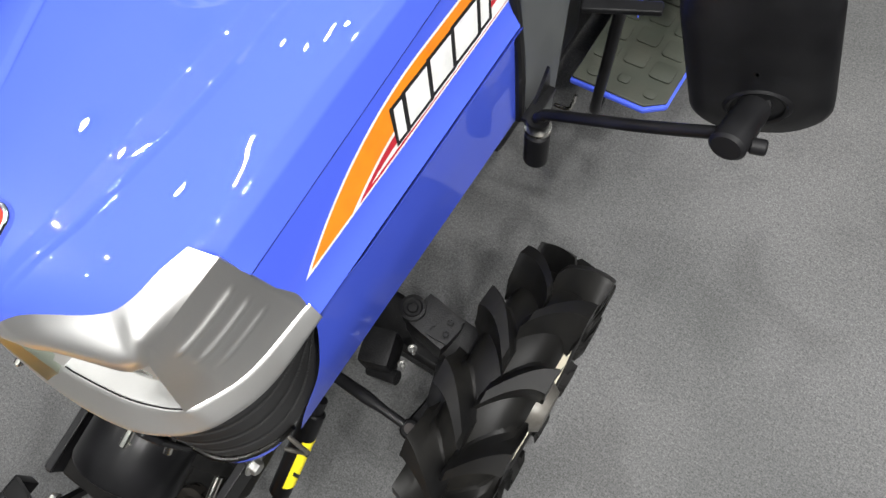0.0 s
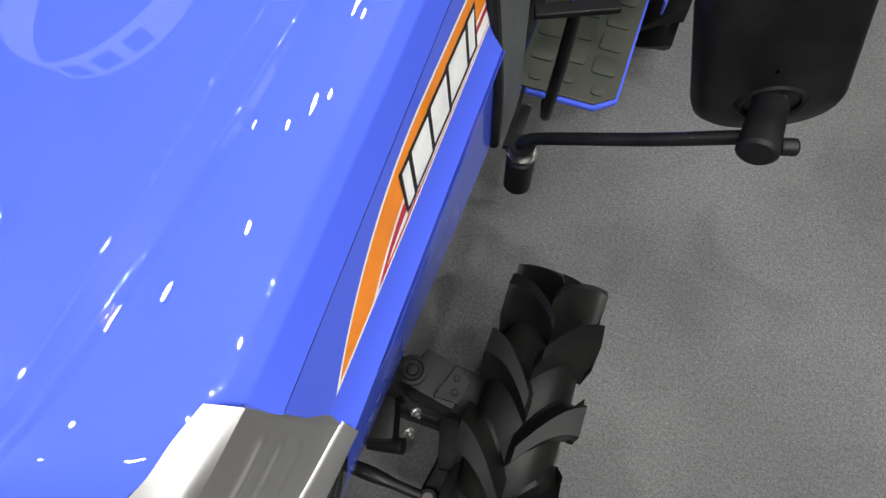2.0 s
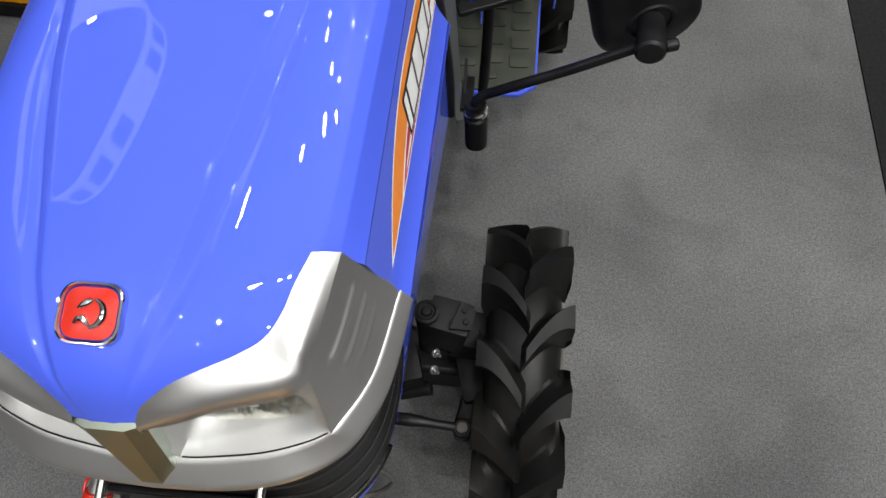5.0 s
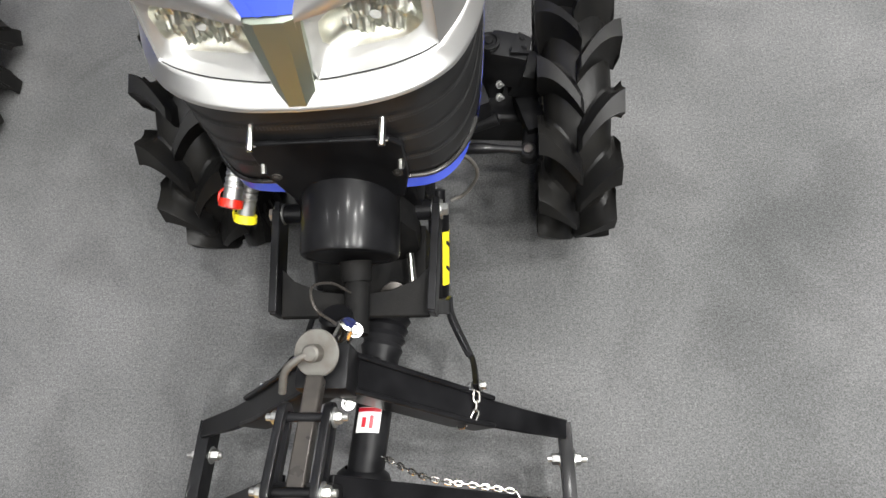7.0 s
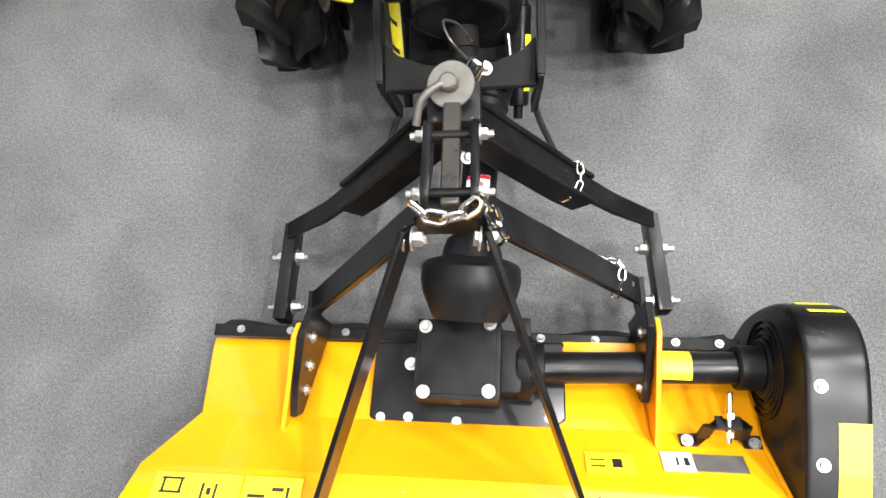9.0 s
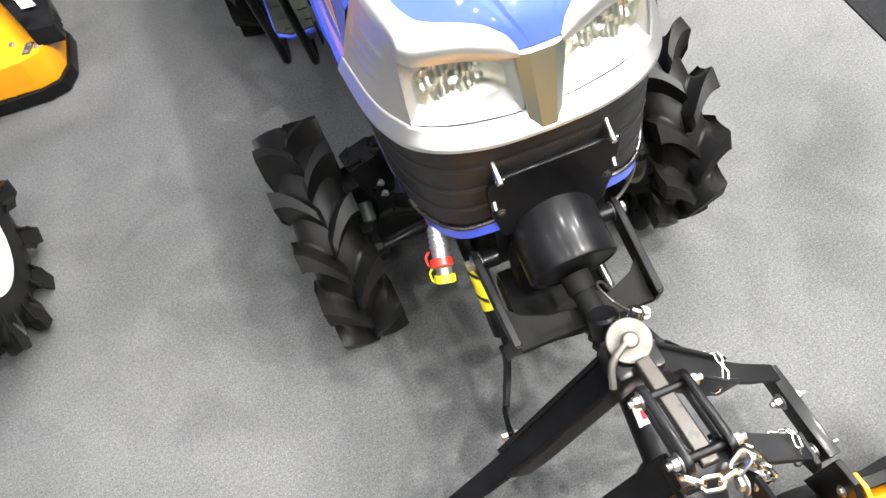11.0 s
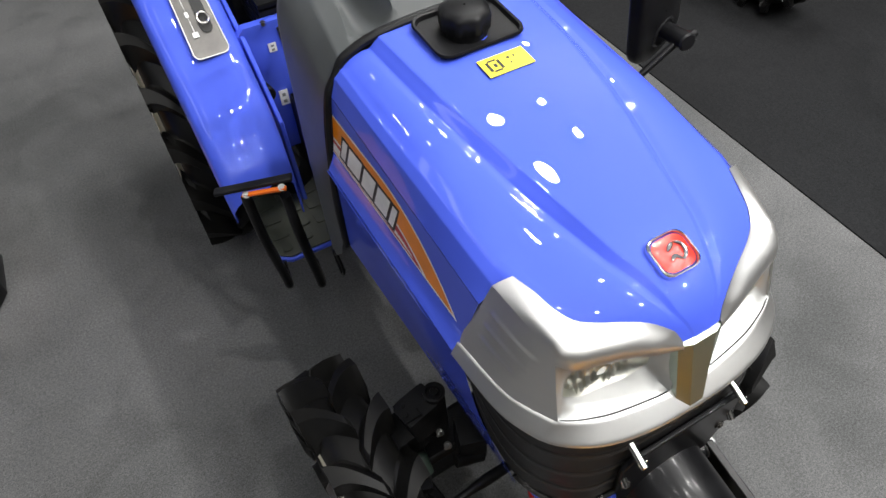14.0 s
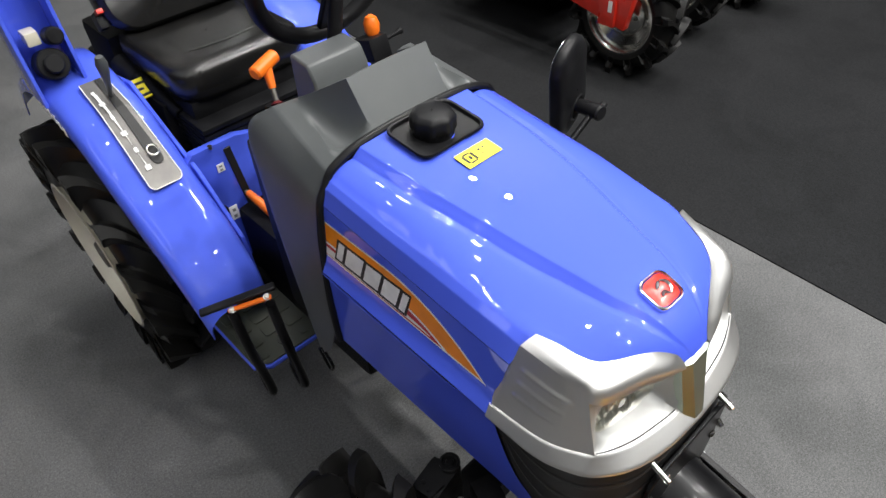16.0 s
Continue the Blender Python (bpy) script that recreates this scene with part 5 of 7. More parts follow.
def seat():
    global PLACE
    PLACE = affine(sy=1.03, at=(0.028, 0.040, 0.045))
    bm = bmesh.new()
    def cushion(c, w, d, h, r):
        rows = []
        for z, g in ((-h / 2, 0.86), (-h * 0.42, 0.95), (-h * 0.1, 1.0), (h * 0.25, 1.0), (h * 0.42, 0.965), (h * 0.5, 0.90), (h * 0.47, 0.70), (h * 0.43, 0.35), (h * 0.42, 0.02)):
            rows.append([V(c[0] + x * g, c[1] + y * g, c[2] + z) for x, y in rounded_rect(w, d, r, 6)])
        add_grid(bm, rows, close=True)
    cushion((0.0, 1.27, 0.985), 0.42, 0.44, 0.11, 0.07)
    s = part("seat_cushion", bm, VINYL, tractor, "black vinyl seat cushion", sharp=70)
    bm = bmesh.new()
    add_tube(bm, [V(x, 1.27 + y, 1.028) for x, y in rounded_rect(0.395, 0.415, 0.065, 6)] + [V(0.1975, 1.27 + 0.1425, 1.028)], 0.005, 8, caps=False)
    part("piping", bm, VINYL, s)
    for x in (-1, 1):
        bm = bmesh.new()
        add_tube(bm, [(0.125 * x, 1.47, 1.034), (0.125 * x, 1.30, 1.033), (0.120 * x, 1.17, 1.034), (0.150 * x, 1.09, 1.030), (0.165 * x, 1.06, 1.012)], 0.0035, 8, 20)
        part("seam", bm, VINYL, s)
    bm = bmesh.new()
    add_tube(bm, [(-0.120, 1.17, 1.034), (0.0, 1.155, 1.036), (0.120, 1.17, 1.034)], 0.0035, 8, 16)
    part("seam", bm, VINYL, s)
    bm = bmesh.new()
    rows = []
    for y, g in ((1.44, 0.9), (1.45, 0.97), (1.475, 1.0), (1.51, 1.0), (1.53, 0.94), (1.535, 0.7), (1.535, 0.02)):
        rows.append([V(x * g, y + 0.16 * (z / 0.42), 1.22 + z * g) for x, z in rounded_rect(0.46, 0.36, 0.08, 6)])
    add_grid(bm, rows, close=True)
    rows = [[V(x * g, 1.44 + 0.02 * (1 - g) + 0.16 * (z / 0.42), 1.22 + z * g) for x, z in rounded_rect(0.46, 0.36, 0.08, 6)] for g in (0.9, 0.5, 0.02)]
    add_grid(bm, rows, close=True)
    part("seat_backrest", bm, VINYL, tractor, "black vinyl backrest", sharp=70)
    bm = bmesh.new()
    add_box(bm, (0, 1.27, 0.905), (0.38, 0.40, 0.07), bevel=0.02)
    sus = part("seat_suspension", bm, BLACK_PLASTIC, tractor, "black ribbed bellows under the seat")
    bm = bmesh.new()
    add_box(bm, (-0.005, 1.215, 0.75), (0.37, 0.34, 0.26), bevel=0.02)
    part("bellows", bm, BLACK_PLASTIC, sus)
    for k in range(5):
        bm = bmesh.new()
        add_box(bm, (-0.005, 1.19 + 0.004 * k, 0.880 - 0.022 * k), (0.40, 0.37, 0.016), bevel=0.006)
        part("bellows_rib", bm, BLACK_PLASTIC, sus)
    bm = bmesh.new()
    add_box(bm, (0, 1.46, 0.71), (0.47, 0.56, 0.40), bevel=0.03)
    add_box(bm, (0, 1.58, 0.95), (0.46, 0.22, 0.14), bevel=0.03)
    part("hydraulic_housing", bm, MATT_BLACK, tractor, "black hydraulic housing behind the seat")
    for x, y, z, r in ((-0.205, 1.30, 0.93, 0.022), (-0.215, 1.40, 0.95, 0.030), (-0.20, 1.20, 0.91, 0.018)):
        bm = bmesh.new()
        add_cyl(bm, (x, y - 0.05, z - 0.03), (x - 0.01, y + 0.05, z), r, seg=16, edge=0.004)
        part("hydraulic_fitting", bm, CAST_BLACK, tractor)
    bm = bmesh.new()
    add_box(bm, (-0.232, 1.44, 1.085), (0.028, 0.05, 0.05), Matrix.Rotation(-0.5, 4, "X"), 0.006)
    bk = part("belt_buckle", bm, BLACK_PLASTIC, tractor, "black seat belt buckle with red button")
    bm = bmesh.new()
    add_box(bm, (-0.232, 1.425, 1.115), (0.02, 0.045, 0.014), Matrix.Rotation(-0.5, 4, "X"), 0.003)
    part("release_button", bm, RED, bk)
    # blue cover under the seat, with a slotted range lever and two labels
    PLACE = Matrix.Identity(4)
    bm = bmesh.new()
    add_plate(bm, [(-0.262, 1.052, 0.47), (-0.03, 1.052, 0.47), (-0.03, 1.052, 0.875), (-0.10, 1.052, 0.895), (-0.235, 1.052, 0.895), (-0.262, 1.052, 0.87)], (0, 0.030, 0), 0.010)
    cov = part("side_cover", bm, BLUE, tractor, "blue lever cover under the seat")
    bm = bmesh.new()
    add_bar(bm, [(-0.136, 1.051, 0.872), (-0.124, 1.051, 0.76), (-0.112, 1.051, 0.655)], 0.022, 0.006, (0, 1, 0))
    part("lever_gate", bm, INK, cov, "black lever slot", bevel=0.002)
    bm = bmesh.new()
    add_cyl(bm, (-0.121, 1.06, 0.708), (-0.116, 1.00, 0.690), 0.007, seg=10)
    lv = part("range_lever", bm, STEEL, tractor, "range lever with an orange grip")
    bm = bmesh.new()
    add_tube(bm, [(-0.120, 1.035, 0.708), (-0.112, 0.985, 0.690), (-0.104, 0.935, 0.672), (-0.102, 0.925, 0.668)], [0.011, 0.014, 0.015, 0.010], 14)
    part("lever_grip", bm, ORANGE, lv, "orange lever grip")
    for (lx, lz), (lw, lh) in (((-0.170, 0.820), (0.022, 0.026)), ((-0.174, 0.655), (0.026, 0.050))):
        sticker("lever_label", [(lx - lw / 2, 1.0505, lz - lh / 2), (lx + lw / 2, 1.0505, lz - lh / 2), (lx + lw / 2, 1.0505, lz + lh / 2), (lx - lw / 2, 1.0505, lz + lh / 2)], WHITE, tractor, 0.002,
                bars=[(0.3, 0.15, 0.7, 0.35), (0.3, 0.6, 0.7, 0.8)], ink=LABEL_GREY, label="small white pictogram label")
    bm = bmesh.new()
    add_cyl(bm, (-0.229, 1.05, 0.716), (-0.229, 0.985, 0.724), 0.017, 0.022, 16, 0.004)
    part("rubber_stop", bm, BLACK_PLASTIC, tractor)
    PLACE = BODY
    sticker("warning_label", [(-0.232, 1.30, 0.915), (-0.185, 1.30, 0.915), (-0.185, 1.37, 0.945), (-0.232, 1.37, 0.945)], STICKER_YELLOW, tractor, 0.004,
            bars=[(0.15, 0.1, 0.85, 0.2), (0.15, 0.4, 0.6, 0.5), (0.15, 0.7, 0.85, 0.8)], ink=INK, label="yellow warning label by the seat")
    bolt((-0.178, 1.035, 0.850), (-0.2, -0.9, 0.3), tractor, 0.006, 0.008, mat=WORN_STEEL)


seat()


PLACE = affine(sx=1.08, at=(-0.0055, 0.023, 0.042))


def mirror():
    bm = bmesh.new()
    add_cyl(bm, (0.306, 0.298, 0.650), (0.306, 0.302, 0.735), 0.0195, seg=24, edge=0.006)
    m = part("mirror_post", bm, BLACK_PLASTIC, tractor, "black post of the rear-view mirror")
    bm = bmesh.new()
    add_box(bm, (0.290, 0.335, 0.750), (0.020, 0.075, 0.012), bevel=0.003)
    add_plate(bm, [(0.283, 0.325, 0.752), (0.283, 0.375, 0.752), (0.283, 0.372, 0.80)], (0.005, 0, 0))
    add_cyl(bm, (0.306, 0.302, 0.735), (0.306, 0.302, 0.765), 0.017, seg=20)
    part("mirror_bracket", bm, BLACK_PAINT, tractor)
    bm = bmesh.new()
    add_cyl(bm, (0.306, 0.302, 0.741), (0.306, 0.302, 0.747), 0.0205, seg=24)
    part("washer", bm, CHROME, m)
    bm = bmesh.new()
    add_tube(bm, [(0.306, 0.301, 0.735), (0.3065, 0.301, 0.768), (0.313, 0.3015, 0.779), (0.332, 0.304, 0.791), (0.45, 0.302, 0.857), (0.548, 0.303, 0.915)], 0.0088, 12, 36)
    part("mirror_arm", bm, BLACK_PAINT, tractor, "bent black mirror arm")
    bm = bmesh.new()
    a, b = V(0.556, 0.357, 0.911), V(0.5495, 0.276, 0.921)
    add_cyl(bm, a, b, 0.0195, 0.0215, 28, 0.004)
    k = part("mirror_clamp", bm, BLACK_PLASTIC, tractor, "black clamp drum of the mirror")
    bm = bmesh.new()
    add_cyl(bm, (0.57, 0.295, 0.919), (0.588, 0.299, 0.921), 0.010, seg=12, edge=0.002)
    part("clamp_nut", bm, BLACK_PLASTIC, k)
    bm = bmesh.new()
    d = V(0.284, -0.957, -0.060).normalized()
    s = V(0.957, 0.284, 0.0).normalized()
    s = (s - d * s.dot(d)).normalized()
    t = s.cross(d)
    s, t = s * math.cos(radians(16)) - t * math.sin(radians(16)), t * math.cos(radians(16)) + s * math.sin(radians(16))
    c = V(0.5330, 0.386, 0.967)
    rows = []
    for off, g in ((-0.012, 0.02), (-0.012, 0.9), (-0.008, 0.98), (0.0, 1.0), (0.014, 0.985), (0.024, 0.90), (0.030, 0.7), (0.033, 0.3), (0.033, 0.02)):
        rows.append([c + s * x * g * (1.0 + 0.045 * z / 0.16) + t * z * g + d * off for x, z in rounded_rect(0.158, 0.306, 0.066, 8)])
    add_grid(bm, rows, close=True)
    h = part("mirror_housing", bm, BLACK_PLASTIC, tractor, "black rounded mirror housing", sharp=60)
    bm = bmesh.new()
    add_plate(bm, [c + s * x * (1.0 + 0.045 * z / 0.16) + t * z - d * 0.0125 for x, z in rounded_rect(0.136, 0.280, 0.056, 8)], -d * 0.001)
    part("mirror_glass", bm, PLATED, h, "mirror glass")
    bm = bmesh.new()
    add_cyl(bm, c + d * 0.03 + t * 0.066, a, 0.017, seg=18)
    add_lathe(bm, [(0.034, 0.03), (0.036, 0.034), (0.030, 0.040)], c + t * 0.066, d, 24)
    part("swivel", bm, BLACK_PLASTIC, k)


mirror()
PLACE = Matrix.Identity(4)


# ---- front linkage of the tractor ----
def front_linkage():
    bm = bmesh.new()
    add_plate(bm, [(-0.118, -0.352, 0.800), (-0.10, -0.354, 0.822), (0.115, -0.354, 0.822), (0.134, -0.352, 0.800), (0.13, -0.352, 0.715), (0.11, -0.352, 0.635), (-0.095, -0.352, 0.635), (-0.115, -0.352, 0.715)], (0, -0.010, 0))
    pl = part("linkage_plate", bm, BLACK_PAINT, tractor, "black front linkage mounting plate", bevel=0.003)
    bm = bmesh.new()
    add_box(bm, (0.01, -0.30, 0.62), (0.24, 0.09, 0.17), bevel=0.012)
    part("linkage_bearer", bm, BLACK_PAINT, tractor, "black bearer behind the take-off guard")
    for x, y, z in ((-0.098, -0.332, 0.850), (0.110, -0.332, 0.850), (-0.108, -0.350, 0.766), (0.124, -0.350, 0.764)):
        bm = bmesh.new()
        far = 0.050 if z > 0.8 else 0.022
        add_cyl(bm, (x, y, z), (x - 0.002, y - far, z - 0.018), 0.0062, seg=16, edge=0.0015)
        pin = part("hitch_pin", bm, CHROME, pl, "bright zinc hitch pin")
        if z > 0.8:
            bm = bmesh.new()
            add_cyl(bm, (x - 0.009, y - far + 0.008, z - 0.016), (x + 0.008, y - far + 0.008, z - 0.016), 0.0016, seg=8)
            part("pin_clip", bm, CHROME, pin)
    for x, z in ((-0.098, 0.722), (0.112, 0.720)):
        bolt((x, -0.363, z), (0, -1, 0), pl, 0.006, 0.005, mat=WORN_STEEL)
    # round take-off guard: a plain can with a closed front, a cone under it
    bm = bmesh.new()
    add_lathe(bm, [(-0.02, 0.03), (-0.02, 0.086), (0.0, 0.089), (0.120, 0.090), (0.125, 0.088), (0.1275, 0.084), (0.1275, 0.080), (0.125, 0.077), (0.125, 0.0)], (0.006, -0.338, 0.622), (0, -1, -0.24), 56)
    part("pto_guard", bm, BLACK_PAINT, tractor, "round black power take-off guard")
    bm = bmesh.new()
    add_tube(bm, [(0.008, -0.455, 0.560), (0.010, -0.490, 0.548), (0.011, -0.495, 0.546), (0.014, -0.590, 0.540)], [0.030, 0.028, 0.023, 0.023], 28)
    part("guard_sleeve", bm, MATT_BLACK, tractor, "black sleeve in front of the take-off guard")
    bm = bmesh.new()
    add_plate(bm, [(x, -0.335, z) for x, z in ((-0.075, 0.620), (0.095, 0.620), (0.120, 0.560), (0.115, 0.480), (0.080, 0.420), (0.02, 0.395), (-0.05, 0.405), (-0.085, 0.465), (-0.090, 0.55))], (0, -0.062, -0.012), 0.024)
    part("pto_gear_case", bm, MATT_BLACK, tractor, "black gear case under the take-off guard")
    bm = bmesh.new()
    add_cyl(bm, (0.092, -0.40, 0.47), (0.098, -0.462, 0.448), 0.008, seg=14, edge=0.002)
    part("grease_nipple", bm, CHROME, tractor, "bright bolt beside the gear case")
    for sx, xb, xf in ((1, 0.156, 0.149), (-1, -0.156, -0.149)):
        # link arm: an upright flat bar with a bolted eye, cross plate in front
        bm = bmesh.new()
        add_bar(bm, [(xb, -0.325, 0.545), (xf, -0.545, 0.512)], 0.012, 0.055)
        add_bar(bm, [(xb, -0.345, 0.570), (xf, -0.545, 0.540)], 0.016, 0.006)
        arm = part("link_arm", bm, BLACK_PAINT, tractor, "black lower link arm", bevel=0.002)
        bolt((xb + 0.007 * sx, -0.344, 0.545), (sx, 0, 0), arm, 0.013, 0.014)
        bolt((xb - 0.008 * sx, -0.344, 0.545), (-sx, 0, 0), arm, 0.014, 0.030, 0.01)
        bm = bmesh.new()
        add_cyl(bm, (xb - 0.05 * sx, -0.344, 0.545), (xb - 0.008 * sx, -0.344, 0.545), 0.020, seg=20, edge=0.004)
        part("pivot_bush", bm, BLACK_PAINT, arm)
        # lift cylinder with yellow warning label
        up, low = (V(0.127, -0.235, 0.325), V(0.118, -0.40, 0.205)) if sx > 0 else (V(-0.140, -0.215, 0.43), V(-0.135, -0.40, 0.275))
        ax = (low - up).normalized()
        bm = bmesh.new()
        add_cyl(bm, up - ax * 0.02, low, 0.024, seg=24, edge=0.004)
        add_cyl(bm, low, low + ax * 0.03, 0.011, seg=14)
        add_cyl(bm, up - ax * 0.05, up - ax * 0.02, 0.016, seg=14)
        cy = part("lift_cylinder", bm, BLACK_PAINT, tractor, "black hydraulic lift cylinder with yellow label")
        bm = bmesh.new()
        d, s, t = basis(ax)
        c0 = up + ax * 0.045
        out = V(0.98, -0.05, 0.12) if sx > 0 else V(-0.72, -0.15, 0.66)
        mid = math.degrees(math.atan2(out.dot(t), out.dot(s)))
        lo_a, hi_a = mid - 55, mid + 55
        rows = [[c0 + ax * (0.125 * j) + (s * math.cos(a) + t * math.sin(a)) * 0.0246 for a in [radians(lo_a + (hi_a - lo_a) * k / 14) for k in range(15)]] for j in (0, 1)]
        add_grid(bm, rows)
        lab = part("cylinder_label", bm, STICKER_YELLOW, cy, "yellow warning label", thick=0.0008)
        for j in range(2):
            bm = bmesh.new()
            rows = [[c0 + ax * (0.018 + 0.058 * j + w + 0.022 * k / 6) + (s * math.cos(a) + t * math.sin(a)) * 0.0256 for k, a in enumerate([radians(mid - 36 + 72 * k / 6) for k in range(7)])] for w in (0, 0.010)]
            add_grid(bm, rows)
            part("label_print", bm, INK, lab)
        # bent check link to the coupler
        bm = bmesh.new()
        x2 = 0.199 * sx
        add_bar(bm, [(xf + 0.004 * sx, -0.44, 0.31), (xf + 0.008 * sx, -0.475, 0.285), (x2 - 0.008 * sx, -0.545, 0.252), (x2 + 0.006 * sx, -0.575, 0.262), (x2 + 0.018 * sx, -0.645, 0.33)], 0.026, 0.012, (sx, 0, 0.2), 14)
        ck = part("check_link", bm, BLACK_PAINT, tractor, "bent black check link", bevel=0.002)
        bolt((x2 + 0.026 * sx, -0.638, 0.335), (sx, 0, 0.2), ck, 0.008, 0.012)
        bolt((x2 + 0.008 * sx, -0.640, 0.332), (-sx, 0, -0.2), ck, 0.007, 0.010)
        bm = bmesh.new()
        add_bar(bm, [(xf, -0.525, 0.50), (xf, -0.455, 0.29)], 0.014, 0.030, (0, 1, 0))
        part("drop_link", bm, BLACK_PAINT, tractor, bevel=0.002)
        bolt((xf - 0.008 * sx, -0.50, 0.50), (-sx, 0, 0), arm, 0.010, 0.012)
    bm = bmesh.new()
    rim = [(-0.143, -0.547), (0.143, -0.547), (0.143, -0.458), (0.118, -0.482), (0.065, -0.502), (0.0, -0.508), (-0.065, -0.502), (-0.118, -0.482), (-0.143, -0.458)]
    add_plate(bm, [(x, y, 0.505 + 0.30 * (y + 0.527)) for x, y in rim], (0, 0.003, 0.009))
    part("link_cross_plate", bm, MATT_BLACK, tractor, "black cross plate of the link arms", bevel=0.002)
    bm = bmesh.new()
    add_plate(bm, [(x, -0.325 + dy, 0.44 + dz) for x, dy, dz in ((-0.112, 0, 0), (0.118, 0, 0), (0.118, -0.10, -0.02), (0.09, -0.165, -0.035), (0.02, -0.178, -0.038), (-0.07, -0.168, -0.036), (-0.112, -0.11, -0.022))], (0, 0.01, -0.07), 0.006)
    part("lower_gear_housing", bm, MATT_BLACK, tractor, "black cast housing below the take-off")
    bm = bmesh.new()
    add_lathe(bm, [(-0.01, 0.030), (0.012, 0.030), (0.014, 0.016), (0.03, 0.014), (0.032, 0.0)], (0.055, -0.470, 0.412), (0.1, -0.5, 0.85), 20)
    part("shaft_stub", bm, WORN_STEEL, tractor, "worn steel stub below the take-off")


front_linkage()


def couplings():
    """Two hydraulic quick couplers with red and yellow dust caps."""
    for p0, p1, cap, sleeve, nm, lbl in (((-0.205, -0.262, 0.660), (-0.226, -0.349, 0.618), RED, RED, "hydraulic_coupler", "chrome hydraulic coupler with a red dust cap"),
                                         ((-0.202, -0.262, 0.610), (-0.227, -0.346, 0.548), STICKER_YELLOW, STEEL, "hydraulic_coupler", "chrome hydraulic coupler with a yellow dust cap")):
        a, b = Vector(p0), Vector(p1)
        d = (b - a).normalized()
        bm = bmesh.new()
        add_tube(bm, [a - d * 0.05, a, a + d * 0.001, a + d * 0.03, a + d * 0.031, b], [0.008, 0.008, 0.014, 0.014, 0.017, 0.017], 20)
        ob = part(nm, bm, ZINC, tractor, lbl)
        for k in range(4):
            bm = bmesh.new()
            add_tube(bm, [a + d * (0.034 + 0.011 * k), a + d * (0.036 + 0.011 * k), a + d * (0.040 + 0.011 * k), a + d * (0.042 + 0.011 * k)], [0.0168, 0.0188, 0.0188, 0.0168], 20)
            part("knurled_ring", bm, ZINC, ob)
        bm = bmesh.new()
        add_tube(bm, [a + d * 0.012, a + d * 0.013, a + d * 0.024, a + d * 0.025], [0.0165, 0.018, 0.018, 0.0165], 20)
        part("coupler_ring", bm, sleeve, ob)
        bm = bmesh.new()
        add_tube(bm, [b - d * 0.004, b - d * 0.003, b + d * 0.012, b + d * 0.015], [0.018, 0.022, 0.023, 0.018], 20)
        part("dust_cap", bm, cap, ob)
        bm = bmesh.new()
        add_tube(bm, [b + d * 0.004 + V(-0.02, 0, 0), b + V(-0.026, 0.0, -0.002), b + V(-0.026, 0.016, 0.002), b + V(-0.016, 0.024, 0.006)], 0.0024, 8, 14)
        part("cap_strap", bm, cap, ob)
    bm = bmesh.new()
    add_tube(bm, [(-0.20, -0.22, 0.665), (-0.19, -0.19, 0.60), (-0.16, -0.15, 0.54)], 0.009, 10, 14)
    part("hydraulic_hose", bm, BLACK_PLASTIC, tractor)
    bm = bmesh.new()
    add_cyl(bm, (-0.175, -0.30, 0.66), (-0.175, -0.33, 0.645), 0.010, seg=6)
    part("hose_fitting", bm, CHROME, tractor)


couplings()


# ---- flail mower on the front linkage ----
mower = thing("flail_mower", "yellow flail mower with black belt guard coupled before the tractor", "mower", at=(0, 0, 0))
SPINE = [(-0.982, 0.06), (-0.985, 0.172), (-1.008, 0.184), (-1.150, 0.228), (-1.255, 0.338), (-1.33, 0.372), (-1.47, 0.385), (-1.60, 0.335), (-1.70, 0.20), (-1.72, 0.06)]


def mower_height(y):
    ys = [-p[0] for p in SPINE[1:9]]
    return float(np.interp(-y, ys, [p[1] for p in SPINE[1:9]]))


PLACE = Matrix.Translation((-0.01, 0.019, 0.015)) @ Matrix.Rotation(radians(-2.6), 4, "Z")


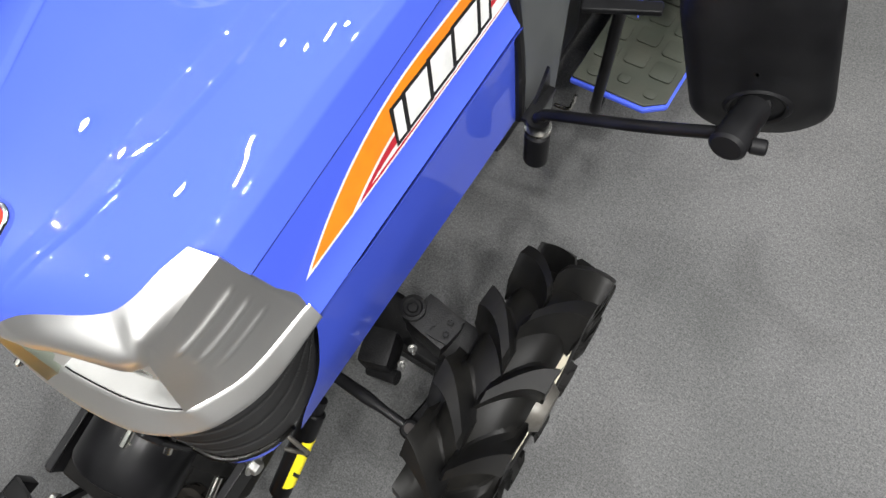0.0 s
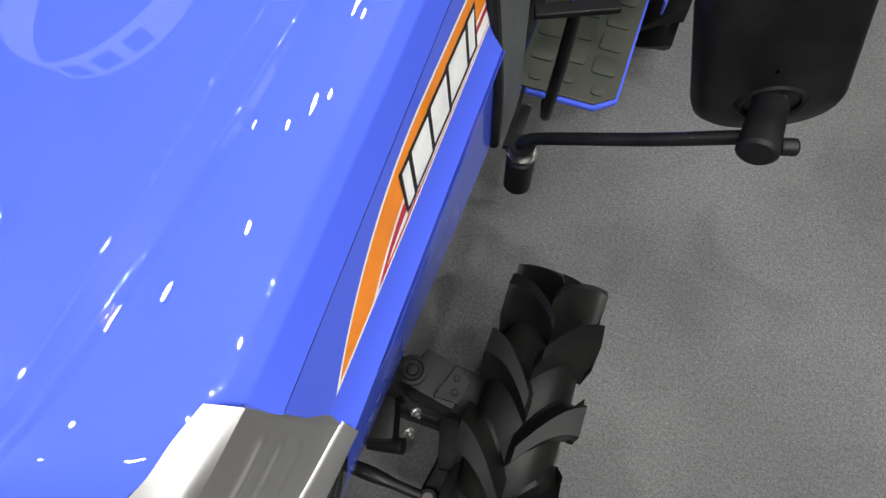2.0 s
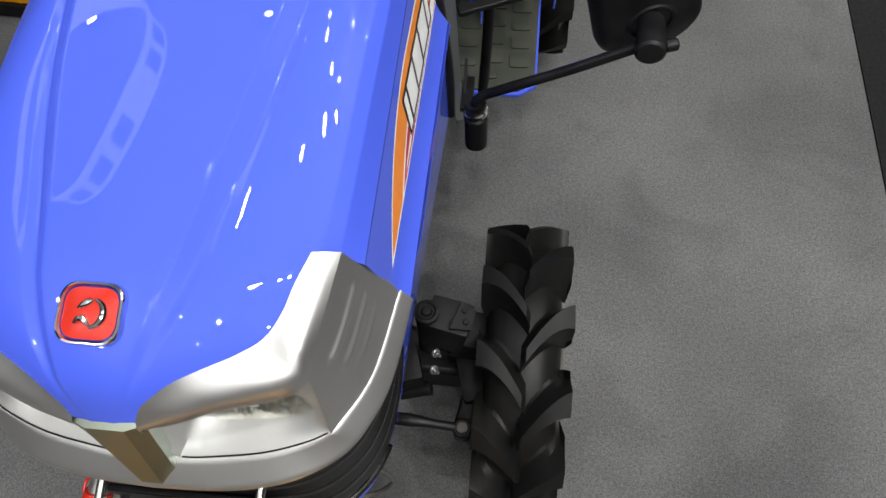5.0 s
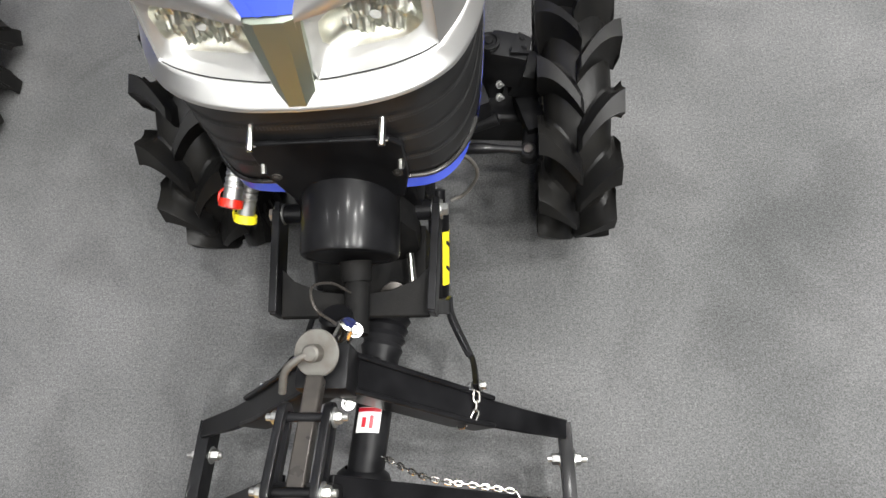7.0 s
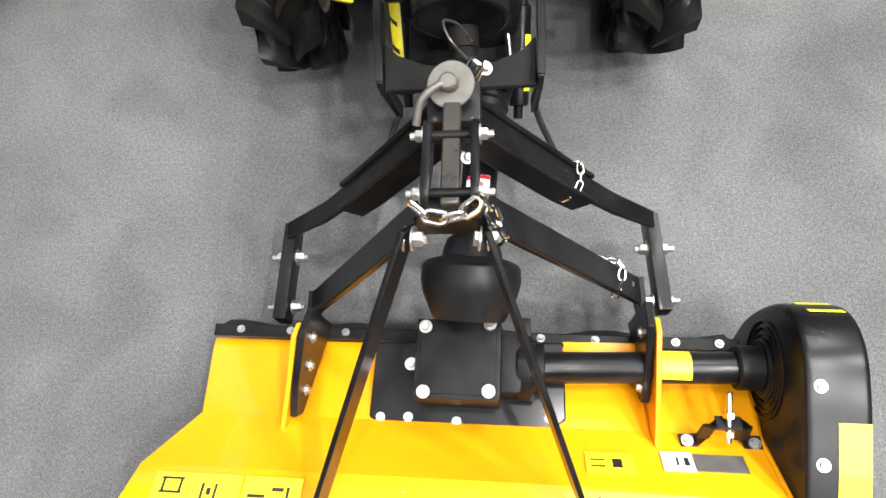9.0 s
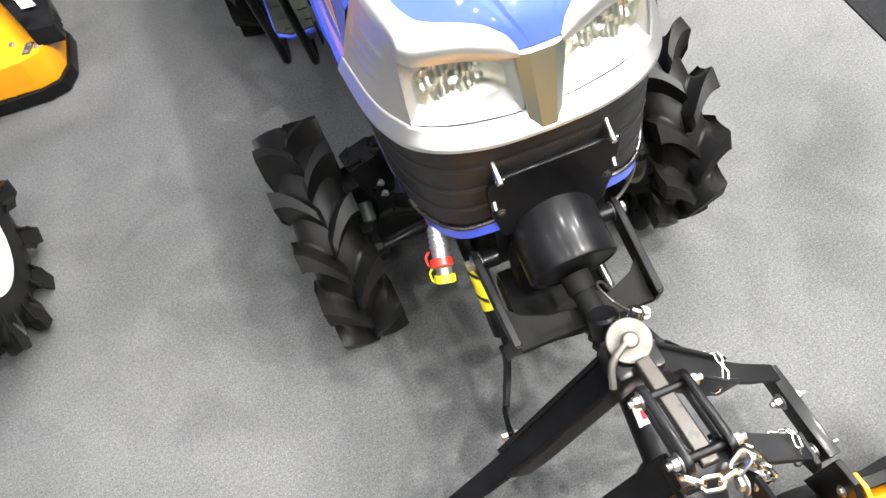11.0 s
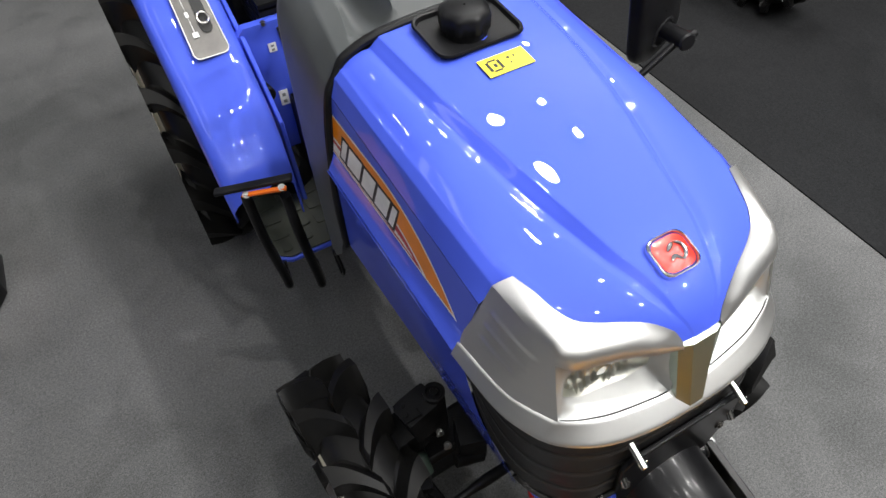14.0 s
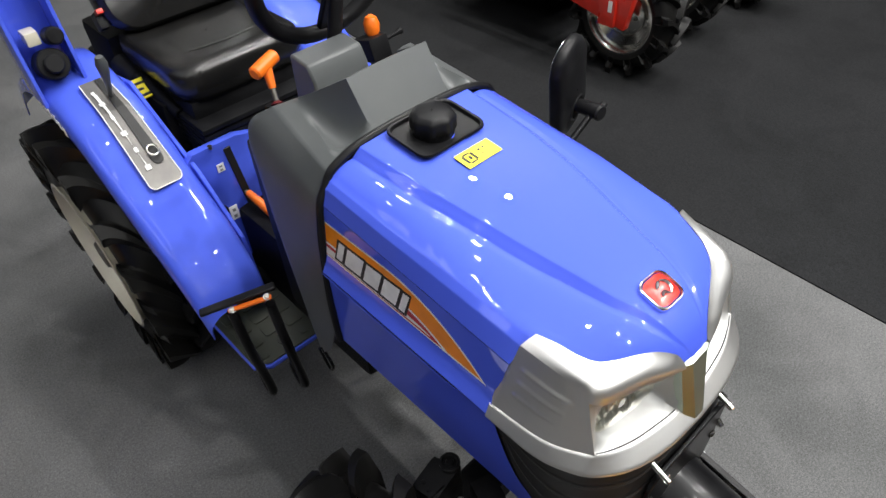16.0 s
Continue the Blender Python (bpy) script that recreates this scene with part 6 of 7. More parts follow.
def mower_body():
    x0, x1 = -0.505, 0.600
    bm = bmesh.new()
    def left(y):
        """The hood's free edge: drawn in at the fold, then flaring out."""
        return float(np.interp(-y, [0.98, 1.15, 1.255, 1.34, 1.72], [-0.505, -0.482, -0.532, -0.552, -0.552]))
    add_grid(bm, [[V(left(y) + (x1 - left(y)) * f, y, z) for y, z in SPINE] for f in (0, 0.5, 1)])
    part("hood", bm, YELLOW, mower, "folded yellow sheet-steel hood", sharp=20, thick=0.005, bevel=0.003)
    bm = bmesh.new()
    add_grid(bm, [[V(left(y) + 0.002, y, z - 0.003), V(left(y) + 0.002, y, max(0.05, z * 0.5)), V(left(y) + 0.002, y, 0.045)] for y, z in SPINE[1:9]])
    part("side_plate", bm, YELLOW, mower, "yellow side plate", thick=0.008)
    bm = bmesh.new()
    add_plate(bm, [(x1, y, z - 0.004) for y, z in SPINE], (0.012, 0, 0))
    part("side_plate", bm, YELLOW, mower, "yellow side plate", bevel=0.003)
    # rubber curtain with a clamping strip on the tractor side
    bm = bmesh.new()
    rows = []
    for i in range(40):
        x = -0.50 + 1.09 * i / 39
        rows.append([V(x, -0.974 + 0.004 * math.sin(x * 31), 0.188), V(x, -0.945 + 0.008 * math.sin(x * 23), 0.12), V(x, -0.94 + 0.010 * math.sin(x * 17 + 1), 0.03)])
    add_grid(bm, rows)
    part("rubber_curtain", bm, BLACK_PLASTIC, mower, "black rubber curtain", thick=0.006)
    bm = bmesh.new()
    add_bar(bm, [(-0.50, -0.972, 0.192), (0.595, -0.972, 0.192)], 0.026, 0.010)
    st = part("clamp_strip", bm, BLACK_PAINT, mower, "black clamping strip", bevel=0.002)
    for x in (-0.44, -0.33, -0.21, 0.06, 0.20, 0.31, 0.47, 0.555):
        bolt((x, -0.970, 0.197), (0, 0.2, 1), st, 0.0058, 0.007)
    # gussets
    for x, y0 in ((-0.272, -0.985), (0.400, -0.955)):
        bm = bmesh.new()
        lean = -0.034 if x < 0 else 0.004
        pts = [(x + lean * (y0 - y) / 0.2, y, z) for y, z in ((y0, 0.19), (y0, 0.34), (y0 - 0.03, 0.35), (-1.10, 0.30), (-1.17, 0.265), (-1.180, mower_height(-1.180)), (-1.15, 0.228))]
        add_plate(bm, pts, (0.010, 0, 0))
        part("gusset", bm, YELLOW, mower, bevel=0.002)
        bm = bmesh.new()
        xi = x + 0.0125 if x < 0 else x - 0.0165
        tail = -0.055 if x < 0 else 0.0
        add_plate(bm, [(xi + lean * (y0 - y) / 0.2, y, z) for y, z in ((y0 + 0.03, 0.16), (y0 + 0.03, 0.34), (y0 - 0.02, 0.355), (-1.05 + tail, 0.30), (-1.10 + tail, 0.25 + 0.15 * abs(tail)), (-1.09 + tail, 0.225), (-0.99, 0.20))], (0.014, 0, 0))
        br = part("hitch_plate", bm, BLACK_PAINT, mower, "black hitch side plate", bevel=0.002)
        for dy, dz in ((-0.02, 0.30), (-0.07, 0.27), (-0.115, 0.25)):
            bolt((xi + 0.014 - lean * dy / 0.2 if x < 0 else xi - lean * dy / 0.2, y0 + dy, dz), (1 if x < 0 else -1, 0, 0), br, 0.008, 0.008)
    # gearbox on its base plate
    bm = bmesh.new()
    add_plate(bm, [(x, y, 0.214) for x, y in ((-0.135, -0.995), (0.245, -0.985), (0.247, -1.135), (0.225, -1.152), (-0.12, -1.160), (-0.138, -1.145))], (0, 0, 0.014))
    bp = part("gearbox_base", bm, BLACK_PAINT, mower, "black gearbox base plate", bevel=0.003)
    for x, y in ((-0.115, -1.144), (0.036, -1.147), (0.216, -1.133), (-0.06, -1.142)):
        bolt((x, y, 0.228), (0, 0, 1), bp, 0.0062, 0.007)
    bm = bmesh.new()
    add_box(bm, (0.042, -1.045, 0.285), (0.160, 0.150, 0.125), bevel=0.012)
    gb = part("gearbox", bm, CAST_BLACK, mower, "black cast bevel gearbox")
    bm = bmesh.new()
    add_box(bm, (0.042, -1.045, 0.345), (0.140, 0.130, 0.012), bevel=0.004)
    part("cover_plate", bm, CAST_BLACK, gb)
    bm = bmesh.new()
    add_box(bm, (0.135, -1.045, 0.275), (0.05, 0.11, 0.10), bevel=0.012)
    part("bearing_neck", bm, CAST_BLACK, gb)
    bm = bmesh.new()
    add_lathe(bm, [(-0.02, 0.0), (-0.02, 0.058), (-0.014, 0.062), (0.008, 0.062), (0.016, 0.050), (0.032, 0.050), (0.034, 0.046), (0.034, 0.0)], (0.168, -1.045, 0.27), (1, 0, 0), 28)
    part("flange", bm, CAST_BLACK, gb)
    for k in range(8):
        a = 2 * math.pi * k / 8
        bm = bmesh.new()
        add_box(bm, (0.168, -1.045 + 0.056 * math.cos(a), 0.27 + 0.056 * math.sin(a)), (0.034, 0.012, 0.012), Matrix.Rotation(a, 4, "X"), 0.002)
        part("flange_lug", bm, CAST_BLACK, gb)
    bm = bmesh.new()
    add_box(bm, (0.165, -0.985, 0.335), (0.020, 0.035, 0.045), bevel=0.004)
    part("breather", bm, CAST_BLACK, gb)
    for x, y in ((-0.02, -0.988), (0.10, -0.980), (-0.018, -1.108), (0.100, -1.103), (-0.05, -1.05)):
        bolt((x, y, 0.352 if x > -0.04 else 0.30), (0, 0, 1), gb, 0.0082, 0.009)
    # drive tube to the belt side
    bm = bmesh.new()
    add_cyl(bm, (0.19, -1.043, 0.268), (0.575, -1.030, 0.268), 0.030, seg=28)
    tb = part("drive_tube", bm, BLACK_PAINT, mower, "glossy black drive shaft tube")
    bm = bmesh.new()
    add_cyl(bm, (0.555, -1.030, 0.268), (0.615, -1.028, 0.268), 0.042, seg=28, edge=0.004)
    add_cyl(bm, (0.60, -1.028, 0.268), (0.625, -1.028, 0.268), 0.055, seg=28, edge=0.004)
    part("tube_collar", bm, CAST_BLACK, tb)
    bm = bmesh.new()
    rows = [[V(x, -1.035 + 0.0325 * math.cos(a), 0.268 + 0.0325 * math.sin(a)) for a in [radians(-10 + 150 * k / 10) for k in range(11)]] for x in (0.405, 0.472)]
    add_grid(bm, rows)
    part("tube_label", bm, STICKER_YELLOW, tb, "plain yellow label", thick=0.001)
    bm = bmesh.new()
    add_plate(bm, [(0.242, -0.982, 0.222), (0.405, -0.980, 0.222), (0.405, -1.0, 0.226), (0.242, -1.002, 0.226)], (0, 0, 0.003))
    part("strip", bm, YELLOW, mower)
    # small clamp bracket with eye bolt
    bm = bmesh.new()
    z = mower_height(-1.16) + 0.01
    hat = [(0.452, -1.165, z), (0.484, -1.163, z), (0.491, -1.158, z + 0.006), (0.495, -1.140, z + 0.050), (0.503, -1.136, z + 0.058), (0.547, -1.136, z + 0.058), (0.555, -1.140, z + 0.050), (0.559, -1.158, z + 0.006), (0.566, -1.163, z), (0.598, -1.163, z)]
    add_bar(bm, hat, 0.026, 0.006, (0, 0.4, 1))
    cl = part("clamp_bracket", bm, BLACK_PAINT, mower, "black stirrup bracket", bevel=0.002)
    bolt((0.465, -1.165, z + 0.004), (0, 0.3, 1), cl, 0.0075, 0.008)
    bolt((0.585, -1.165, z + 0.004), (0, 0.3, 1), cl, 0.0075, 0.008)
    bm = bmesh.new()
    add_tube(bm, [(0.525, -1.168, z + 0.048), (0.525, -1.14, z + 0.060), (0.525, -1.085, z + 0.078)], 0.0055, 12)
    eye = part("eye_bolt", bm, CHROME, cl)
    for p, q in (((0.525, -1.128, z + 0.064), (0.525, -1.118, z + 0.067)), ((0.525, -1.158, z + 0.053), (0.525, -1.150, z + 0.056))):
        bm = bmesh.new()
        add_tube(bm, [p, q], 0.011, 6)
        part("nut", bm, CHROME, eye)
    # belt guard
    bm = bmesh.new()
    prof = [(-0.935, 0.10), (-0.913, 0.20), (-0.921, 0.33), (-0.952, 0.405), (-1.012, 0.438), (-1.09, 0.432), (-1.20, 0.40), (-1.33, 0.35), (-1.43, 0.28), (-1.47, 0.18), (-1.45, 0.07)]
    line = [(p.x, p.y) for p in smooth_line([(a, b, 0) for a, b in prof], 36)]
    cy, cz = -1.19, 0.22
    rows = []
    for x, k in ((0.611, 0.972), (0.6125, 0.985), (0.616, 0.996), (0.622, 1.0), (0.702, 1.0), (0.708, 0.996), (0.7115, 0.985), (0.713, 0.972)):
        rows.append([V(x, cy + (y - cy) * k, cz + (z - cz) * k) for y, z in line])
    vs = add_grid(bm, rows, close=True)
    bm.faces.new(vs[0])
    bm.faces.new(list(reversed(vs[-1])))
    bg = part("belt_guard", bm, GUARD_BLACK, mower, "glossy black belt drive guard", sharp=50)
    for k in range(6):
        bm = bmesh.new()
        rr = 0.03 + 0.012 * k
        add_tube(bm, [V(0.609, -1.03 + rr * math.cos(a), 0.268 + rr * math.sin(a)) for a in [2 * math.pi * j / 28 for j in range(30)]], 0.003, 6, caps=False)
        part("guard_ring", bm, BLACK_PAINT, bg)
    for x, y in ((0.634, -1.085), (0.636, -1.205)):
        bolt((x, y, float(np.interp(-y, [1.02, 1.09, 1.2], [0.435, 0.432, 0.40]))), (0, -0.1, 1), bg, 0.0072, 0.007)
    def gz(y):
        return float(np.interp(-y, [0.965, 1.02, 1.09, 1.20, 1.33], [0.40, 0.435, 0.432, 0.40, 0.35])) + 0.0005
    for y0, y1 in ((-1.22, -1.14), (-1.305, -1.2205)):
        sticker("guard_label", [(0.660, y0, gz(y0) + 0.001), (0.710, y0, gz(y0) + 0.001), (0.710, y1, gz(y1) + 0.001), (0.660, y1, gz(y1) + 0.001)], STICKER_YELLOW, bg)
    sticker("guard_label", [(0.642, -0.9235, 0.352), (0.70, -0.9235, 0.352), (0.70, -0.9545, 0.412), (0.642, -0.9545, 0.412)], STICKER_YELLOW, bg, bars=[(0.2, 0.3, 0.28, 0.7), (0.4, 0.3, 0.45, 0.7), (0.6, 0.3, 0.7, 0.7)])
    # labels on the hood
    def lab(x0_, x1_, y0_, y1_, mat, bars, lbl):
        za, zb = mower_height(y0_) + 0.003, mower_height(y1_) + 0.003
        sticker("hood_label", [(x0_, y0_, za), (x1_, y0_, za), (x1_, y1_, zb), (x0_, y1_, zb)], mat, mower, bars=bars, label=lbl)
    tri = lambda u, v, s: [(u, v, u + s, v + 0.06), (u + 0.2 * s, v + 0.06, u + 0.3 * s, v + 0.4), (u + 0.7 * s, v + 0.06, u + 0.8 * s, v + 0.4), (u + 0.42 * s, v + 0.15, u + 0.58 * s, v + 0.3)]
    lab(-0.49, -0.33, -1.345, -1.268, STICKER_YELLOW, [(0.08, 0.55, 0.34, 0.60), (0.08, 0.85, 0.34, 0.9), (0.1, 0.6, 0.13, 0.85), (0.3, 0.6, 0.33, 0.85)] + tri(0.5, 0.4, 0.3), "yellow safety label with black pictograms")
    lab(-0.325, -0.22, -1.345, -1.268, STICKER_YELLOW, [(0.1, 0.55, 0.4, 0.62), (0.5, 0.45, 0.7, 0.52), (0.5, 0.7, 0.7, 0.78), (0.75, 0.4, 0.8, 0.8)], "yellow safety label with black pictograms")
    lab(0.235, 0.47, -1.43, -1.262, STICKER_YELLOW, tri(0.06, 0.55, 0.24) + tri(0.38, 0.55, 0.24) + [(0.72, 0.62, 0.76, 0.85), (0.82, 0.6, 0.92, 0.68)], "yellow safety label with black pictograms")
    lab(0.275, 0.36, -1.232, -1.195, STICKER_YELLOW, [(0.55, 0.3, 0.75, 0.7), (0.1, 0.3, 0.4, 0.36), (0.1, 0.6, 0.4, 0.66)], "small yellow label")
    lab(0.41, 0.465, -1.222, -1.188, WHITE, [(0.45, 0.3, 0.52, 0.7), (0.7, 0.3, 0.85, 0.7)], "white type label")
    lab(0.467, 0.555, -1.220, -1.190, BEIGE_PRINT, [], "grey type plate")


mower_body()
PLACE = Matrix.Identity(4)


def headstock():
    """The coupling triangle on the tractor and its mate on the mower."""
    # tractor side
    for sx, end in ((1, (0.398, -0.705, 0.215)), (-1, (-0.405, -0.710, 0.222))):
        e = Vector(end)
        bm = bmesh.new()
        m1, m2 = (0.19 * sx, -0.695, 0.425), (0.30 * sx, -0.700, 0.30)
        add_bar(bm, [(0.012 * sx, -0.676, 0.640), m1, m2, tuple(e)], 0.066, 0.010, (0.75 * sx, 0, 0.6), 0, 0.040)
        add_bar(bm, [(0.012 * sx, -0.706, 0.612), (0.19 * sx, -0.722, 0.400), (0.235 * sx, -0.722, 0.35)], 0.010, 0.060, (0.75 * sx, 0, 0.6))
        add_bar(bm, [(0.012 * sx, -0.648, 0.612), (0.19 * sx, -0.665, 0.400), (0.235 * sx, -0.67, 0.35)], 0.010, 0.060, (0.75 * sx, 0, 0.6))
        leg = part("coupling_leg", bm, BLACK_PAINT, tractor, "black leg of the front coupling triangle", bevel=0.003)
        add = bmesh.new()
        # hook box toward the mower
        y1 = -0.905 if sx > 0 else -0.91
        add_box(add, (e.x, (-0.69 + y1) / 2, 0.195), (0.028, abs(y1 + 0.69), 0.055), Matrix.Rotation(radians(2.5 * sx), 4, "Z"), 0.003)
        box = part("coupling_hook", add, BLACK_PAINT, tractor, "black box-section lower hook")
        for yy, r in ((-0.762, 0.013), (-0.878, 0.011)):
            bolt((e.x - 0.015 * sx, yy, 0.190), (-sx, 0, 0), box, r, 0.018, 0.008)
            bolt((e.x + 0.015 * sx, yy, 0.190), (sx, 0, 0), box, r, 0.014, 0.012)
    bm = bmesh.new()
    add_box(bm, (0.0, -0.680, 0.640), (0.085, 0.075, 0.075), bevel=0.010)
    part("coupling_head", bm, BLACK_PAINT, tractor, "black head of the coupling triangle")
    # grey locking disc with handle
    bm = bmesh.new()
    n = V(-0.15, -0.30, 0.94).normalized()
    c = V(-0.003, -0.668, 0.705)
    add_cyl(bm, c - n * 0.005, c, 0.0375, seg=36, edge=0.0015)
    disc = part("locking_disc", bm, STEEL, tractor, "grey steel locking disc with bent handle")
    bm = bmesh.new()
    add_cyl(bm, c - n * 0.03, c + n * 0.022, 0.014, seg=20, edge=0.003)
    add_tube(bm, [c + n * 0.014, c + V(-0.022, -0.012, 0.012), c + V(-0.045, -0.028, 0.0), c + V(-0.055, -0.055, -0.025)], 0.0065, 12, 18)
    part("disc_handle", bm, STEEL, disc)
    bm = bmesh.new()
    add_cyl(bm, (0.02, -0.637, 0.66), (0.043, -0.615, 0.69), 0.016, seg=20, edge=0.004)
    part("locking_pin", bm, CHROME, disc)
    bm = bmesh.new()
    add_tube(bm, [(0.023, -0.620, 0.70), (-0.002, -0.605, 0.73), (-0.012, -0.570, 0.73), (0.008, -0.550, 0.695), (0.028, -0.550, 0.65)], 0.0024, 8, 20)
    part("lanyard", bm, WORN_STEEL, disc)
    bolt((0.050, -0.625, 0.68), (0.3, -0.2, 1), disc, 0.008, 0.012)
    bm = bmesh.new()
    add_lathe(bm, [(0.0, 0.028), (0.040, 0.029), (0.046, 0.024), (0.046, 0.0)], (0.0, -0.605, 0.595), (0, 0.55, 0.84), 24)
    part("coupling_boss", bm, BLACK_PAINT, tractor, "black boss behind the locking disc")
    # top link: channel with slotted cheeks
    bm = bmesh.new()
    add_bar(bm, [(0.0, -0.705, 0.700), (0.0, -0.890, 0.742)], 0.027, 0.022)
    tl = part("top_link", bm, WORN_STEEL, mower, "worn dark steel top link between slotted cheeks", bevel=0.003)
    for x in (-0.033, 0.035):
        # a flat cheek with rounded ends and one long slot
        a, b = V(x, -0.768, 0.725), V(x, -0.872, 0.750)
        d, s, t = basis(b - a)
        def loop(r, w):
            return ([a + t * r * math.sin(q) - d * r * math.cos(q) + V(w, 0, 0) for q in [radians(-90 + 22.5 * k) for k in range(9)]]
                    + [b + t * r * math.sin(q) - d * r * math.cos(q) + V(w, 0, 0) for q in [radians(90 + 22.5 * k) for k in range(9)]])
        bm = bmesh.new()
        add_grid(bm, [loop(0.009, -0.006), loop(0.021, -0.006), loop(0.022, -0.004), loop(0.022, 0.004), loop(0.021, 0.006), loop(0.009, 0.006), loop(0.009, -0.006)], close=True)
        part("slotted_cheek", bm, BLACK_PAINT, tl)
        for p in (a, b):
            bolt(p + V(0.007 if x > 0 else -0.007, 0, 0), (1 if x > 0 else -1, 0, 0), tl, 0.010, 0.012, 0.008)
            bm = bmesh.new()
            add_cyl(bm, p, V(0, p.y, p.z), 0.007, seg=12)
            part("cross_pin", bm, BLACK_PAINT, tl)
    bolt((0.014, -0.716, 0.556), (0.4, -0.3, 0.85), tl, 0.008, 0.010, 0.005)
    chain("safety_chain", [(-0.051, -0.894, 0.770), (-0.025, -0.912, 0.764), (0.012, -0.912, 0.764), (0.041, -0.897, 0.778)], mower, 0.034, 0.0034)
    chain("safety_chain", [(0.044, -0.890, 0.780), (0.056, -0.905, 0.76), (0.072, -0.928, 0.725), (0.066, -0.925, 0.70)], mower, 0.030, 0.003)
    chain("check_chain", [(0.205, -0.662, 0.415), (0.222, -0.672, 0.418), (0.217, -0.715, 0.408), (0.185, -0.728, 0.39)], mower, 0.022, 0.0022)
    chain("guard_chain", [(0.290, -0.838, 0.340), (0.298, -0.850, 0.338), (0.296, -0.880, 0.332), (0.284, -0.902, 0.31)], mower, 0.024, 0.0024)
    chain("guard_chain", [(0.055, -0.79, 0.44), (0.13, -0.82, 0.385), (0.22, -0.83, 0.355), (0.288, -0.838, 0.34)], mower, 0.016, 0.0018)
    # mower side triangle
    for sx, top, end in ((1, (0.035, -0.872, 0.700), (0.345, -0.870, 0.240)), (-1, (-0.038, -0.872, 0.695), (-0.328, -0.886, 0.240))):
        bm = bmesh.new()
        add_bar(bm, [top, end], 0.056, 0.014, (0.75 * sx, 0, 0.66))
        leg = part("headstock_leg", bm, BLACK_PAINT, mower, "black flat leg of the mower headstock", bevel=0.003)
        bolt((end[0] - 0.02 * sx, end[1] + 0.005, end[2] + 0.032), (0.7 * sx, 0, 0.7), leg, 0.006, 0.006)
        bm = bmesh.new()
        add_plate(bm, [(end[0], end[1] + 0.03, 0.15), (end[0], end[1] + 0.03, end[2] + 0.004), (end[0], end[1] - 0.04, end[2] + 0.004), (end[0], end[1] - 0.06, 0.21)], (0.014 * sx, 0, 0))
        part("headstock_foot", bm, BLACK_PAINT, mower, bevel=0.002)
    bm = bmesh.new()
    add_box(bm, (0.0, -0.880, 0.705), (0.105, 0.045, 0.07), bevel=0.006)
    hd = part("headstock_head", bm, BLACK_PAINT, mower)
    # two upright flat struts back to the hood, each on a bolted foot
    for top, foot, side in (((-0.058, -0.915, 0.735), (-0.263, -1.33, 0.398), -1), ((0.046, -0.910, 0.715), (0.206, -1.325, 0.398), 1)):
        bm = bmesh.new()
        add_bar(bm, [top, foot], 0.009, 0.052)
        s1 = part("headstock_strut", bm, BLACK_PAINT, mower, "black flat strut from headstock to hood", bevel=0.002)
        fx, fy = foot[0], foot[1]
        bm = bmesh.new()
        add_plate(bm, [(fx - 0.055, fy - 0.015, 0.378), (fx - 0.045, fy + 0.022, 0.378), (fx + 0.045, fy + 0.022, 0.378), (fx + 0.058, fy - 0.012, 0.378), (fx + 0.03, fy - 0.04, 0.380), (fx - 0.035, fy - 0.04, 0.380)], (0, 0, 0.010))
        part("strut_foot", bm, BLACK_PAINT, s1, bevel=0.002)
        for dx, dy in ((-0.035, -0.010), (0.038, -0.005)):
            bolt((fx + dx, fy + dy, 0.388), (0, 0, 1), s1, 0.010, 0.009)
        bolt((top[0] + 0.006, top[1] - 0.012, top[2] - 0.012), (1, -0.1, 0.1), s1, 0.012, 0.014, 0.006)
        bolt((top[0] - 0.006, top[1] - 0.012, top[2] - 0.012), (-1, 0.1, 0.1), s1, 0.012, 0.010)


headstock()


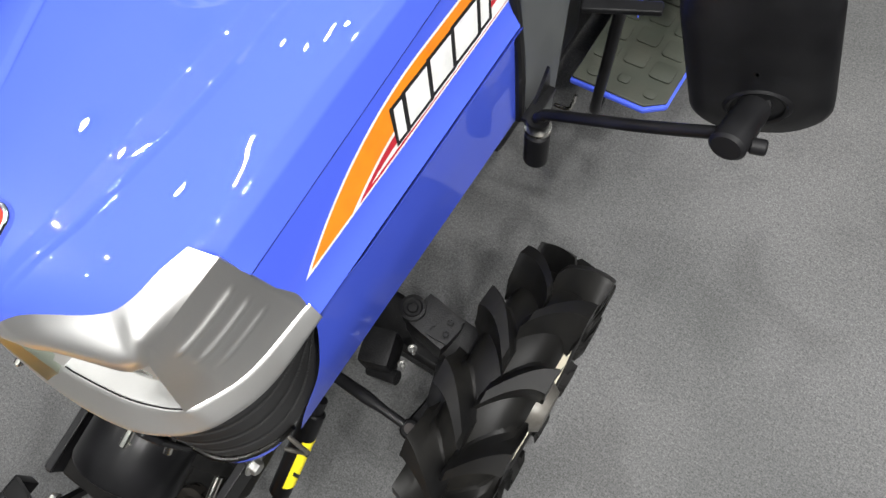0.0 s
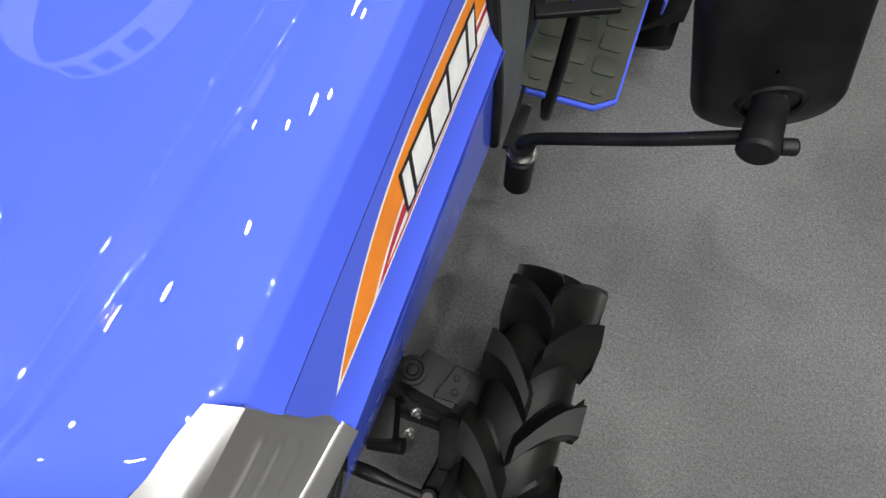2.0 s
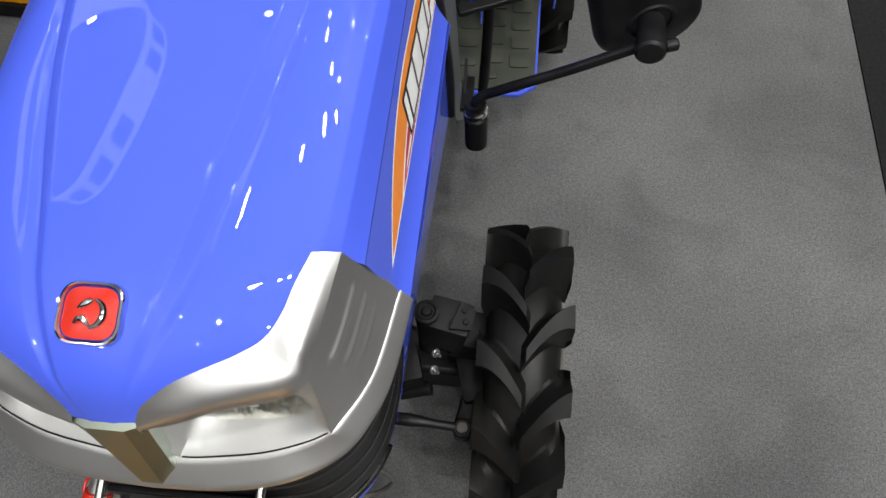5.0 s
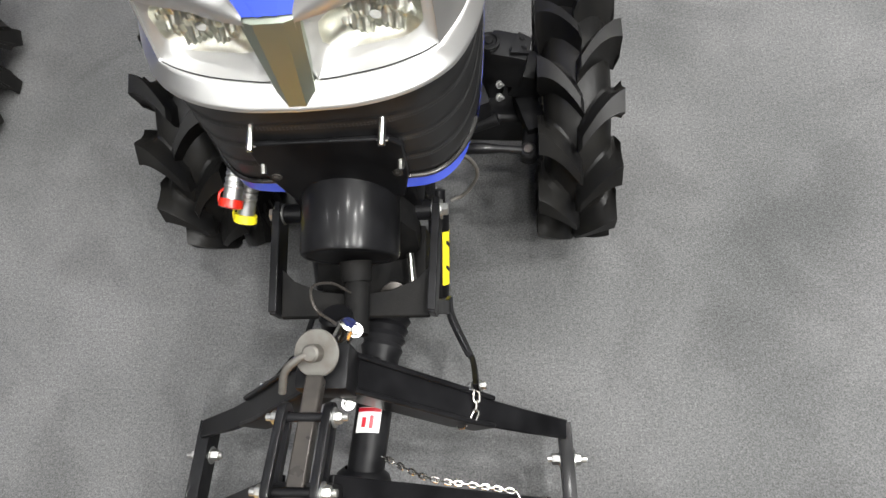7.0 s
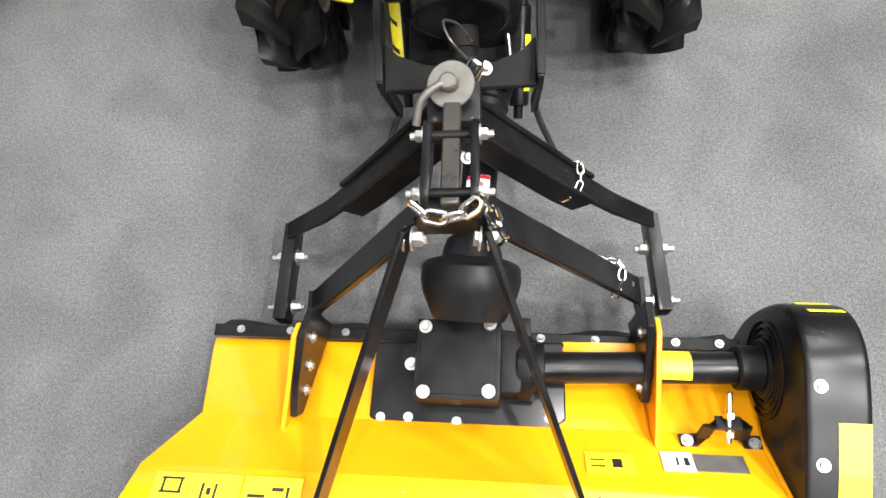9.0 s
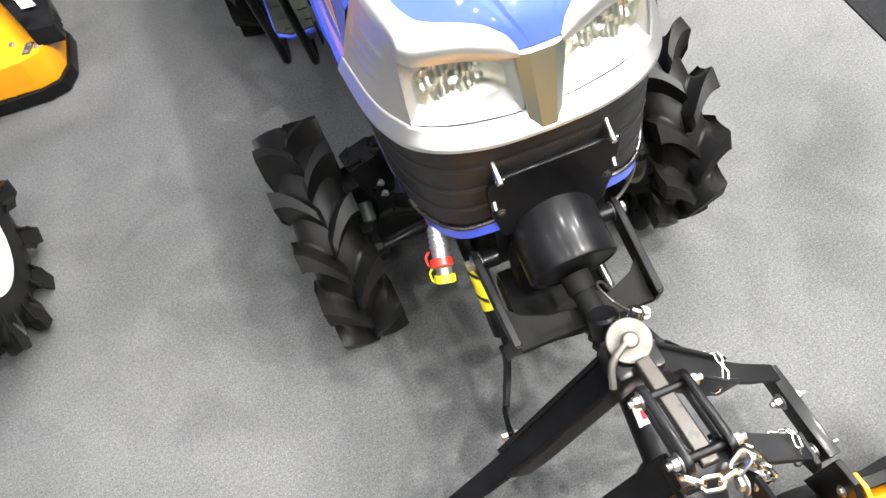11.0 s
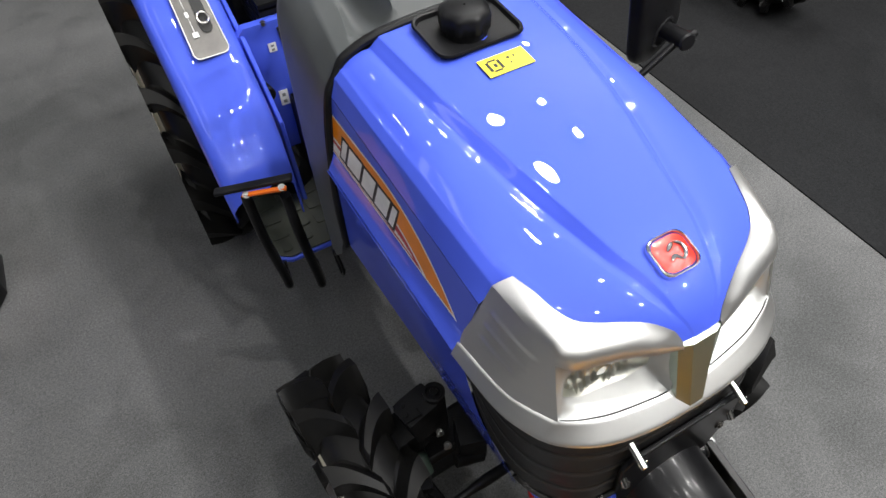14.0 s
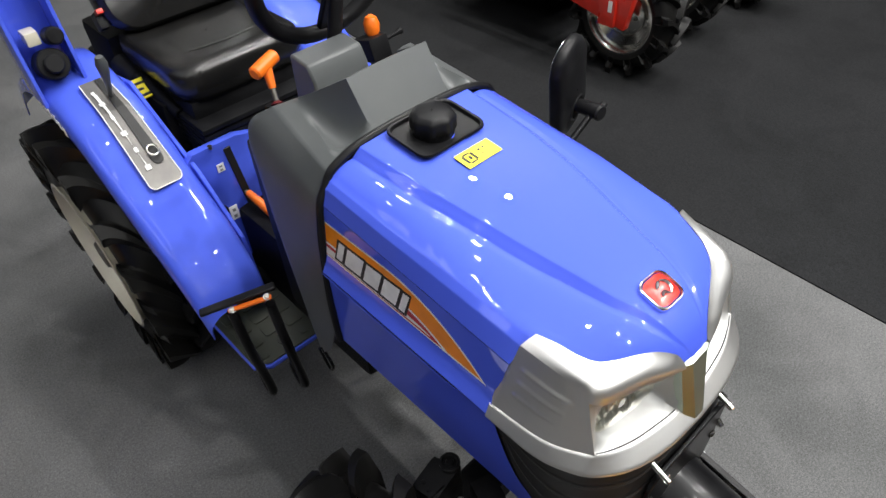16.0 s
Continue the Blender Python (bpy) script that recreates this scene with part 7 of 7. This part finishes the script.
def drive_shaft():
    t = thing("drive_shaft", "black guarded drive shaft between tractor and mower gearbox", "drive shaft")
    bm = bmesh.new()
    add_lathe(bm, [(0.0, 0.04), (0.01, 0.046)] + [(0.015 + 0.010 * k, 0.049 - 0.006 * (k % 2) - 0.001 * k) for k in range(9)] + [(0.11, 0.036), (0.12, 0.034)], (0.052, -0.495, 0.44), (-0.12, -1, 0.0), 32)
    part("bellows_boot", bm, BLACK_PLASTIC, t, "ribbed black rubber boot")
    bm = bmesh.new()
    add_cyl(bm, (0.042, -0.58, 0.438), (0.018, -0.84, 0.42), 0.034, seg=28)
    tube = part("shaft_tube", bm, BLACK_PLASTIC, t, "black shaft guard tube")
    ca, cb = V(0.042, -0.58, 0.438), V(0.018, -0.84, 0.42)
    def ring(y, a, r):
        w = (y + 0.58) / -0.26
        c = ca.lerp(cb, w)
        return V(c.x + r * math.cos(a), y, c.z + r * math.sin(a))
    bm = bmesh.new()
    add_grid(bm, [[ring(y, a, 0.0352) for a in [radians(52 + 76 * k / 8) for k in range(9)]] for y in (-0.705, -0.750)])
    part("shaft_label", bm, WHITE, tube, "white warning label with red edge", thick=0.0008)
    for y0, y1, a0, a1 in ((-0.706, -0.713, 54, 126), (-0.720, -0.743, 74, 85), (-0.723, -0.741, 95, 108)):
        bm = bmesh.new()
        add_grid(bm, [[ring(y, a, 0.0364) for a in [radians(a0 + (a1 - a0) * k / 6) for k in range(7)]] for y in (y0, y1)])
        part("label_print", bm, RED_PRINT, tube)
    bm = bmesh.new()
    add_lathe(bm, [(0.0, 0.036), (0.01, 0.048), (0.03, 0.054), (0.042, 0.056), (0.050, 0.082), (0.060, 0.091), (0.085, 0.093), (0.110, 0.088), (0.150, 0.070), (0.158, 0.066), (0.160, 0.05)], (0.018, -0.808, 0.425), (-0.08, -1, -0.30), 40)
    part("guard_cone", bm, BLACK_PLASTIC, t, "black guard cone")


drive_shaft()




# ---- neighbours on the stand ----
def neighbour_tractor():
    t = thing("neighbour_tractor", "blue compact tractor with cream rims parked alongside", "tractor", at=(-2.045, 0.56, 0))
    N = dict(FT)
    N.update(radius=0.345, width=0.19, rim_r=0.165)
    wheel("front_tyre", (0.58, -0.14, 0.343), face=1, turn=0.4, parent=t, label="black front tyre with farm lugs", rim_mat=WHITE, **N)
    wheel("front_tyre", (-0.58, -0.14, 0.343), face=-1, turn=0.1, parent=t, label="black front tyre with farm lugs", rim_mat=WHITE, **N)
    bm = bmesh.new()
    add_bar(bm, [(-0.5, -0.14, 0.36), (0.5, -0.14, 0.36)], 0.12, 0.12)
    part("axle_beam", bm, CAST_BLACK, t, bevel=0.02)
    bm = bmesh.new()
    add_box(bm, (0, 0.15, 0.85), (0.5, 0.95, 0.55), bevel=0.07)
    part("bonnet", bm, BLUE, t, "blue bonnet")
    bm = bmesh.new()
    add_box(bm, (0, 0.1, 0.5), (0.34, 1.1, 0.3), bevel=0.04)
    part("chassis", bm, CAST_BLACK, t)


neighbour_tractor()


def neighbour_mower():
    global PLACE
    t = thing("neighbour_mower", "yellow mower deck with black belt guard standing beside", "mower", at=(-1.5, 1.7, 0))
    PLACE = Matrix.Translation((1.5, -1.7, 0))
    bm = bmesh.new()
    add_plate(bm, [(-2.3, 1.40, 0.06), (-1.45, 1.345, 0.06), (-1.345, 1.34, 0.06), (-1.275, 1.36, 0.06), (-1.240, 1.43, 0.06), (-1.235, 1.62, 0.06), (-1.6, 2.3, 0.06), (-2.3, 2.3, 0.06)], (0, 0, 0.135), 0.012)
    part("deck", bm, YELLOW, t, "yellow deck with a bevelled corner")
    bm = bmesh.new()
    add_plate(bm, [(-2.3, 1.385, 0.01), (-1.45, 1.330, 0.01), (-1.34, 1.325, 0.01), (-1.262, 1.348, 0.01), (-1.224, 1.425, 0.01), (-1.220, 1.62, 0.01), (-1.6, 2.3, 0.01), (-2.3, 2.3, 0.01)], (0, 0, 0.052), 0.006)
    part("skirt", bm, BLACK_PAINT, t, "black lower skirt")
    bm = bmesh.new()
    add_plate(bm, [(-1.268, 1.398, 0.19), (-1.178, 1.428, 0.16), (-1.205, 1.62, 0.16), (-1.41, 2.35, 0.16), (-1.53, 2.35, 0.19), (-1.405, 1.72, 0.19)], (0, 0, 0.075), 0.006)
    g = part("belt_guard", bm, BLACK_PAINT, t, "black belt guard with slotted side")
    for k in range(3):
        bm = bmesh.new()
        a = V(-1.183, 1.47 + 0.035 * k, 0.0)
        add_plate(bm, [(a.x - 0.004 * k, a.y, 0.17), (a.x - 0.004 * k, a.y + 0.008, 0.17), (a.x - 0.004 * k, a.y + 0.008, 0.225), (a.x - 0.004 * k, a.y, 0.225)], (0.004, 0, 0))
        part("vent_slot", bm, INK, g)
    def top(x, y):
        return 0.2665 if y < 1.5 else 0.2665
    sticker("label", [(-1.345, 1.705, 0.268), (-1.295, 1.711, 0.262), (-1.352, 1.885, 0.262), (-1.396, 1.875, 0.268)], STICKER_YELLOW, g, bars=[(0.2, 0.55, 0.6, 0.62), (0.3, 0.62, 0.4, 0.85), (0.4, 0.15, 0.6, 0.3)])
    sticker("label", [(-1.28, 1.535, 0.268), (-1.230, 1.540, 0.262), (-1.293, 1.705, 0.262), (-1.343, 1.699, 0.268)], WHITE, g, bars=[(0.3, 0.3, 0.6, 0.36), (0.3, 0.5, 0.7, 0.56)], ink=LABEL_GREY)
    sticker("label", [(-1.345, 2.02, 0.262), (-1.315, 2.025, 0.258), (-1.37, 2.22, 0.258), (-1.40, 2.21, 0.262)], YELLOW, g)
    for x, y in ((-1.30, 1.50), (-1.37, 1.46), (-1.275, 1.46), (-1.30, 1.42), (-1.315, 1.385), (-1.275, 1.40)):
        bolt((x, y, 0.194), (0, 0, 1), t, 0.009, 0.008)
    bm = bmesh.new()
    add_box(bm, (-1.308, 1.402, 0.197), (0.03, 0.06, 0.006), Matrix.Rotation(-0.3, 4, "Z"), 0.001)
    part("bolt_plate", bm, STEEL, t)
    PLACE = Matrix.Identity(4)


neighbour_mower()


def red_machine():
    t = thing("red_machine", "red wheeled implement on the aisle carpet", "implement", at=(2.38, 1.37, 0))
    w = dict(radius=0.33, width=0.22, rim_r=0.20, lugs=14, lug_h=0.03, lug_w=0.05, sweep=0.3)
    wheel("tyre", (0.0, 0.02, 0.33), face=-1, turn=0.1, parent=t, label="black lugged tyre", rim_mat=CHROME, **w)
    wheel("tyre", (0.62, 0.10, 0.33), face=1, turn=0.3, parent=t, label="black lugged tyre", rim_mat=CHROME, **w)
    wheel("tyre", (1.2, 0.0, 0.33), face=1, turn=0.2, parent=t, label="black lugged tyre", rim_mat=CHROME, **w)
    bm = bmesh.new()
    add_box(bm, (-0.16, 0.10, 0.46), (0.05, 0.42, 0.22), Matrix.Rotation(0.2, 4, "X"), 0.01)
    add_box(bm, (-0.16, 0.5, 0.52), (0.06, 0.7, 0.12), bevel=0.01)
    add_box(bm, (-0.19, 0.02, 0.40), (0.03, 0.10, 0.16), bevel=0.008)
    part("red_bracket", bm, RED, t, "red painted bracket")
    sticker("label", [(-0.2065, 0.01, 0.40), (-0.2065, -0.015, 0.40), (-0.2065, -0.015, 0.46), (-0.2065, 0.01, 0.46)], WHITE, t)
    sticker("label", [(-0.1925, 0.30, 0.50), (-0.1925, 0.16, 0.50), (-0.1925, 0.16, 0.56), (-0.1925, 0.30, 0.56)], STICKER_YELLOW, t, bars=[(0.2, 0.3, 0.8, 0.5)])
    bm = bmesh.new()
    add_box(bm, (0.4, 0.9, 0.5), (1.0, 1.0, 0.4), bevel=0.05)
    part("black_body", bm, BLACK_PAINT, t)


red_machine()
